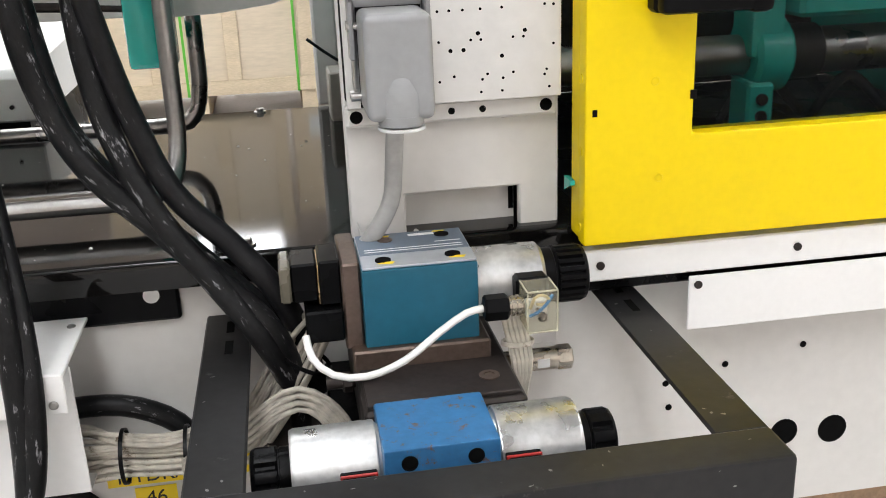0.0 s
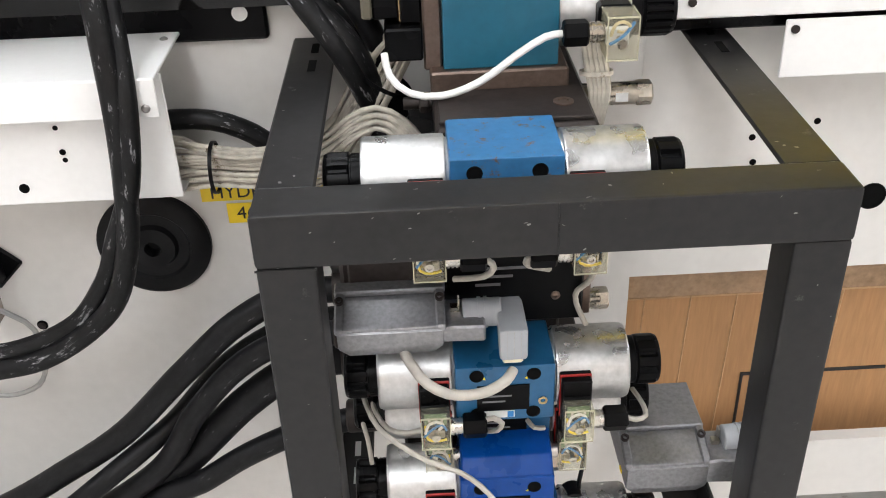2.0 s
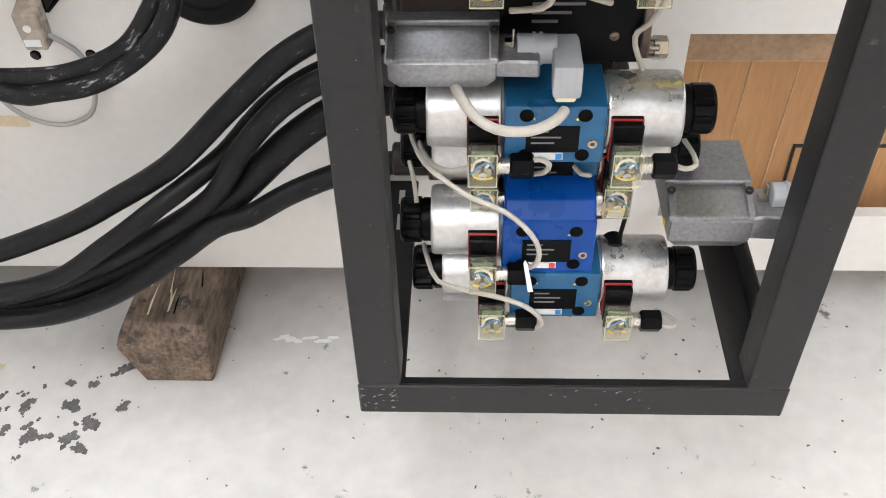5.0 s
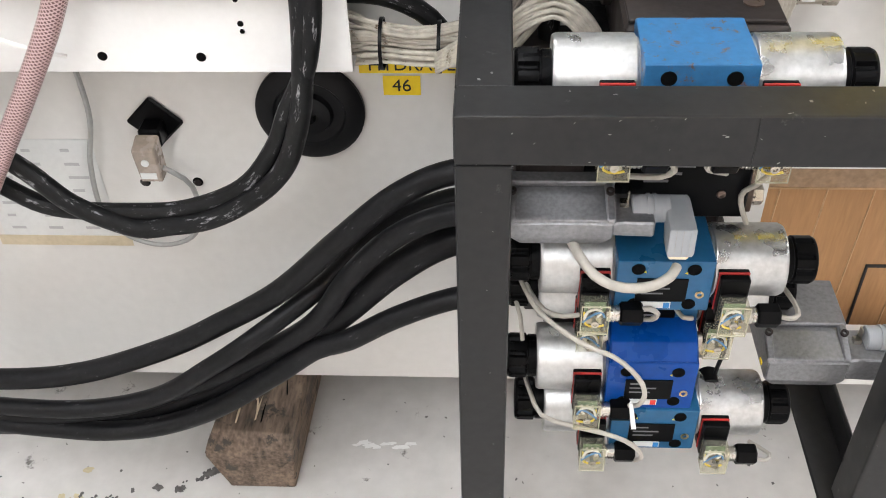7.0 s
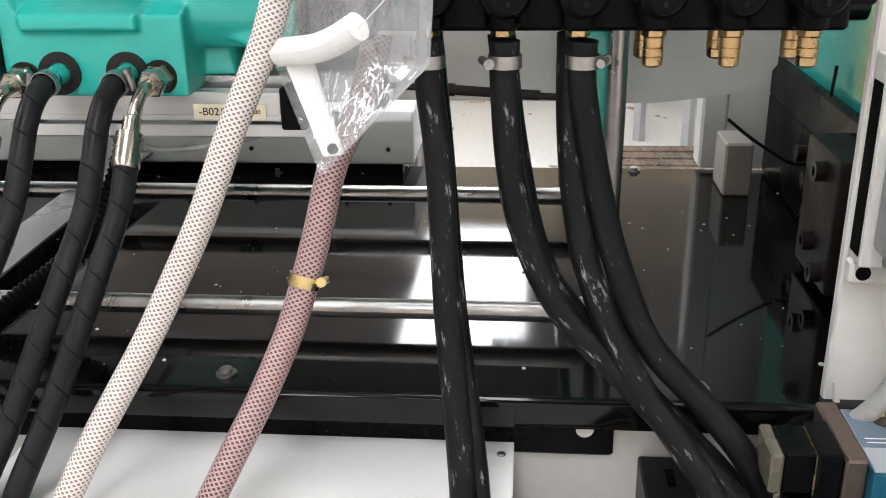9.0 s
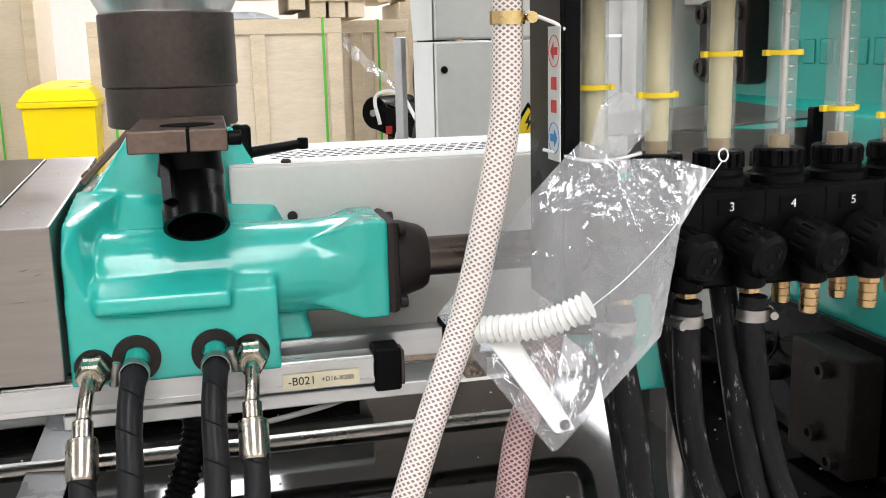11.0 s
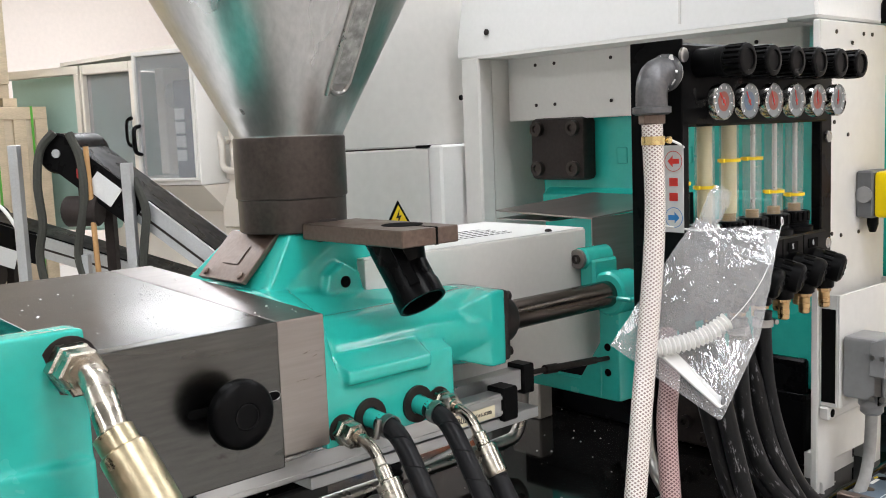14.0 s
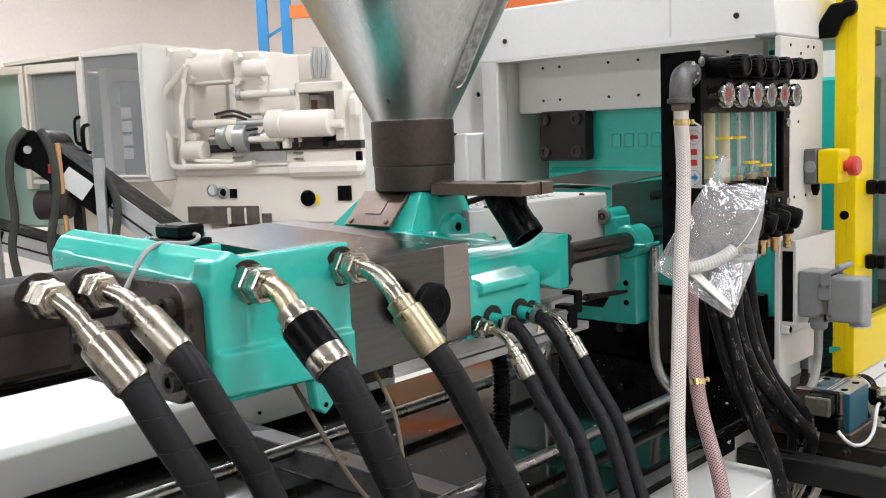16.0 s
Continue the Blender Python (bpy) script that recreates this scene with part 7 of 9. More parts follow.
# ---------- injection unit ----------
inj = thing("injection_unit", (-0.55, 0.27, 1.15), "turquoise cast injection unit with chromed guide rod", "injection unit")
cast("casting", [hull([(-0.646, 0.125, 1.20), (-0.646, 0.46, 1.20), (-0.42, 0.13, 1.20), (-0.42, 0.45, 1.20), (-0.646, 0.150, 1.30), (-0.646, 0.46, 1.345), (-0.46, 0.165, 1.318), (-0.42, 0.45, 1.33), (-0.646, 0.215, 1.350), (-0.44, 0.22, 1.336)]),
                 hull([(-0.646, 0.079, 1.20), (-0.646, 0.20, 1.20), (-0.646, 0.079, 1.315), (-0.646, 0.10, 1.337), (-0.646, 0.22, 1.352), (-0.628, 0.079, 1.20), (-0.620, 0.20, 1.20), (-0.628, 0.079, 1.268), (-0.610, 0.12, 1.268), (-0.632, 0.10, 1.334), (-0.600, 0.22, 1.350)]),
                 hull([(-0.640, 0.205, 1.335), (-0.640, 0.42, 1.335), (-0.445, 0.215, 1.335), (-0.445, 0.42, 1.335), (-0.588, 0.222, 1.411), (-0.588, 0.35, 1.411), (-0.485, 0.222, 1.411), (-0.485, 0.35, 1.411)]),
                 bx(-0.647, -0.456, 0.079, 0.20, 1.188, 1.270, 0.0),
                 hull([(-0.647, 0.079, 1.268), (-0.456, 0.079, 1.268), (-0.640, 0.130, 1.300), (-0.456, 0.130, 1.296), (-0.647, 0.150, 1.20), (-0.456, 0.150, 1.20)]),
                 hull([(-0.620, 0.068, 1.257), (-0.500, 0.068, 1.257), (-0.620, 0.068, 1.271), (-0.500, 0.068, 1.271), (-0.625, 0.10, 1.284), (-0.495, 0.10, 1.284), (-0.620, 0.082, 1.252), (-0.500, 0.082, 1.252)]),
                 rev([(0.040, 0), (0.047, 0.004), (0.047, 0.21), (0.050, 0.24), (0.05, 0.25)], (-0.62, 0.146, 1.274), (1, 0, 0), 40),
                 hull([(-0.430, 0.112, 1.245), (-0.345, 0.097, 1.225), (-0.430, 0.112, 1.303), (-0.345, 0.097, 1.323), (-0.430, 0.18, 1.245), (-0.345, 0.195, 1.225), (-0.430, 0.18, 1.303), (-0.345, 0.195, 1.323), (-0.372, 0.097, 1.225), (-0.372, 0.097, 1.323), (-0.372, 0.195, 1.225), (-0.372, 0.195, 1.323)]),
                 pr([(-0.558, 1.322), (-0.549, 1.358), (-0.526, 1.372), (-0.503, 1.358), (-0.494, 1.322)], 1, 0.196, 0.250)], TURQ, inj, 0.0026, 5)
part("lug_hole", [cy((-0.526, 0.1985, 1.348), (-0.526, 0.1952, 1.348), 0.0075, n=20)], HOLE, inj)
dk = part("gland_flange", [bx(-0.3465, -0.333, 0.099, 0.193, 1.227, 1.321, 0.006, 2), rev([(0.040, 0), (0.040, 0.008), (0.034, 0.028), (0.030, 0.034), (0.024, 0.034)], (-0.333, 0.146, 1.274), (1, 0, 0), 32)], DARK_STEEL, inj, "brown black steel gland flange")
for y in (0.110, 0.182):
    for z in (1.237, 1.311):
        part("socket_screw", [cy((-0.333, y, z), (-0.325, y, z), 0.0065, n=16, bev=0.001)], DARK_STEEL, dk)
part("guide_rod", [cy((-0.30, 0.146, 1.274), (0.22, 0.146, 1.274), 0.0205, n=32)], ROD, inj, "dark chromed guide rod")
br = part("rod_bracket", [cy((-0.075, 0.146, 1.274), (-0.020, 0.146, 1.274), 0.034, n=32, bev=0.004), bx(-0.078, -0.018, 0.10, 0.194, 1.2655, 1.2725, 0.002), bx(-0.070, -0.015, 0.128, 0.168, 1.105, 1.25, 0.006, 2), pr([(0.15, 1.105), (0.46, 1.105), (0.46, 1.128), (0.21, 1.132), (0.166, 1.20)], 0, -0.066, -0.052, 0.002), cy((-0.085, 0.190, 1.326), (-0.02, 0.190, 1.326), 0.017, n=24, bev=0.003), bx(-0.08, -0.02, 0.166, 0.196, 1.28, 1.325, 0.004)], TURQ, inj, "turquoise split bracket clamping the rod")
for z in (1.15, 1.19):
    part("bracket_hole", [cy((-0.0702, 0.150, z), (-0.0712, 0.150, z), 0.006, n=16)], HOLE, br)
part("pivot_pin", [cy((-0.0915, 0.190, 1.326), (-0.0852, 0.190, 1.326), 0.0155, n=24, bev=0.001)], STAINLESS, br, "stainless hinge tab with bolt")
part("pivot_bolt", [ring((-0.0915, 0.190, 1.326), (-1, 0, 0), 0.0072, 0.004, 0.003, 18)], DARK_STEEL, br)
part("adjust_rod", [cy((-0.02, 0.20, 1.352), (0.20, 0.20, 1.352), 0.009, n=18), cy((0.10, 0.2, 1.352), (0.15, 0.2, 1.352), 0.015, n=6)], DARK_STEEL, inj)

# barrel guard, white with slots, and stainless shroud
bc = thing("barrel_guard", (-0.27, 0.31, 1.16), "light grey barrel heater guard with slotted top", "guard")
part("shell", [bx(-0.492, -0.056, 0.200, 0.425, 1.158, 1.370, 0.003, 2)], GREY_LIGHT, bc)
part("lid", [bx(-0.491, -0.058, 0.203, 0.423, 1.3702, 1.3718, 0.0)], WHITE_CLEAN, bc)
slot_me = mesh_of("vent_slot", [bx(-0.0042, 0.0042, -0.0020, 0.0020, 0, 0.0004, 0)], HOLE)
for i in range(22):
    for j in range(5):
        o = new("vent_slot", slot_me)
        o.parent = bc
        o.location = Vector((-0.440 + i * 0.0130 + (0.0065 if j % 2 else 0), 0.258 + j * 0.0175, 1.3718)) - bc.location
for x, y, z, d in [(-0.432, 0.210, 1.3718, (0, 0, 1)), (-0.13, 0.212, 1.3718, (0, 0, 1)), (-0.429, 0.2, 1.316, (0, -1, 0))]:
    part("screw", [rev([(0.0055, 0), (0.0055, 0.002), (0.0035, 0.004)], (x, y, z), d, 14)], DARK_STEEL, bc)
part("under_shield", [pr([(-0.06, 1.29), (0.155, 1.29), (0.155, 1.20), (0.14, 1.178), (0.10, 1.165), (0.03, 1.157), (-0.06, 1.155)], 1, 0.2, 0.205, 0.0)], GREY_LIGHT, bc)
part("shield_screw", [cy((0.12, 0.2, 1.255), (0.12, 0.198, 1.255), 0.005, n=14)], STEEL, bc)
sh = thing("nozzle_shroud", (0.06, 0.32, 1.29), "bent stainless sheet shroud over the nozzle", "shroud")
part("top_sheet", [hull([(-0.052, 0.192, 1.384), (0.21, 0.192, 1.396), (-0.052, 0.400, 1.390), (0.21, 0.400, 1.402), (-0.052, 0.192, 1.3865), (0.21, 0.192, 1.3985), (-0.052, 0.400, 1.3925), (0.21, 0.400, 1.4045)]), bx(-0.052, 0.21, 0.190, 0.1925, 1.285, 1.386, 0.0005)], STAINLESS, sh)
part("under_sheet", [bx(-0.0515, 0.10, 0.28, 0.398, 1.377, 1.3785, 0.0)], STAINLESS, sh)
part("hinge", [bx(0.17, 0.20, 0.172, 0.187, 1.33, 1.41, 0.002)], PLASTIC, sh)

# hopper throat, sliding plate, chute
th = thing("hopper_throat", (-0.545, 0.275, 1.41), "dark browned steel hopper throat with sliding shut-off plate", "hopper throat")
part("lower_ring", [rev([(0.066, 0), (0.068, 0.002), (0.0685, 0.040), (0.0675, 0.0415)], (-0.545, 0.275, 1.4115), (0, 0, 1), 56)], THROAT, th)
part("upper_ring", [rev([(0.0690, 0), (0.0705, 0.002), (0.0705, 0.074), (0.069, 0.076)], (-0.545, 0.275, 1.4535), (0, 0, 1), 56)], THROAT, th)
sl = part("slide_plate", [bx(-0.576, -0.493, 0.022, 0.21, 1.405, 1.424, 0.0012)], BROWN_STEEL, th, "ground steel sliding plate")
part("slide_bore", [cy((-0.527, 0.080, 1.4242), (-0.527, 0.080, 1.4248), 0.024, n=32)], HOLE, sl)
part("slide_slit", [bx(-0.5275, -0.5245, 0.0215, 0.058, 1.4045, 1.4246, 0)], HOLE, sl)
part("stop_screw", [cy((-0.493, 0.045, 1.414), (-0.481, 0.045, 1.414), 0.0065, n=14, bev=0.001)], PLASTIC, sl)
part("clamp_nose", [bx(-0.555, -0.525, 0.205, 0.216, 1.40, 1.427, 0.002)], DARK_STEEL, th)
CD = Vector((0.03, -0.60, -0.80)).normalized()
C0 = Vector((-0.527, 0.100, 1.400))
part("dump_chute", [rev([(0.026, -0.012), (0.028, 0.0), (0.0275, 0.058), (0.029, 0.062), (0.029, 0.080), (0.0255, 0.080), (0.0255, 0.054), (0.001, 0.052)], C0, CD, 32), cy((-0.527, 0.085, 1.380), (-0.527, 0.083, 1.4045), 0.030, 0.026, n=28)], PLASTIC, th, "black plastic dump chute")
CU = Vector((-0.62, -0.57, 0.53)).normalized()
CV = CD.cross(CU).normalized()
part("chute_rib", [hull([tuple(C0 + CD * q + CU * r + CV * w) for q in (0.008, 0.070) for r in (0.024, 0.036) for w in (-0.006, 0.006)], 0.001)], PLASTIC, th)
part("lever_block", [bx(-0.486, -0.466, 0.222, 0.246, 1.372, 1.412, 0.003)], PLASTIC, th)
part("lever_handle", [cy((-0.468, 0.232, 1.382), (-0.412, 0.226, 1.390), 0.0062, 0.0050, n=14, bev=0.001), cy((-0.412, 0.226, 1.396), (-0.412, 0.226, 1.384), 0.006, n=14, bev=0.001)], PLASTIC, th, "black clamping lever")
bp = part("badge_plate", [hull([(-0.592, 0.243, 1.412), (-0.592, 0.350, 1.412), (-0.645, 0.243, 1.358), (-0.645, 0.350, 1.358), (-0.586, 0.243, 1.408), (-0.586, 0.350, 1.408), (-0.639, 0.243, 1.354), (-0.639, 0.350, 1.354)], 0.001)], BROWN_STEEL, th, "browned steel plate on the throat slope")
for y in (0.255, 0.338):
    part("screw", [rev([(0.005, 0), (0.005, 0.002), (0.003, 0.003)], (-0.639, y, 1.3645), (-0.7, 0, 0.7), 14)], BROWN_STEEL, bp)
part("badge_frame", [moved(bx(-0.014, 0.014, -0.018, 0.018, 0, 0.0007, 0), pose(-0.6185, 0.296, 1.3858, 0, -45, 0))], BROWN_STEEL, bp)
hp = thing("material_hopper", (-0.545, 0.275, 1.528), "polished stainless steel conical material hopper", "hopper")
part("cone", [rev([(0.0685, 0), (0.0685, 0.003), (0.345, 0.515), (0.345, 0.95)], (-0.545, 0.275, 1.529), (0, 0, 1), 72)], HOPPER, hp)


def on_cone(az, z, off):
    r = 0.0685 + (z - 1.532) * 0.54 + off
    return Vector((-0.545 + r * math.cos(az), 0.275 + r * math.sin(az), z))


az0 = math.radians(-84)
ring_pts = []
for k in range(25):
    a = 2 * math.pi * k / 24
    zc = 1.67 + (0.078 if math.sin(a) > 0 else -0.078) + 0.014 * math.sin(a)
    rr = 0.0685 + (zc - 1.532) * 0.54
    ring_pts.append(on_cone(az0 + 0.0155 * math.cos(a) / rr, zc, 0.001))
part("window_rim", [tb(ring_pts, 0.0032, 8, 0.008)[:2]], STEEL, hp, "welded oval sight glass rim")
gl = [on_cone(az0 + s / (0.0685 + (z - 1.532) * 0.54), z, 0.0012) for z in (1.590, 1.750) for s in (-0.013, 0.013)]
part("sight_glass", [hull([tuple(p) for p in gl] + [tuple(p + Vector((0, -0.001, -0.0004))) for p in gl])], mat("sight_glass_dusty", (0.30, 0.30, 0.29), 0.25, var=0.5, scale=40), hp, "dusty sight glass")

# stainless transport cover with black knob
cv = thing("drive_cover", (-0.78, 0.27, 1.19), "brushed stainless steel drive cover with black knob", "cover")
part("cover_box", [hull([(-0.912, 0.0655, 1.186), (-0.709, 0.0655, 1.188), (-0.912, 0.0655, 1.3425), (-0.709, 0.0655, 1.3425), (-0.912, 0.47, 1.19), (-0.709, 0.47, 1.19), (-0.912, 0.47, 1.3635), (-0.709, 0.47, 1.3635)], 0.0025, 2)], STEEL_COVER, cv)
part("end_band", [hull([(-0.7085, 0.068, 1.198), (-0.650, 0.068, 1.198), (-0.7085, 0.068, 1.3418), (-0.650, 0.068, 1.3418), (-0.7085, 0.472, 1.19), (-0.650, 0.472, 1.19), (-0.7085, 0.472, 1.3630), (-0.650, 0.472, 1.3630)], 0.0025, 2)], STAINLESS, cv, "overlapping stainless end band")
kn = part("knob", [rev([(0.013, 0), (0.012, 0.026), (0.0325, 0.028), (0.0345, 0.031), (0.0335, 0.039), (0.029, 0.0435), (0.016, 0.0462), (0.0135, 0.0462), (0.0128, 0.0454), (0.001, 0.0454)], (-0.777, 0.0655, 1.267), (0, -1, 0), 44)], PLASTIC, cv, "round black plastic knob")
part("knob_ring", [ring((-0.777, 0.0195, 1.267), (0, -1, 0), 0.0125, 0.0115, 0.0006, 28)], RUBBER, kn)
part("knob_slot", [pr([(-0.811 + 0.0045 * math.cos(a), 1.267 + 0.0045 * math.sin(a)) for a in [math.pi * (0.5 + q / 8) for q in range(9)]] + [(-0.716 + 0.0045 * math.cos(a), 1.267 + 0.0045 * math.sin(a)) for a in [math.pi * (-0.5 + q / 8) for q in range(9)]], 1, 0.0646, 0.0653)], HOLE, cv)
part("slot_edge", [tb([(-0.735, 0.0646, 1.2715), (-0.716, 0.0646, 1.2715), (-0.7115, 0.0646, 1.267), (-0.716, 0.0646, 1.2625), (-0.735, 0.0646, 1.2625)], 0.0005, 6, 0.003)[:2]], STEEL, cv)
for i in range(9):
    rr = random.Random(70 + i)
    x, z = rr.uniform(-0.692, -0.662), rr.choice((1.298, 1.303, 1.275))
    part("scuff", [hull([(x, 0.0676, z), (x + rr.uniform(0.006, 0.014), 0.0676, z + rr.uniform(0.0, 0.004)), (x + 0.004, 0.0676, z + 0.0006), (x + 0.002, 0.0672, z + 0.0003)])], BROWN_STEEL, cv)
for i in range(90):
    rr = random.Random(i)
    x, y, k = rr.uniform(-0.9, -0.66), rr.uniform(0.09, 0.36), 0.0005 + 0.0010 * rr.random() ** 3
    zt = 1.341 + (y - 0.068) * 0.0522
    part("resin_crumb", [rev([(0.9 * k, 0), (k, 0.5 * k), (0.5 * k, k)], (x, y, zt + 0.0012), (0, 0, 1), 5)], CABLE_WHITE, cv)
part("under_bar", [bx(-0.92, -0.64, 0.10, 0.14, 1.16, 1.188, 0.002)], DARK_STEEL, cv)

# rear turquoise casting with dark flange and cylinders
rc2 = thing("rear_casting", (-1.03, 0.25, 1.2), "turquoise rear casting with open top and dark flange", "casting")
cast("casting_shell", [bx(-1.128, -0.914, 0.046, 0.080, 1.205, 1.372, 0), hull([(x, y, z) for y in (0.0375, 0.081) for x, z in ((-1.126, 1.214), (-0.916, 1.203), (-1.126, 1.266), (-0.916, 1.258))]), bx(-1.066, -1.000, 0.20, 0.296, 1.330, 1.3725, 0), bx(-1.128, -0.914, 0.36, 0.40, 1.205, 1.372, 0), bx(-1.12, -0.92, 0.078, 0.362, 1.22, 1.335, 0),
                       hull([(x + 0.034, y, z) for x, y, z in ((-1.165, 0.044, 1.214), (-1.115, 0.044, 1.212), (-1.165, 0.044, 1.345), (-1.115, 0.044, 1.372), (-1.165, 0.415, 1.20), (-1.115, 0.415, 1.20), (-1.165, 0.415, 1.365), (-1.115, 0.415, 1.386), (-1.150, 0.044, 1.372), (-1.130, 0.044, 1.380), (-1.150, 0.415, 1.386), (-1.130, 0.415, 1.394))])], TURQ, rc2, 0.003, 5)
part("hanging_lug", [pr([(-0.985, 1.203), (-0.945, 1.203), (-0.952, 1.165), (-0.965, 1.155), (-0.978, 1.165)], 1, 0.048, 0.066, 0.002)], TURQ, rc2)
part("lug_hole", [cy((-0.965, 0.048, 1.168), (-0.965, 0.0472, 1.168), 0.0035, n=12)], HOLE, rc2)
fr_ = []
for cy_, cz_, a0 in ((0.345, 1.322, 0), (0.084, 1.322, 90), (0.084, 1.236, 180), (0.345, 1.236, 270)):
    fr_ += [(cy_ + 0.028 * math.cos(math.radians(a0 + 15 * k)), cz_ + 0.028 * math.sin(math.radians(a0 + 15 * k))) for k in range(7)]
fl = part("end_flange", [pr(fr_, 0, -1.158, -1.1305, 0.004, 2)], FLANGE, rc2, "dark brown steel flange with large bolts")
for y, z in ((0.082, 1.322), (0.082, 1.236), (0.152, 1.285), (0.345, 1.322)):
    part("bolt", [ring((-1.157, y, z), (-1, 0, 0), 0.0120, 0.0068, 0.012, 20), cy((-1.157, y, z), (-1.163, y, z), 0.0070, n=6)], DARK_STEEL, fl)
part("drain_plug", [hexa((-1.155, 0.10, 1.27), (-1, 0, 0), 0.016, 0.014)], STEEL, fl)
part("piston_rod", [cy((-1.150, 0.16, 1.271), (-1.75, 0.16, 1.271), 0.027, n=32)], mat("black_chromed_rod", (0.02, 0.018, 0.017), 0.12, 0.6, var=0.2), rc2, "glossy dark piston rod")
mb = part("motor_block", [cy((-1.75, 0.086, 1.352), (-1.226, 0.086, 1.352), 0.028, n=28, bev=0.006)], DARK_STEEL, rc2, "dark cast hydraulic cylinder")
part("motor_block", [cy((-1.75, 0.052, 1.350), (-1.300, 0.052, 1.350), 0.028, n=28, bev=0.006)], DARK_STEEL, rc2, "dark cast hydraulic cylinder")
part("motor_web", [bx(-1.7, -1.30, 0.03, 0.13, 1.288, 1.345, 0.006)], DARK_STEEL, rc2)
jb = thing("junction_box", (-1.033, 0.245, 1.373), "small black junction box with grey cable", "junction box")
part("box_base", [bx(-1.057, -1.009, 0.207, 0.286, 1.3730, 1.3815, 0.002)], PLASTIC, jb)
part("box_lid", [bx(-1.053, -1.013, 0.217, 0.276, 1.3816, 1.4000, 0.003)], PLASTIC, jb)
hose("sensor_cable", [(-1.030, 0.217, 1.3865), (-1.034, 0.202, 1.3850), (-1.046, 0.196, 1.3795), (-1.066, 0.194, 1.3790), (-1.100, 0.187, 1.3835), (-1.136, 0.166, 1.376), (-1.156, 0.165, 1.350), (-1.166, 0.165, 1.335)], 0.0032, CABLE_GREY, "grey sensor cable over the casting", "cable")

# position transducers
tr = thing("position_transducer", (-0.55, 0.12, 1.15), "aluminium linear position transducer with cream label", "transducer")
part("profile", [bx(-0.80, -0.365, 0.090, 0.114, 1.160, 1.190, 0.001), bx(-0.80, -0.365, 0.0885, 0.0902, 1.182, 1.187, 0), bx(-0.80, -0.365, 0.0885, 0.0902, 1.163, 1.167, 0)], ALU_PROF, tr)
part("end_block", [bx(-0.3648, -0.338, 0.086, 0.118, 1.152, 1.196, 0.002)], PLASTIC, tr)
part("end_window", [bx(-0.3378, -0.334, 0.09, 0.114, 1.156, 1.192, 0.001)], mat("smoky_end", (0.06, 0.05, 0.045), 0.2), tr)
tl = part("label_plate", [bx(-0.456, -0.380, 0.0878, 0.0884, 1.1625, 1.1785, 0)], LABEL_CREAM, tr, "cream label with device codes")
letters("code", "-B021", 0.0115, INK, tl, facing(-0.437, 0.0876, 1.1705))
letters("code", "+D16-X280", 0.0066, INK, tl, facing(-0.402, 0.0876, 1.1705))
tr2 = thing("position_transducer", (-0.52, 0.15, 1.16), "aluminium linear transducer behind the first one", "transducer")
part("profile", [bx(-0.78, -0.285, 0.130, 0.154, 1.172, 1.200, 0.001)], ALU_PROF, tr2)
part("end_block", [bx(-0.2848, -0.262, 0.126, 0.158, 1.165, 1.206, 0.002)], PLASTIC, tr2)
part("push_rod", [cy((-0.262, 0.150, 1.186), (-0.055, 0.150, 1.172), 0.0038, n=12), cy((-0.215, 0.150, 1.183), (-0.19, 0.150, 1.181), 0.007, n=12), cy((-0.19, 0.15, 1.181), (-0.10, 0.15, 1.1755), 0.0055, n=12)], DARK_STEEL, tr2)
part("carrier_bar", [bx(-0.66, -0.29, 0.095, 0.16, 1.142, 1.156, 0.001)], ALU_PROF, tr2)
hose("transducer_lead", [(-0.36, 0.11, 1.15), (-0.42, 0.105, 1.135), (-0.50, 0.105, 1.125), (-0.56, 0.11, 1.14)], 0.003, CABLE_GREY, "thin grey transducer cable sagging", "cable", n=8)

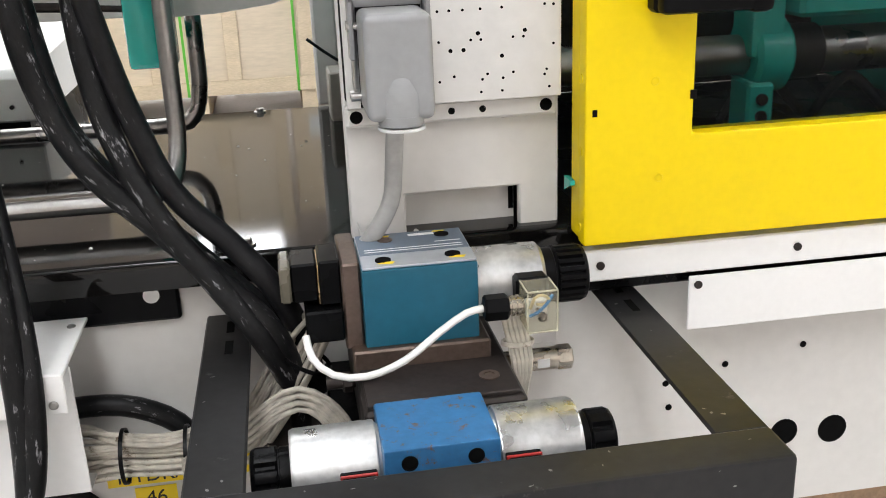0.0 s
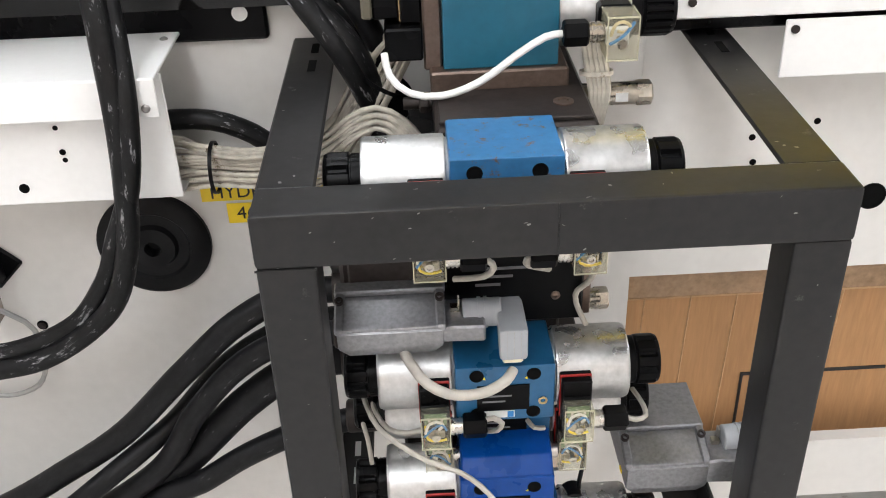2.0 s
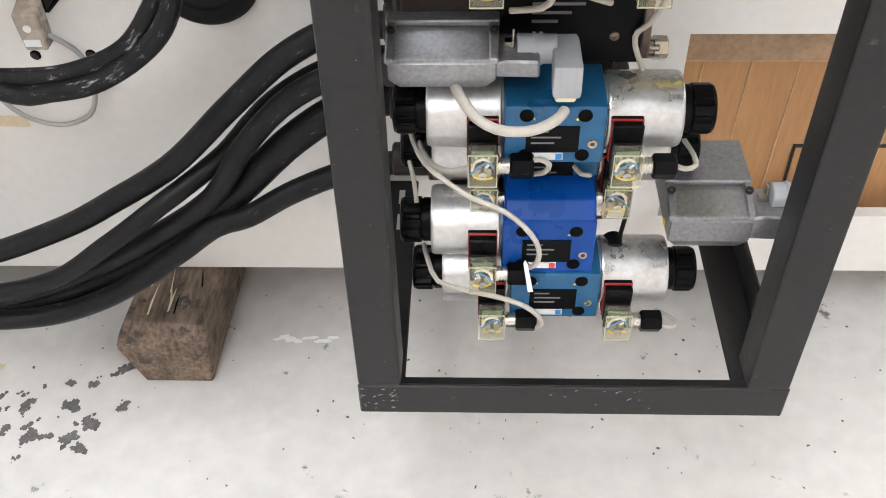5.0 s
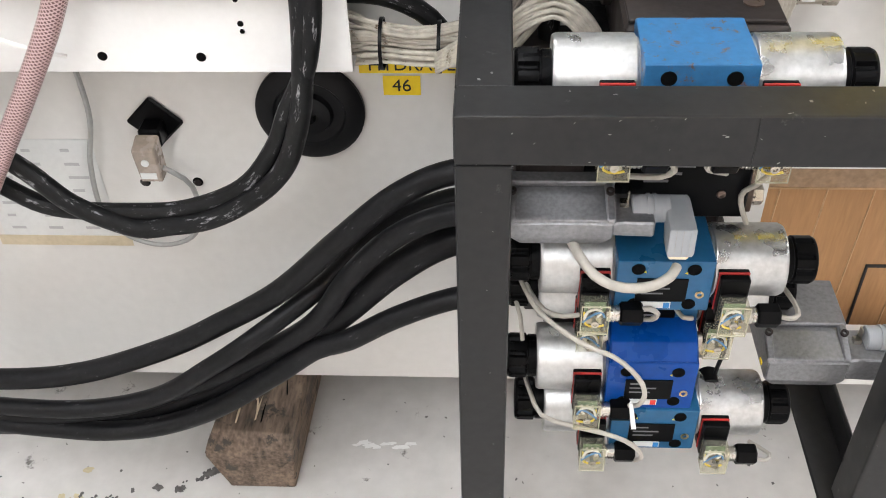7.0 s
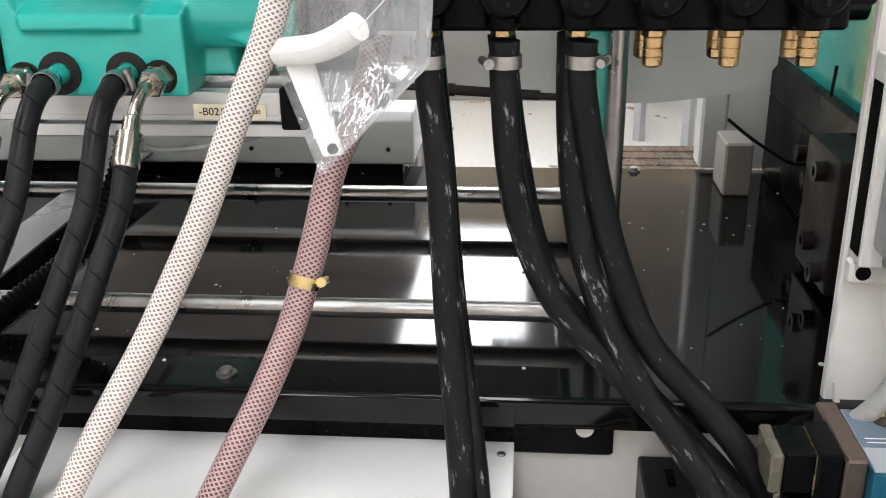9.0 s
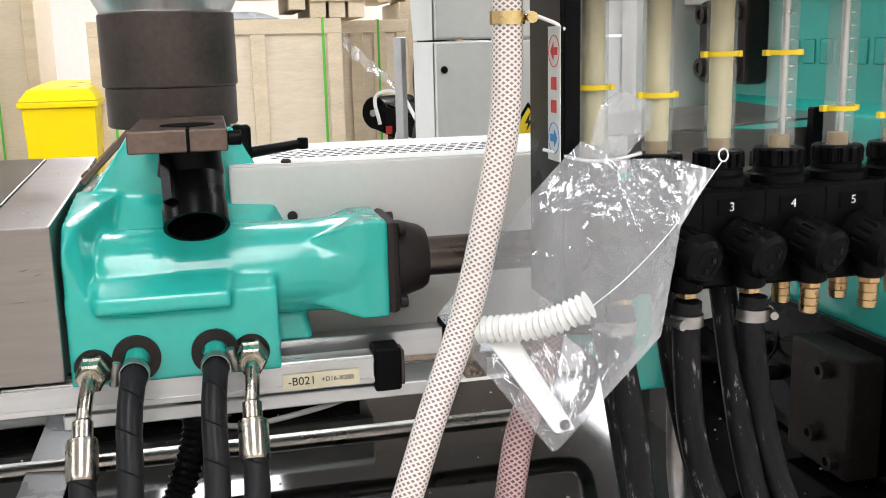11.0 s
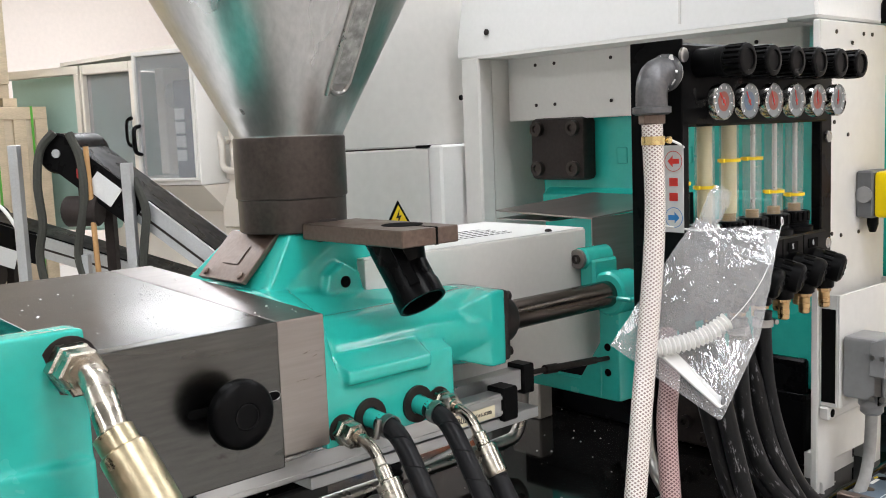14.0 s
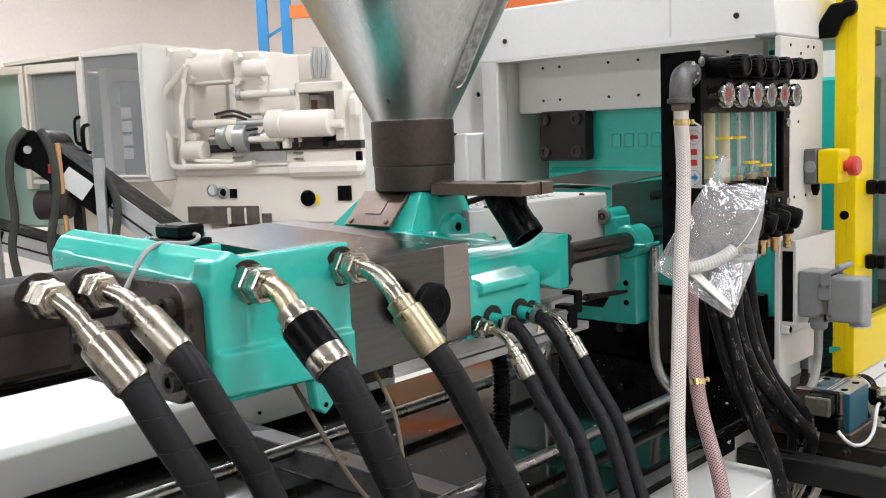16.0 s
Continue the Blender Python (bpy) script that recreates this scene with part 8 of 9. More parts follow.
# ---------- hydraulic hoses on the injection unit ----------
def fitted_hose(nut, elbow, hose_pts, r, label, ferrule_m=CHROME, nut_r=0.017, pipe_r=0.009, sleeve=None):
    """Hex union at the port, bent steel pipe, crimped ferrule, rubber hose."""
    h = thing("hydraulic_hose", nut, label, "hose", "hydraulic hoses")
    n = Vector(nut)
    d = (Vector(elbow[0]) - n).normalized()
    part("port_ring", [ring(n - d * 0.004, d, nut_r * 1.22, nut_r * 0.8, 0.004, 26)], DARK_STEEL, h)
    part("union_nut", [hexa(n, d, nut_r * 1.08, nut_r * 0.8, 0.002), hexa(n + d * nut_r * 0.85, d, nut_r, nut_r * 1.0, 0.002), cy(n + d * nut_r * 1.8, n + d * nut_r * 2.15, nut_r * 0.72, n=20)], CHROME, h, "plated hexagon union nut")
    pts = [n + d * nut_r * 1.9] + [Vector(p) for p in elbow]
    part("bent_pipe", [tb(pts, pipe_r, 14, 0.006)[:2]], GOLD_ZINC if sleeve else CHROME, h, "bent plated pipe")
    e = pts[-1]
    f = (Vector(hose_pts[0]) - e).normalized()
    L = r * 4.2
    part("ferrule", [rev([(pipe_r, -0.006), (pipe_r * 1.35, -0.004), (pipe_r * 1.35, 0.010), (r * 1.16, 0.012), (r * 1.2, 0.016), (r * 1.2, L - 0.004), (r * 1.1, L)], e, f, 22)], CHROME if sleeve else ferrule_m, h, "crimped metal ferrule")
    line = [e + f * (L - 0.006)] + [Vector(p) for p in hose_pts]
    v, fc, uv = tb(line, r, 18, 0.014)
    part("rubber_hose", [(v, fc)], HOSE_GREY, h, "matt dark grey wrapped rubber hose", uv=uv)
    if sleeve:
        part("tape_sleeve", [rev([(r * 1.06, 0.0), (r * 1.24, 0.002), (r * 1.24, 0.045), (r * 1.1, 0.047)], e + f * 0.016, f, 22)], PLASTIC, h)
        part("band_clamp", [ring(e + f * 0.058, f, r * 1.2, r * 1.01, 0.013, 24)], CHROME, h)
    return h


fitted_hose((-0.930, 0.045, 1.342), [(-0.933, -0.008, 1.341), (-0.938, -0.035, 1.335), (-0.943, -0.058, 1.322), (-0.944, -0.072, 1.307)], [(-0.922, -0.128, 1.225), (-0.897, -0.137, 1.175), (-0.862, -0.142, 1.11), (-0.815, -0.148, 1.02), (-0.77, -0.15, 0.91), (-0.74, -0.15, 0.78)], 0.0165, "thick black hydraulic hose with brassy crimped end", GOLD_ZINC, 0.021, 0.0120)
fitted_hose((-1.078, 0.044, 1.342), [(-1.081, -0.010, 1.340), (-1.085, -0.032, 1.332), (-1.089, -0.050, 1.316)], [(-1.087, -0.112, 1.262), (-1.078, -0.132, 1.225), (-1.058, -0.148, 1.165), (-1.036, -0.157, 1.105), (-1.005, -0.162, 1.0), (-0.985, -0.165, 0.86)], 0.0200, "thick hydraulic hose with taped sleeve and band", GOLD_ZINC, 0.022, 0.0135, sleeve=True)
fitted_hose((-1.264, 0.058, 1.360), [(-1.268, 0.010, 1.360), (-1.270, -0.018, 1.357), (-1.2715, -0.040, 1.349)], [(-1.256, -0.098, 1.300), (-1.238, -0.122, 1.246), (-1.208, -0.14, 1.176), (-1.175, -0.15, 1.07), (-1.14, -0.155, 0.93), (-1.12, -0.155, 0.80)], 0.0150, "hydraulic hose with bright crimped end", CHROME, 0.019, 0.0100)
fitted_hose((-1.334, 0.024, 1.366), [(-1.336, -0.018, 1.364), (-1.334, -0.040, 1.354), (-1.329, -0.055, 1.338)], [(-1.313, -0.098, 1.292), (-1.297, -0.122, 1.242), (-1.274, -0.14, 1.185), (-1.24, -0.15, 1.08), (-1.205, -0.155, 0.94), (-1.185, -0.155, 0.80)], 0.0155, "hydraulic hose with bright crimped end", CHROME, 0.019, 0.0100)


def droop(x):
    return [(x - 0.006, -0.045, 1.11), (x - 0.020, -0.100, 1.045), (x - 0.048, -0.152, 0.955), (x - 0.072, -0.200, 0.885), (x - 0.10, -0.225, 0.79), (x - 0.14, -0.23, 0.67), (x - 0.19, -0.23, 0.55)]


fitted_hose((-0.626, 0.078, 1.206), [(-0.627, 0.040, 1.203), (-0.628, 0.020, 1.195), (-0.630, 0.004, 1.178)], droop(-0.626), 0.0112, "slim hydraulic hose with crimped elbow end", CHROME, 0.0145, 0.0065)
fitted_hose((-0.484, 0.078, 1.208), [(-0.485, 0.040, 1.205), (-0.486, 0.020, 1.197), (-0.488, 0.004, 1.180)], droop(-0.484), 0.0112, "slim hydraulic hose with crimped elbow end", CHROME, 0.0145, 0.0065)
for hx in (-0.588, -0.517):
    h = thing("water_hose", (hx, 0.079, 1.205), "dark rubber water hose clamped to a port", "hose", "water hoses")
    part("port_ring", [ring((hx, 0.0795, 1.212), (0, -1, 0), 0.022, 0.012, 0.004, 26)], DARK_STEEL, h)
    part("spigot", [cy((hx, 0.078, 1.212), (hx, 0.045, 1.209), 0.011, n=18)], TURQ, h)
    v, fc, uv = tb([(hx, 0.058, 1.210), (hx - 0.001, 0.03, 1.203), (hx - 0.004, 0.002, 1.178)] + droop(hx), 0.0112, 16)
    part("rubber_hose", [(v, fc)], HOSE_GREY, h, uv=uv)
    worm_clamp(hx, 0.044, 1.208, (0, -1, -0.1), 0.0122, STEEL, (-1 if hx < -0.55 else 1, 0, 0.2))
hose("corrugated_conduit", [(-0.545, 0.12, 1.165), (-0.540, 0.105, 1.13), (-0.556, 0.09, 1.08), (-0.585, 0.07, 1.03), (-0.64, 0.04, 0.985), (-0.70, 0.0, 0.955), (-0.78, -0.03, 0.96)], 0.0135, PLASTIC, "black corrugated cable conduit", "conduit", n=14, step=0.0035, ribs=0.09)
hose("thin_lead", [(-0.98, 0.10, 1.2), (-0.965, 0.06, 1.13), (-0.945, 0.02, 1.06), (-0.91, 0.0, 1.015), (-0.87, 0.01, 1.04), (-0.84, 0.05, 1.12), (-0.83, 0.10, 1.18)], 0.0032, mat("lead_olive", (0.16, 0.13, 0.09), 0.5), "thin olive cable hanging in a loop", "cable", n=8)

# ---------- black water hoses from the regulator ----------
def barb_hose(x, pts, label, m=RUBBER, side=(-1, -0.3, 0)):
    hose("rubber_hose", [(x, -0.112, 1.276), (x, -0.111, 1.24)] + pts, 0.0118, m, label, n=14, group="regulator hoses")
    worm_clamp(x, -0.1115, 1.260, (0, 0, 1), 0.0122, STEEL, side)


barb_hose(RX[0] + 0.009, [(-0.183, -0.121, 1.175), (-0.176, -0.147, 1.062), (-0.168, -0.171, 0.990), (-0.161, -0.196, 0.923), (-0.158, -0.212, 0.847), (-0.164, -0.213, 0.775), (-0.175, -0.210, 0.710), (-0.200, -0.207, 0.642), (-0.240, -0.205, 0.597), (-0.300, -0.203, 0.560), (-0.356, -0.200, 0.546), (-0.398, -0.197, 0.541), (-0.465, -0.196, 0.575), (-0.521, -0.190, 0.630), (-0.620, -0.185, 0.700), (-0.700, -0.180, 0.740)], "black rubber water hose hanging in a wide loop", RUBBER_OLD)
hose("rubber_hose", [(-0.194, -0.074, 1.276), (-0.184, -0.094, 1.18), (-0.173, -0.124, 1.06), (-0.160, -0.156, 0.98), (-0.150, -0.186, 0.915), (-0.147, -0.212, 0.85), (-0.160, -0.214, 0.775), (-0.193, -0.196, 0.703), (-0.214, -0.194, 0.655), (-0.259, -0.192, 0.599), (-0.329, -0.188, 0.565), (-0.398, -0.185, 0.556), (-0.495, -0.182, 0.559), (-0.553, -0.178, 0.589), (-0.640, -0.172, 0.660)], 0.0112, RUBBER_OLD, "black rubber water hose hanging in a wide loop", n=14, group="regulator hoses")
barb_hose(RX[1] + 0.011, [(-0.124, -0.113, 1.158), (-0.105, -0.119, 1.095), (-0.076, -0.126, 1.045), (-0.026, -0.137, 0.995), (0.028, -0.154, 0.940), (0.070, -0.172, 0.897), (0.088, -0.150, 0.83), (0.09, -0.12, 0.74)], "black rubber water hose curving to the valves", RUBBER_OLD)
hose("rubber_hose", [(RX[1] + 0.007, -0.074, 1.276), (-0.124, -0.085, 1.19), (-0.104, -0.100, 1.10), (-0.072, -0.108, 1.045), (-0.020, -0.115, 0.985), (0.035, -0.125, 0.93), (0.075, -0.135, 0.885), (0.10, -0.12, 0.80)], 0.0115, RUBBER_OLD, "black rubber water hose curving to the valves", n=14, group="regulator hoses")
barb_hose(RX[2] + 0.0137, [(-0.057, -0.110, 1.167), (-0.038, -0.116, 1.097), (-0.008, -0.128, 1.026), (0.040, -0.141, 0.975), (0.078, -0.157, 0.930), (0.100, -0.145, 0.87), (0.11, -0.12, 0.80)], "black rubber water hose curving to the valves", RUBBER, (1, -0.3, 0))
hose("rubber_hose", [(RX[2] + 0.006, -0.074, 1.276), (-0.078, -0.095, 1.21), (-0.072, -0.108, 1.143), (-0.058, -0.118, 1.080), (-0.026, -0.137, 1.010), (0.017, -0.156, 0.950), (0.060, -0.178, 0.892), (0.085, -0.150, 0.82), (0.09, -0.12, 0.76)], 0.0118, RUBBER_OLD, "black rubber water hose curving to the valves", n=14, group="regulator hoses")

# ---------- heavy pressure hoses low at the side ----------
HV = [(0.0150, [(0.06, -0.20, 0.632), (-0.014, -0.20, 0.629), (-0.08, -0.205, 0.597), (-0.151, -0.208, 0.532), (-0.231, -0.21, 0.452), (-0.312, -0.212, 0.397), (-0.398, -0.212, 0.346), (-0.528, -0.21, 0.292), (-0.653, -0.21, 0.276), (-0.85, -0.21, 0.28)]),
      (0.0140, [(0.06, -0.235, 0.60), (-0.015, -0.225, 0.588), (-0.083, -0.215, 0.545), (-0.142, -0.215, 0.48), (-0.193, -0.22, 0.405), (-0.284, -0.22, 0.336), (-0.371, -0.22, 0.283), (-0.505, -0.22, 0.228), (-0.677, -0.215, 0.205), (-0.85, -0.21, 0.20)]),
      (0.0195, [(0.06, -0.185, 0.53), (-0.016, -0.195, 0.525), (-0.086, -0.20, 0.480), (-0.164, -0.20, 0.400), (-0.248, -0.20, 0.324), (-0.379, -0.20, 0.240), (-0.514, -0.20, 0.188), (-0.686, -0.20, 0.172), (-0.85, -0.20, 0.18)]),
      (0.0142, [(0.060, -0.205, 0.455), (-0.018, -0.215, 0.446), (-0.090, -0.222, 0.418), (-0.150, -0.224, 0.380), (-0.194, -0.225, 0.363), (-0.252, -0.230, 0.318), (-0.339, -0.235, 0.255), (-0.426, -0.235, 0.213), (-0.513, -0.230, 0.192), (-0.596, -0.225, 0.191), (-0.720, -0.222, 0.203), (-0.850, -0.220, 0.211)]),
      (0.0128, [(0.06, -0.16, 0.572), (-0.03, -0.165, 0.56), (-0.11, -0.175, 0.515), (-0.18, -0.19, 0.445), (-0.26, -0.235, 0.40), (-0.33, -0.245, 0.348), (-0.42, -0.24, 0.28), (-0.54, -0.235, 0.245), (-0.70, -0.22, 0.235), (-0.85, -0.21, 0.24)])]
for r, pts in HV:
    hose("pressure_hose", pts, r, RUBBER, "heavy black rubber pressure hose sweeping down", n=16, group="pressure hoses")
hose("thin_tie", [(-0.64, -0.10, 0.90), (-0.60, -0.15, 0.87), (-0.55, -0.215, 0.845), (-0.46, -0.21, 0.795), (-0.42, -0.19, 0.77)], 0.0028, CABLE_WHITE, "thin white cord hanging by the duct", "cord", n=6)

# ---------- things in the hall behind ----------
def crate(x0, x1, y0, y1, z0, z1, straps, label, sk=0.10):
    c = thing("wooden_crate", ((x0 + x1) / 2, (y0 + y1) / 2, z0), label, "crate", "crates")
    part("ply_box", [bx(x0, x1, y0, y1, z0 + sk, z1, 0.004)], PLY, c)
    n = 3
    for i in range(n + 1):
        x = x0 + (x1 - x0 - 0.09) * i / n
        part("batten", [bx(x, x + 0.09, y0 - 0.02, y0 - 0.0005, z0 + sk + 0.09, z1 - 0.09, 0.003)], PINE, c)
    part("batten", [bx(x0, x1, y0 - 0.02, y0 - 0.0005, z1 - 0.09, z1, 0.003)], PINE, c)
    part("batten", [bx(x0, x1, y0 - 0.02, y0 - 0.0005, z0 + sk, z0 + sk + 0.09, 0.003)], PINE, c)
    for i in range(3):
        x = x0 + (x1 - x0 - 0.1) * i / 2
        part("skid", [bx(x, x + 0.1, y0, y1, z0, z0 + sk, 0.003)], PINE, c)
    for s in straps:
        part("strap", [bx(s - 0.008, s + 0.008, y0 - 0.024, y0 - 0.0205, z0 + sk, z1, 0), bx(s - 0.008, s + 0.008, y0 - 0.024, y1, z1 + 0.0005, z1 + 0.003, 0)], STRAP, c, "green packing strap")
    return c


crate(-1.176, 0.31, 5.30, 6.2, 0.0, 1.686, [-1.055, -0.497, 0.195], "pale plywood crate with green straps on skids", sk=0.16)
crate(-1.10, 0.10, 5.32, 6.2, 1.74, 2.75, [], "pale plywood crate stacked on another crate")
crate(0.13, 0.47, 5.36, 6.2, 1.69, 2.62, [], "narrow pale plywood crate stacked on another crate")
crate(0.33, 0.92, 6.25, 6.9, 0.0, 1.70, [0.70], "plywood crate standing behind others", sk=0.16)
crate(0.92, 1.47, 6.55, 7.3, 0.0, 1.835, [1.10, 1.36], "pale plywood crate with green straps on skids", sk=0.16)
crate(0.55, 1.24, 6.60, 7.3, 1.90, 2.75, [], "plywood crate on a pallet stacked high")
part_pal = thing("stacked_pallet", (0.9, 6.9, 1.84), "pine pallet between stacked crates", "pallet")
for i in range(4):
    part("block", [bx(0.56 + i * 0.21, 0.66 + i * 0.21, 6.6, 7.25, 1.838, 1.9, 0.002)], PINE, part_pal)
crate(-2.7, -1.7, 6.9, 7.7, 0.0, 2.75, [-2.0], "tall pale plywood crate on skids", sk=0.16)
solo("stretch_film", [([(0.31 + 0.36 * i / 12, 5.24 - 0.02 * math.sin(i * 1.7 + j), 1.62 - 0.36 * (i / 12) ** 0.8 - 0.10 * j / 3 * (1 - 0.6 * i / 12) + 0.012 * math.sin(i * 2.3 + j * 2)) for j in range(4) for i in range(13)],
                        [(j * 13 + i, j * 13 + i + 1, j * 13 + 14 + i, j * 13 + 13 + i) for j in range(3) for i in range(12)])], BAG, "torn strand of clear stretch film hanging from crate", "packing").visible_shadow = False
solo("wrapped_pallet", [bx(-3.6, -2.25, 5.0, 5.9, 0.0, 2.1, 0.03, 3)], WRAP, "pallet load wrapped in white stretch film", "pallet load")
solo("crate_rubbish", [hull([(-0.75, 5.33, 1.69), (-0.05, 5.33, 1.69), (-0.7, 5.6, 1.69), (-0.1, 5.6, 1.69), (-0.5, 5.4, 1.738), (-0.2, 5.42, 1.738)], 0.006)], WRAP, "crumpled packing film between crates", "packing")
pl = solo("label_sheet", [bx(0.24, 0.345, 5.328, 5.335, 1.86, 2.02, 0)], PAPER, "white delivery note stuck on the crate", "label")
for k, (x0, y0, zt) in enumerate(((-1.52, 4.95, 1.335), (-1.56, 5.65, 1.34))):
    bin_ = thing("wheelie_bin", (x0 + 0.2, y0 + 0.25, 0.0), "yellow plastic wheelie bin with closed lid", "bin", "bins")
    part("bin_body", [hull([(x0 + 0.04, y0 + 0.04, 0.08), (x0 + 0.35, y0 + 0.04, 0.08), (x0 + 0.04, y0 + 0.5, 0.08), (x0 + 0.35, y0 + 0.5, 0.08), (x0, y0, zt - 0.12), (x0 + 0.39, y0, zt - 0.12), (x0, y0 + 0.55, zt - 0.12), (x0 + 0.39, y0 + 0.55, zt - 0.12)], 0.012, 2)], YELLOW, bin_)
    part("bin_rim", [bx(x0 - 0.02, x0 + 0.41, y0 - 0.02, y0 + 0.57, zt - 0.12, zt - 0.085, 0.01, 2)], YELLOW, bin_)
    part("bin_lid", [hull([(x0 - 0.015, y0 - 0.015, zt - 0.084), (x0 + 0.405, y0 - 0.015, zt - 0.084), (x0 - 0.015, y0 + 0.56, zt - 0.084), (x0 + 0.405, y0 + 0.56, zt - 0.084), (x0 + 0.03, y0 + 0.06, zt - 0.02), (x0 + 0.36, y0 + 0.06, zt - 0.02), (x0 + 0.03, y0 + 0.5, zt), (x0 + 0.36, y0 + 0.5, zt)], 0.008, 2)], YELLOW, bin_)
    for wx in (x0 + 0.05, x0 + 0.32):
        part("wheel", [cy((wx - 0.02, y0 + 0.52, 0.09), (wx + 0.02, y0 + 0.52, 0.09), 0.09, n=18)], PLASTIC, bin_)
pal = thing("floor_pallet", (0.55, 3.5, 0.0), "brown timber pallet lying on the floor", "pallet")
for i in range(5):
    part("deck_board", [bx(0.25, 0.95, 3.3 + i * 0.12, 3.39 + i * 0.12, 0.09, 0.112, 0.002)], WOOD_OLD, pal)
for x in (0.26, 0.55, 0.84):
    part("bearer", [bx(x, x + 0.1, 3.3, 3.87, 0.0, 0.0895, 0.002)], WOOD_OLD, pal)
solo("plastic_wrap", [hull([(0.62, 3.32, 0.114), (0.80, 3.3, 0.114), (0.66, 3.45, 0.114), (0.78, 3.5, 0.114), (0.70, 3.38, 0.135), (0.74, 3.42, 0.13)], 0.004)], WRAP, "crumpled white packing sheet on the pallet", "packing")

# second moulding machine, cream and pale green
bm_ = thing("old_moulding_machine", (0, 0, 0), "cream painted older injection moulding machine with windows", "machine")
part("base_front", [bx(1.45, 3.9, 0.0, 1.1, 0.92, 1.30, 0.01)], CREAM, bm_)
part("base_left", [bx(-0.2, 1.45, 0.05, 1.1, 0.55, 1.28, 0.01)], CREAM, bm_)
part("lower_frame", [bx(-0.2, 3.9, 0.25, 1.1, 0.0, 0.92, 0.01)], BROWN_STEEL, bm_)
part("leg", [bx(1.45, 1.80, 0.02, 0.5, 0.0, 0.92, 0.01)], CREAM, bm_)
part("leg", [bx(2.62, 3.9, 0.02, 0.5, 0.0, 0.92, 0.01)], CREAM, bm_)
part("slanted_pan", [hull([(0.9, -0.27, 1.235), (1.55, -0.27, 1.235), (1.0, 0.1, 1.0), (1.45, 0.1, 1.0), (0.9, 0.3, 1.235), (1.55, 0.3, 1.235)])], CREAM, bm_)
DY = -0.27
dr = part("sliding_door", [bx(0.0, 0.05, DY, DY + 0.08, 1.29, 2.12, 0.006), bx(0.98, 1.06, DY, DY + 0.08, 1.29, 2.12, 0.006), bx(0.05, 0.98, DY, DY + 0.08, 2.05, 2.12, 0.006), bx(0.05, 0.98, DY, DY + 0.08, 1.29, 1.36, 0.006)], CREAM, bm_, "cream framed sliding door")
part("pane", [bx(0.05, 0.98, DY + 0.04, DY + 0.045, 1.36, 2.05, 0)], OLD_PANE, dr).visible_shadow = False
part("door_grip", [tb([(0.99, DY, 1.72), (0.99, DY - 0.05, 1.70), (0.99, DY - 0.06, 1.62), (0.99, DY - 0.05, 1.54), (0.99, DY, 1.52)], 0.014, 8)[:2]], PLASTIC, dr)
dr2 = part("front_door", [bx(1.07, 1.09, DY - 0.02, DY + 0.02, 1.27, 2.17, 0.004), bx(1.48, 1.50, DY - 0.02, DY + 0.02, 1.27, 2.17, 0.004), bx(1.09, 1.48, DY - 0.02, DY + 0.02, 2.14, 2.17, 0.004), bx(1.09, 1.48, DY - 0.02, DY + 0.02, 1.27, 1.29, 0.004)], GREY_LIGHT, bm_, "grey clear fronted door")
part("pane", [bx(1.09, 1.48, DY - 0.003, DY + 0.003, 1.29, 2.14, 0)], OLD_PANE, dr2).visible_shadow = False
part("door_grip", [tb([(1.10, DY - 0.02, 1.66), (1.10, DY - 0.07, 1.64), (1.10, DY - 0.08, 1.56), (1.10, DY - 0.07, 1.48), (1.10, DY - 0.02, 1.46)], 0.014, 8)[:2]], PLASTIC, dr2)
part("green_end", [bx(-0.9, -0.02, DY + 0.1, 1.0, 0.9, 2.10, 0.02)], GREEN_PALE, bm_, "pale green end enclosure")
part("end_frame", [bx(-0.9, -0.02, DY, DY + 0.08, 2.06, 2.12, 0.004), bx(-0.07, -0.02, DY, DY + 0.08, 1.2, 2.06, 0.004)], CREAM, bm_)
part("roof_sheet", [hull([(-0.2, DY, 2.125), (1.50, DY, 2.175), (-0.2, 1.0, 2.125), (1.50, 1.0, 2.175), (-0.2, DY, 2.15), (1.50, DY, 2.21), (-0.2, 1.0, 2.15), (1.50, 1.0, 2.21)])], CREAM, bm_)
part("side_wall", [bx(1.505, 1.56, DY - 0.015, 0.2, 1.24, 2.185, 0.006)], GREY_LIGHT, bm_)
part("back_wall", [bx(-0.2, 1.55, 0.95, 1.0, 1.28, 2.165, 0)], GREY_LIGHT, bm_)
part("door_floor", [bx(0.0, 1.5, DY, 0.2, 1.24, 1.27, 0)], GREY_LIGHT, bm_)
part("inner_platen", [bx(0.55, 0.72, 0.2, 0.85, 1.3, 2.1, 0.01)], CREAM, bm_)
part("inner_motor", [cy((0.72, 0.3, 1.9), (1.0, 0.3, 1.9), 0.1, n=18)], GALV, bm_)
ct = part("control_panel", [bx(1.14, 1.30, 0.0, 0.14, 1.28, 1.98, 0.01)], mat("panel_dark_blue", (0.06, 0.08, 0.12), 0.4), bm_, "dark control panel behind the door")
for z in (1.4, 1.5, 1.6, 1.7):
    part("screen", [bx(1.15, 1.22, -0.006, -0.0005, z, z + 0.08, 0)], PAPER, ct)
OLD_S = [-1.0, 0.0, 1.06, 1.50, 1.60, 1.82, 2.42, 2.58, 2.86, 3.30, 3.90]
NEW_S = [-0.5, 0.49, 1.02, 1.585, 1.62, 1.88, 2.18, 2.40, 2.62, 3.05, 3.60]
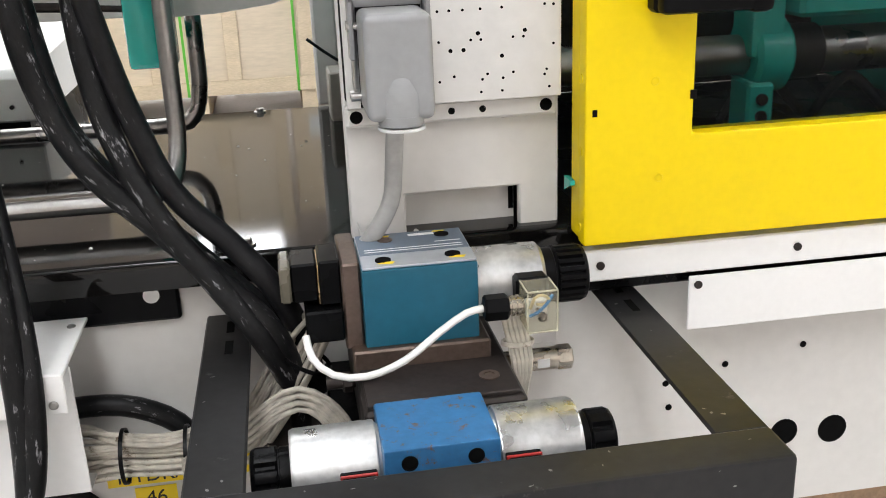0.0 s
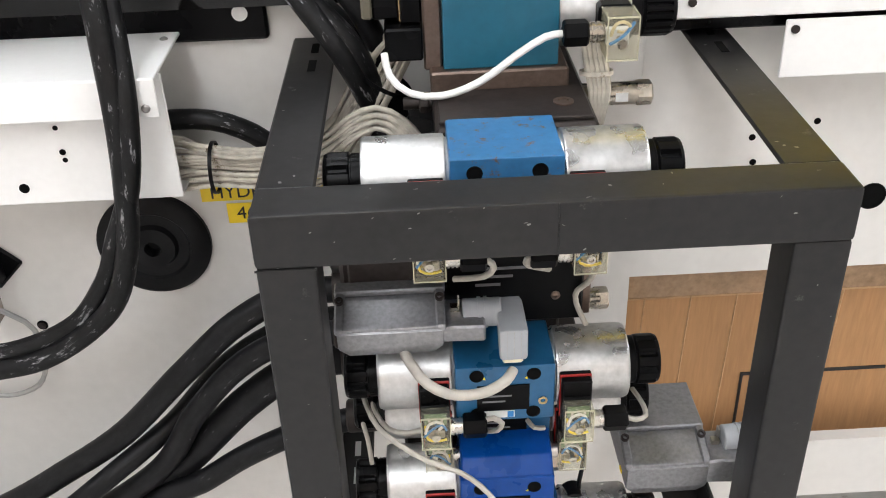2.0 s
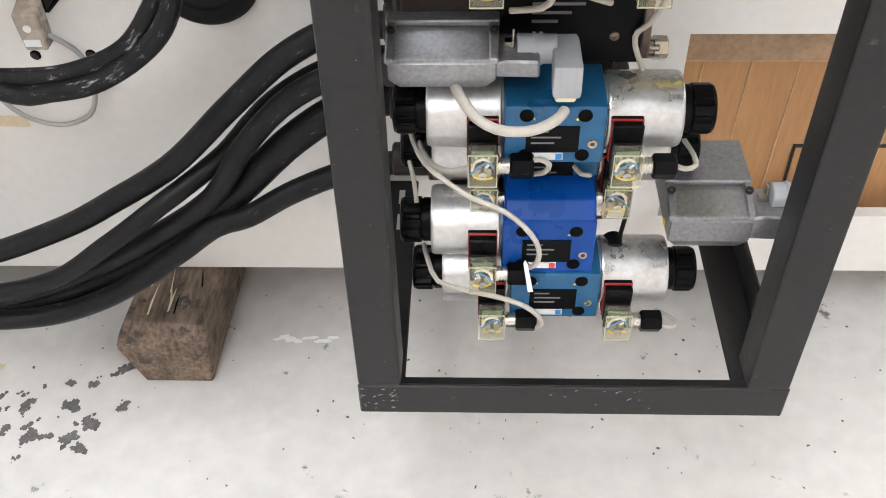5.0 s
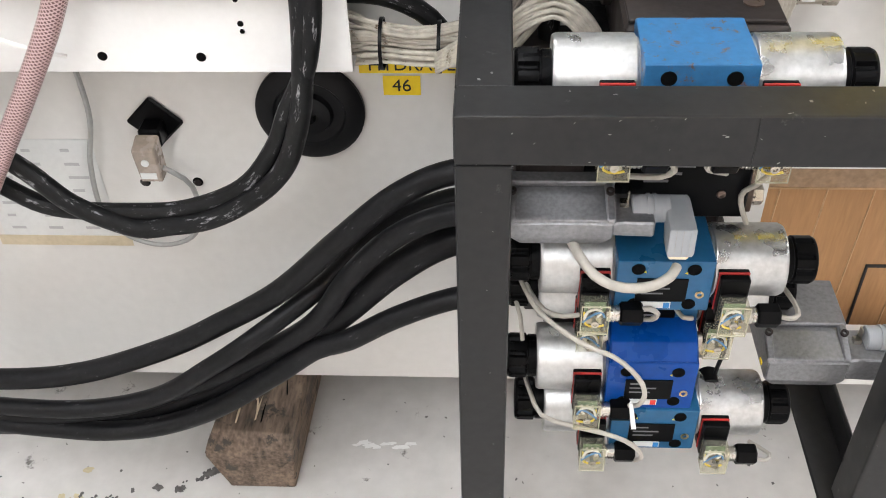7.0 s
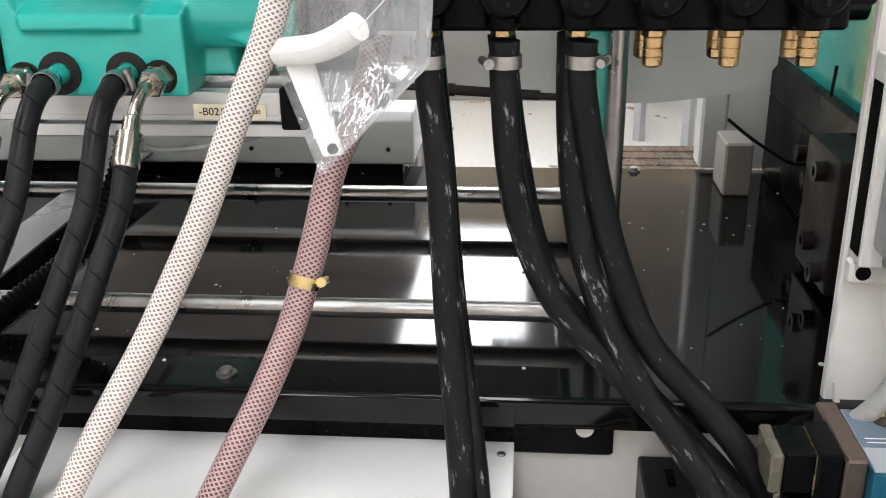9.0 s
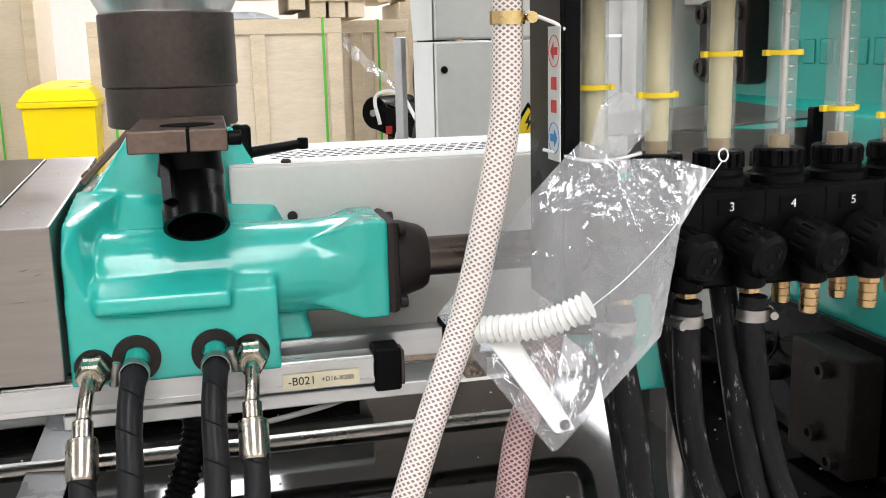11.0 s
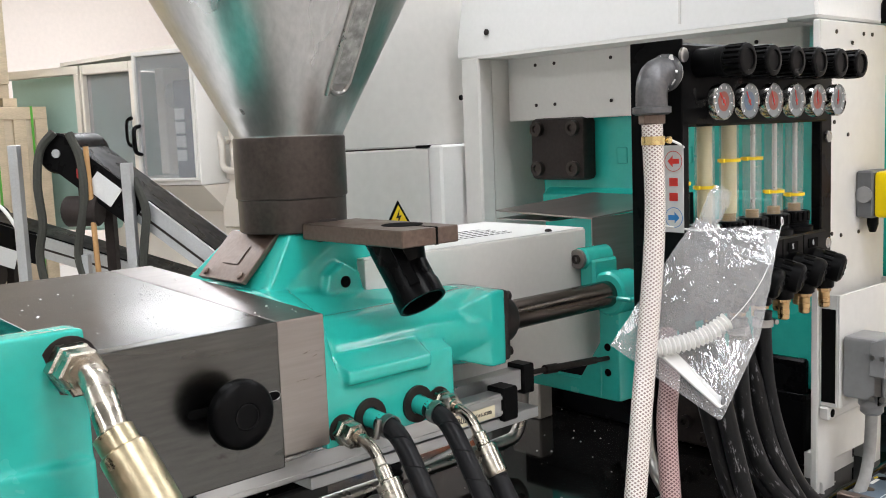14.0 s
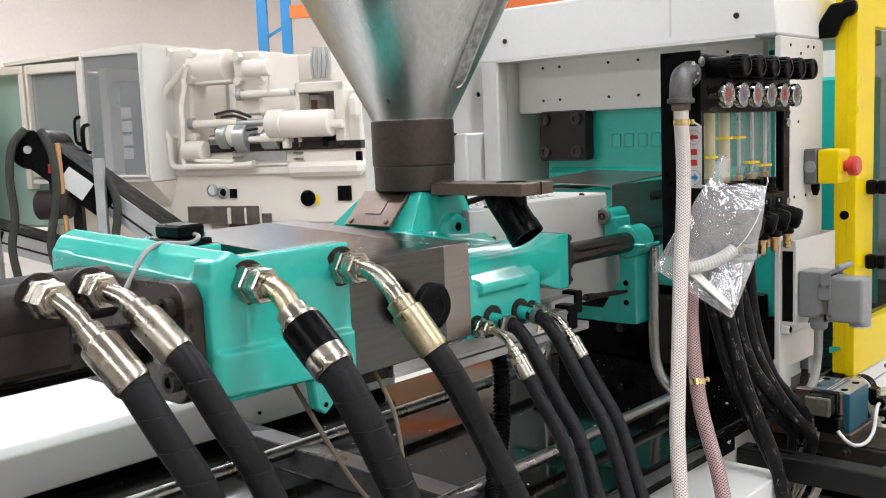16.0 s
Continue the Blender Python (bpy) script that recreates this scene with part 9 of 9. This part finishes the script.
for o in bm_.children_recursive:
    for vert in o.data.vertices:
        vert.co.x = float(np.interp(vert.co.x, OLD_S, NEW_S))
part("fixed_platen", [bx(1.557, 1.764, 0.020, 0.770, 1.301, 2.184, 0.02)], CREAM, bm_)
part("platen_nut", [hexa((1.597, 0.020, 2.160), (0, -1, 0), 0.034, 0.05)], CREAM, bm_)
part("platen_nut", [hexa((1.805, 0.020, 2.136), (0, -1, 0), 0.034, 0.05)], CREAM, bm_)
part("platen_nut", [hexa((1.579, 0.020, 1.965), (0, -1, 0), 0.034, 0.05)], CREAM, bm_)
part("platen_nut", [hexa((1.789, 0.020, 1.953), (0, -1, 0), 0.034, 0.05)], CREAM, bm_)
part("platen_nut", [hexa((1.593, 0.020, 1.538), (0, -1, 0), 0.034, 0.05)], CREAM, bm_)
part("platen_nut", [hexa((1.791, 0.020, 1.539), (0, -1, 0), 0.034, 0.05)], CREAM, bm_)
part("upper_cylinder", [cy((1.755, 0.100, 2.032), (2.065, 0.100, 2.032), 0.125, n=24, bev=0.006)], CREAM, bm_)
part("upper_rod", [cy((1.817, 0.020, 1.925), (2.117, 0.020, 1.925), 0.012, n=10, bev=0)], CREAM, bm_)
part("moving_platen", [bx(2.112, 2.334, 0.050, 0.600, 1.680, 2.127, 0.015)], CREAM, bm_)
part("platen_nut", [hexa((2.174, 0.050, 2.090), (0, -1, 0), 0.034, 0.05)], CREAM, bm_)
part("platen_nut", [hexa((2.356, 0.050, 2.071), (0, -1, 0), 0.034, 0.05)], CREAM, bm_)
part("platen_nut", [hexa((2.173, 0.050, 1.924), (0, -1, 0), 0.034, 0.05)], CREAM, bm_)
part("platen_nut", [hexa((2.355, 0.050, 1.910), (0, -1, 0), 0.034, 0.05)], CREAM, bm_)
part("lock_cylinder", [cy((2.272, -0.040, 1.996), (2.482, -0.040, 1.996), 0.058, n=20, bev=0.006)], CREAM, bm_)
part("bolt_mark", [hexa((2.322, -0.030, 2.048), (0, -1, 0), 0.014, 0.02)], GREEN_MARK, bm_)
part("bolt_mark", [hexa((1.735, -0.030, 1.508), (0, -1, 0), 0.014, 0.02)], GREEN_MARK, bm_)
part("lock_pipe", [tb([(2.463, -0.020, 1.958), (2.463, -0.020, 1.905), (2.454, -0.020, 1.826)], 0.018, 10, 0.05)[:2]], CREAM, bm_)
part("inner_guard", [bx(1.650, 1.793, 0.450, 0.490, 1.713, 1.943, 0)], GREY_LIGHT, bm_)
part("dark_gap", [bx(2.143, 2.222, 0.500, 0.550, 1.888, 2.065, 0)], DARK_STEEL, bm_)
part("guide_rod", [cy((2.206, -0.010, 1.822), (2.618, -0.010, 1.822), 0.027, n=16, bev=0)], CREAM, bm_)
part("rod_tip", [cy((2.614, -0.010, 1.817), (2.642, -0.010, 1.817), 0.022, n=14, bev=0)], GALV, bm_)
part("guide_rod", [cy((1.799, -0.010, 1.631), (2.171, -0.010, 1.631), 0.030, n=16, bev=0)], CREAM, bm_)
part("chrome_rod", [cy((2.171, -0.010, 1.623), (2.469, -0.010, 1.623), 0.027, n=16, bev=0)], GALV, bm_)
part("rod_collar", [cy((2.184, -0.01, 1.823), (2.219, -0.01, 1.823), 0.042, n=16)], GALV, bm_)
part("rod_collar", [cy((1.758, -0.01, 1.637), (1.794, -0.01, 1.637), 0.042, n=16)], GALV, bm_)
part("feed_cylinder", [cy((2.466, -0.040, 1.601), (2.945, -0.040, 1.601), 0.092, n=24, bev=0.006), cy((2.456, -0.040, 1.608), (2.580, -0.040, 1.608), 0.100, n=24, bev=0.006), cy((2.941, -0.040, 1.590), (3.024, -0.040, 1.590), 0.030, n=14, bev=0.006)], CREAM, bm_)
part("feed_leg", [bx(2.546, 2.596, -0.050, 0.030, 1.438, 1.561, 0.006)], CREAM, bm_)
part("heater_band", [cy((2.010, 0.020, 1.538), (2.091, 0.020, 1.538), 0.095, n=20, bev=0.006), cy((2.152, 0.020, 1.522), (2.250, 0.020, 1.522), 0.105, n=20, bev=0.006), cy((2.367, 0.020, 1.506), (2.495, 0.020, 1.506), 0.075, n=20, bev=0.006)], GALV, bm_, "metal heater bands round the barrel")
part("heater_band", [cy((2.092, 0.020, 1.546), (2.158, 0.020, 1.546), 0.088, n=20, bev=0.006)], CREAM, bm_)
part("barrel", [cy((1.908, 0.020, 1.512), (2.578, 0.020, 1.512), 0.040, n=16, bev=0.006)], STEEL, bm_)
part("lower_rod", [cy((2.285, -0.050, 1.508), (2.569, -0.050, 1.508), 0.020, n=12, bev=0)], CREAM, bm_)
part("heater_wire", [tb([(1.984, -0.020, 1.695), (2.139, -0.020, 1.714), (2.287, -0.020, 1.664)], 0.010, 8, 0.05)[:2]], DARK_STEEL, bm_)
part("heater_wire", [tb([(2.037, -0.020, 1.674), (2.147, -0.020, 1.679), (2.253, -0.020, 1.644)], 0.010, 8, 0.05)[:2]], DARK_STEEL, bm_)
part("heater_wire", [tb([(1.986, -0.020, 1.585), (2.161, -0.020, 1.571), (2.334, -0.020, 1.581)], 0.010, 8, 0.05)[:2]], DARK_STEEL, bm_)
part("valve_cluster", [bx(1.934, 2.017, 0.050, 0.170, 1.620, 1.706, 0.01), bx(1.915, 1.983, 0.050, 0.150, 1.561, 1.605, 0.01)], STEEL, bm_)
part("carriage_post", [bx(2.641, 2.669, 0.000, 0.500, 1.435, 1.882, 0.008)], CREAM, bm_)
part("carriage_post", [bx(2.940, 3.018, 0.000, 0.500, 1.438, 1.879, 0.008)], CREAM, bm_)
part("carriage_top", [bx(2.641, 3.015, 0.000, 0.500, 1.813, 1.882, 0.008), bx(2.684, 2.936, 0.000, 0.500, 1.637, 1.668, 0.006)], CREAM, bm_)
part("carriage_back", [bx(2.446, 2.706, 0.420, 0.450, 1.665, 1.853, 0), bx(3.008, 3.105, 0.060, 0.560, 1.434, 1.825, 0.01)], CREAM, bm_)
part("carriage_front", [bx(3.043, 3.137, -0.010, 0.050, 1.620, 1.787, 0.03)], CREAM, bm_)
part("dark_gap", [bx(2.389, 2.790, 0.300, 0.330, 1.437, 1.547, 0)], BROWN_STEEL, bm_)
part("feed_throat", [cy((2.667, 0.200, 1.666), (2.675, 0.200, 1.801), 0.055, n=16), bx(2.662, 2.749, 0.140, 0.240, 1.761, 1.801, 0.01)], PAPER, bm_)
part("throat_stain", [bx(2.684, 2.732, 0.138, 0.142, 1.672, 1.764, 0)], RUST, bm_, "rusty brown streak")
part("black_post", [bx(2.848, 2.883, -0.010, 0.020, 1.443, 1.518, 0)], PLASTIC, bm_)
part("bed_slide", [bx(1.823, 3.116, 0.020, 0.320, 1.333, 1.463, 0.006)], CREAM, bm_)
# dark slab painting the shadow along the slide top
part("slide_shadow", [bx(1.839, 3.131, 0.000, 0.300, 1.423, 1.478, 0)], DARK_STEEL, bm_)
part("slide_plate", [bx(2.095, 2.536, 0.005, 0.017, 1.356, 1.444, 0)], GALV, bm_)
part("slide_clip", [bx(2.106, 2.186, -0.004, 0.004, 1.416, 1.429, 0), bx(2.103, 2.184, -0.004, 0.004, 1.381, 1.393, 0), bx(2.604, 2.679, -0.004, 0.004, 1.399, 1.412, 0), bx(2.601, 2.677, -0.004, 0.004, 1.356, 1.369, 0)], STEEL, bm_)
part("black_end", [bx(3.087, 3.130, 0.000, 0.020, 1.327, 1.401, 0)], PLASTIC, bm_)
part("front_block", [bx(2.571, 3.157, -0.070, 0.180, 1.241, 1.340, 0.03)], CREAM, bm_)
part("pump_motor", [cy((1.726, -0.050, 1.442), (1.911, -0.050, 1.442), 0.072, n=22, bev=0.015)], CREAM, bm_)
part("hydraulic_pipe", [tb([(1.811, -0.080, 2.040), (1.702, -0.080, 1.946), (1.598, -0.080, 1.859), (1.572, -0.080, 1.619), (1.624, -0.080, 1.533), (1.624, -0.080, 1.374), (1.670, -0.080, 1.328), (1.762, -0.080, 1.330), (2.249, -0.080, 1.330), (2.335, -0.080, 1.346)], 0.024, 10, 0.05)[:2]], CREAM, bm_)
part("hydraulic_pipe", [tb([(1.775, -0.080, 1.960), (1.778, -0.080, 1.887), (1.740, -0.080, 1.760), (1.742, -0.080, 1.576), (1.729, -0.080, 1.372), (1.762, -0.080, 1.334)], 0.021, 10, 0.05)[:2]], CREAM, bm_)
part("hydraulic_pipe", [tb([(1.839, -0.080, 1.384), (1.878, -0.080, 1.368), (2.164, -0.080, 1.354)], 0.020, 10, 0.05)[:2]], CREAM, bm_)
part("hydraulic_pipe", [tb([(1.784, -0.080, 1.959), (1.799, -0.080, 2.022), (1.835, -0.080, 2.051)], 0.018, 10, 0.05)[:2]], CREAM, bm_)
part("base_top", [bx(1.556, 3.138, -0.030, 0.870, 1.262, 1.313, 0.004)], CREAM, bm_)
part("round_port", [rev([(0.045, 0), (0.045, 0.02), (0.036, 0.024), (0.034, 0.010), (0.002, 0.010)], (1.916, -0.002, 1.154), (0, -1, 0), 24)], GALV, bm_)
part("round_port", [rev([(0.045, 0), (0.045, 0.02), (0.036, 0.024), (0.034, 0.010), (0.002, 0.010)], (2.005, -0.002, 1.138), (0, -1, 0), 24)], GALV, bm_)
part("round_port", [rev([(0.055, 0), (0.055, 0.02), (0.044, 0.024), (0.041, 0.010), (0.002, 0.010)], (2.706, -0.002, 1.090), (0, -1, 0), 24)], PLASTIC, bm_)
part("gauge_face", [cy((1.923, -0.012, 1.155), (1.926, -0.016, 1.155), 0.036, n=20)], PAPER, bm_)
part("knob_face", [cy((2.012, -0.012, 1.139), (2.024, -0.03, 1.140), 0.026, n=18)], PLASTIC, bm_)
part("black_plate", [bx(2.062, 2.119, -0.012, -0.001, 1.097, 1.162, 0)], PLASTIC, bm_)
part("black_plate", [bx(2.941, 3.043, -0.012, -0.001, 1.070, 1.172, 0)], PLASTIC, bm_)
part("yellow_tag", [bx(2.766, 2.789, -0.008, -0.001, 1.043, 1.111, 0)], LABEL_YELLOW, bm_)
part("under_recess", [bx(1.681, 2.294, -0.006, -0.001, 0.910, 1.038, 0)], RECESS, bm_, "dark opening in the base front")
part("under_recess", [bx(2.304, 2.397, -0.006, -0.001, 0.906, 0.984, 0)], RECESS, bm_)
part("recess_strut", [bx(2.033, 2.059, -0.016, -0.007, 0.911, 1.027, 0)], CREAM, bm_)
part("recess_strut", [bx(2.178, 2.192, -0.016, -0.007, 0.911, 1.026, 0)], CREAM, bm_)
part("recess_strut", [bx(2.309, 2.318, -0.016, -0.007, 0.911, 1.025, 0)], CREAM, bm_)
part("rear_cabinet", [bx(2.088, 2.521, 0.750, 1.100, 1.820, 2.142, 0.01)], CREAM, bm_)
part("spring_hose", [tb([(2.401, 0.700, 2.185), (2.380, 0.700, 2.070), (2.391, 0.700, 1.952)], 0.012, 8, 0.05)[:2]], GALV, bm_)
part("spring_hose", [tb([(2.432, 0.700, 2.183), (2.421, 0.700, 2.067), (2.422, 0.700, 1.951)], 0.012, 8, 0.05)[:2]], GALV, bm_)
part("spring_hose", [tb([(2.464, 0.700, 2.180), (2.461, 0.700, 2.065), (2.454, 0.700, 1.949)], 0.012, 8, 0.05)[:2]], GALV, bm_)
part("spring_hose", [tb([(2.495, 0.700, 2.178), (2.501, 0.700, 2.062), (2.485, 0.700, 1.947)], 0.012, 8, 0.05)[:2]], GALV, bm_)
part("spring_hose", [tb([(2.526, 0.700, 2.176), (2.541, 0.700, 2.060), (2.516, 0.700, 1.945)], 0.012, 8, 0.05)[:2]], GALV, bm_)
part("tail_unit", [bx(2.767, 3.125, 0.550, 1.050, 1.494, 2.094, 0.02)], CREAM, bm_)
bm_.matrix_basis = pose(-1.759, -0.879, 0, 0, 0, -47.95) @ pose(-3.41, 7.8, 0, 0, 0, -22.8)

# conveyor, broom, galvanised posts
def seg(x0, z0, x1, z1, y0, y1, t):
    d = Vector((x1 - x0, 0, z1 - z0)).normalized()
    nrm = Vector((-d.z, 0, d.x)) * t
    c = [Vector((x0, 0, z0)), Vector((x1, 0, z1)), Vector((x1, 0, z1)) + nrm, Vector((x0, 0, z0)) + nrm]
    return hull([(p.x, y, p.z) for p in c for y in (y0, y1)])



def conveyor(cx, cz, dx, dz, length, y0, y1, label):
    c = thing("conveyor", (0, 0, 0), label, "conveyor", "conveyors")
    d = Vector((dx, 0, dz)).normalized()
    ex, ez = cx + d.x * length, cz + d.z * length
    part("belt_bed", [seg(cx, cz - 0.02, ex, ez - 0.02, y0, y1, 0.10)], PLASTIC, c)
    for y in (y0 - 0.03, y1 + 0.005):
        part("side_rail", [seg(cx + d.x * 0.42, cz + d.z * 0.42 - 0.05, ex, ez - 0.05, y, y + 0.025, 0.12)], GALV, c)
        part("rail_groove", [seg(cx + d.x * 0.45, cz + d.z * 0.45 + 0.0, ex, ez + 0.0, y - 0.004, y - 0.0005, 0.012)], DARK_STEEL, c)
    part("head", [cy((cx, y0 - 0.035, cz), (cx, y1 + 0.035, cz), 0.105, n=24, bev=0.01)], PLASTIC, c, "black conveyor head")
    part("head_plate", [seg(cx - d.x * 0.02, cz - d.z * 0.02 - 0.10, cx + d.x * 0.46, cz + d.z * 0.46 - 0.10, y0 - 0.04, y0 - 0.031, 0.17)], PLASTIC, c)
    part("head_bolt", [cy((cx, y0 - 0.041, cz), (cx, y0 - 0.05, cz), 0.022, n=14)], GALV, c)
    part("red_tag", [bx(cx + 0.10, cx + 0.15, y0 - 0.044, y0 - 0.0405, cz - 0.13, cz - 0.08, 0)], RED, c)
    part("paper_tag", [moved(bx(-0.08, 0.08, -0.002, 0, -0.055, 0.055, 0), pose(cx + 0.24, y0 - 0.041, cz - 0.19, 0, math.degrees(math.atan2(-d.z, d.x)), 0))], PAPER, c)
    part("motor", [cy((cx + 0.02, y0 - 0.02, cz - 0.30), (cx + 0.20, y0 - 0.02, cz - 0.30), 0.08, n=18, bev=0.01)], DARK_STEEL, c)
    part("motor_mount", [bx(cx + 0.08, cx + 0.12, y0, y0 + 0.04, cz - 0.36, cz - 0.02, 0)], DARK_STEEL, c)
    for lx in (cx + 0.16, cx + 0.9):
        part("stand", [bx(lx, lx + 0.05, y0 + 0.1, y0 + 0.15, 0, max(0.3, cz + (lx - cx) * d.z / d.x - 0.05), 0)], DARK_STEEL, c)
    c.matrix_basis = pose(-1.759, -0.879, 0, 0, 0, -47.95)
    return c


conveyor(-2.20, 1.50, 0.78, -0.62, 1.7, 5.29, 5.62, "inclined conveyor with grey side rails and black head")
conveyor(-3.16, 1.09, 0.95, -0.31, 1.7, 5.95, 6.25, "lower inclined conveyor with grey rails and black head")
hall2 = pose(-1.759, -0.879, 0, 0, 0, -47.95)
bw = solo("broom_handle", [cy((-1.98, 5.20, 0.02), (-2.035, 5.235, 1.53), 0.014, n=10)], BROOM, "wooden broom handle leaning on the conveyor", "broom")
bw.matrix_basis = hall2 @ bw.matrix_basis
for px_, h in ((-1.84, 1.44), (-2.43, 1.55), (-2.10, 0.98)):
    gp = solo("slotted_post", [bx(px_, px_ + 0.05, 5.19, 5.235, 0.0, h, 0.002)], GALV, "galvanised slotted steel post", "post")
    gp.matrix_basis = hall2 @ gp.matrix_basis
for pts in ([(-2.20, 5.24, 1.61), (-2.27, 5.22, 1.52), (-2.29, 5.2, 1.35), (-2.28, 5.2, 1.15), (-2.31, 5.2, 0.98), (-2.29, 5.2, 0.8)], [(-2.12, 5.24, 1.60), (-2.06, 5.22, 1.46), (-2.05, 5.2, 1.25), (-2.10, 5.2, 1.0), (-2.08, 5.2, 0.85)], [(-1.80, 5.25, 1.36), (-1.74, 5.23, 1.2), (-1.76, 5.22, 1.0), (-1.80, 5.22, 0.7)]):
    st = hose("lashing_strap", pts, 0.022, WEBBING, "olive webbing lashing strap hanging from conveyor", "strap", n=8)
    st.matrix_basis = hall2 @ st.matrix_basis
rl = hose("rope_loop", [(-3.10, 5.90, 1.02), (-3.12, 5.88, 1.18), (-3.03, 5.88, 1.23), (-2.90, 5.88, 1.20), (-2.80, 5.89, 1.05)], 0.012, CABLE_WHITE, "white cord looped over the conveyor head", "cord", n=8)
rl.matrix_basis = hall2 @ rl.matrix_basis

# pallet racking far off
rk = thing("pallet_rack", (0, 0, 0), "blue and orange pallet racking at the far wall", "rack")
for x in (-1.85, -1.6, 1.4):
    part("upright", [bx(x, x + 0.10, 10.4, 10.5, 0, 3.9, 0)], RACK_BLUE, rk)
for z in (1.6, 2.75, 3.5):
    part("beam", [bx(-1.5, 1.4, 10.38, 10.43, z, z + 0.13, 0)], RACK_ORANGE, rk)
for z in (2.2, 2.5, 2.9, 3.2):
    part("brace", [seg(-1.85, z, -1.5, z + 0.2, 10.44, 10.46, 0.03)], RACK_BLUE, rk)
for i, x in enumerate((-1.4, -0.7, 0.0, 0.7)):
    part("stored_box", [bx(x, x + 0.6, 10.45, 11.0, 2.89, 3.25 + 0.1 * (i % 2), 0.01)], CARD if i % 2 else PLY, rk)
rk.matrix_basis = pose(-1.759, -0.879, 0, 0, 0, -47.95)
solo("wall_conduit", [cy((2.6, 11.97, 0.0), (2.6, 11.97, 5.0), 0.04, n=10)], PLASTIC, "black conduit running up the wall", "conduit")
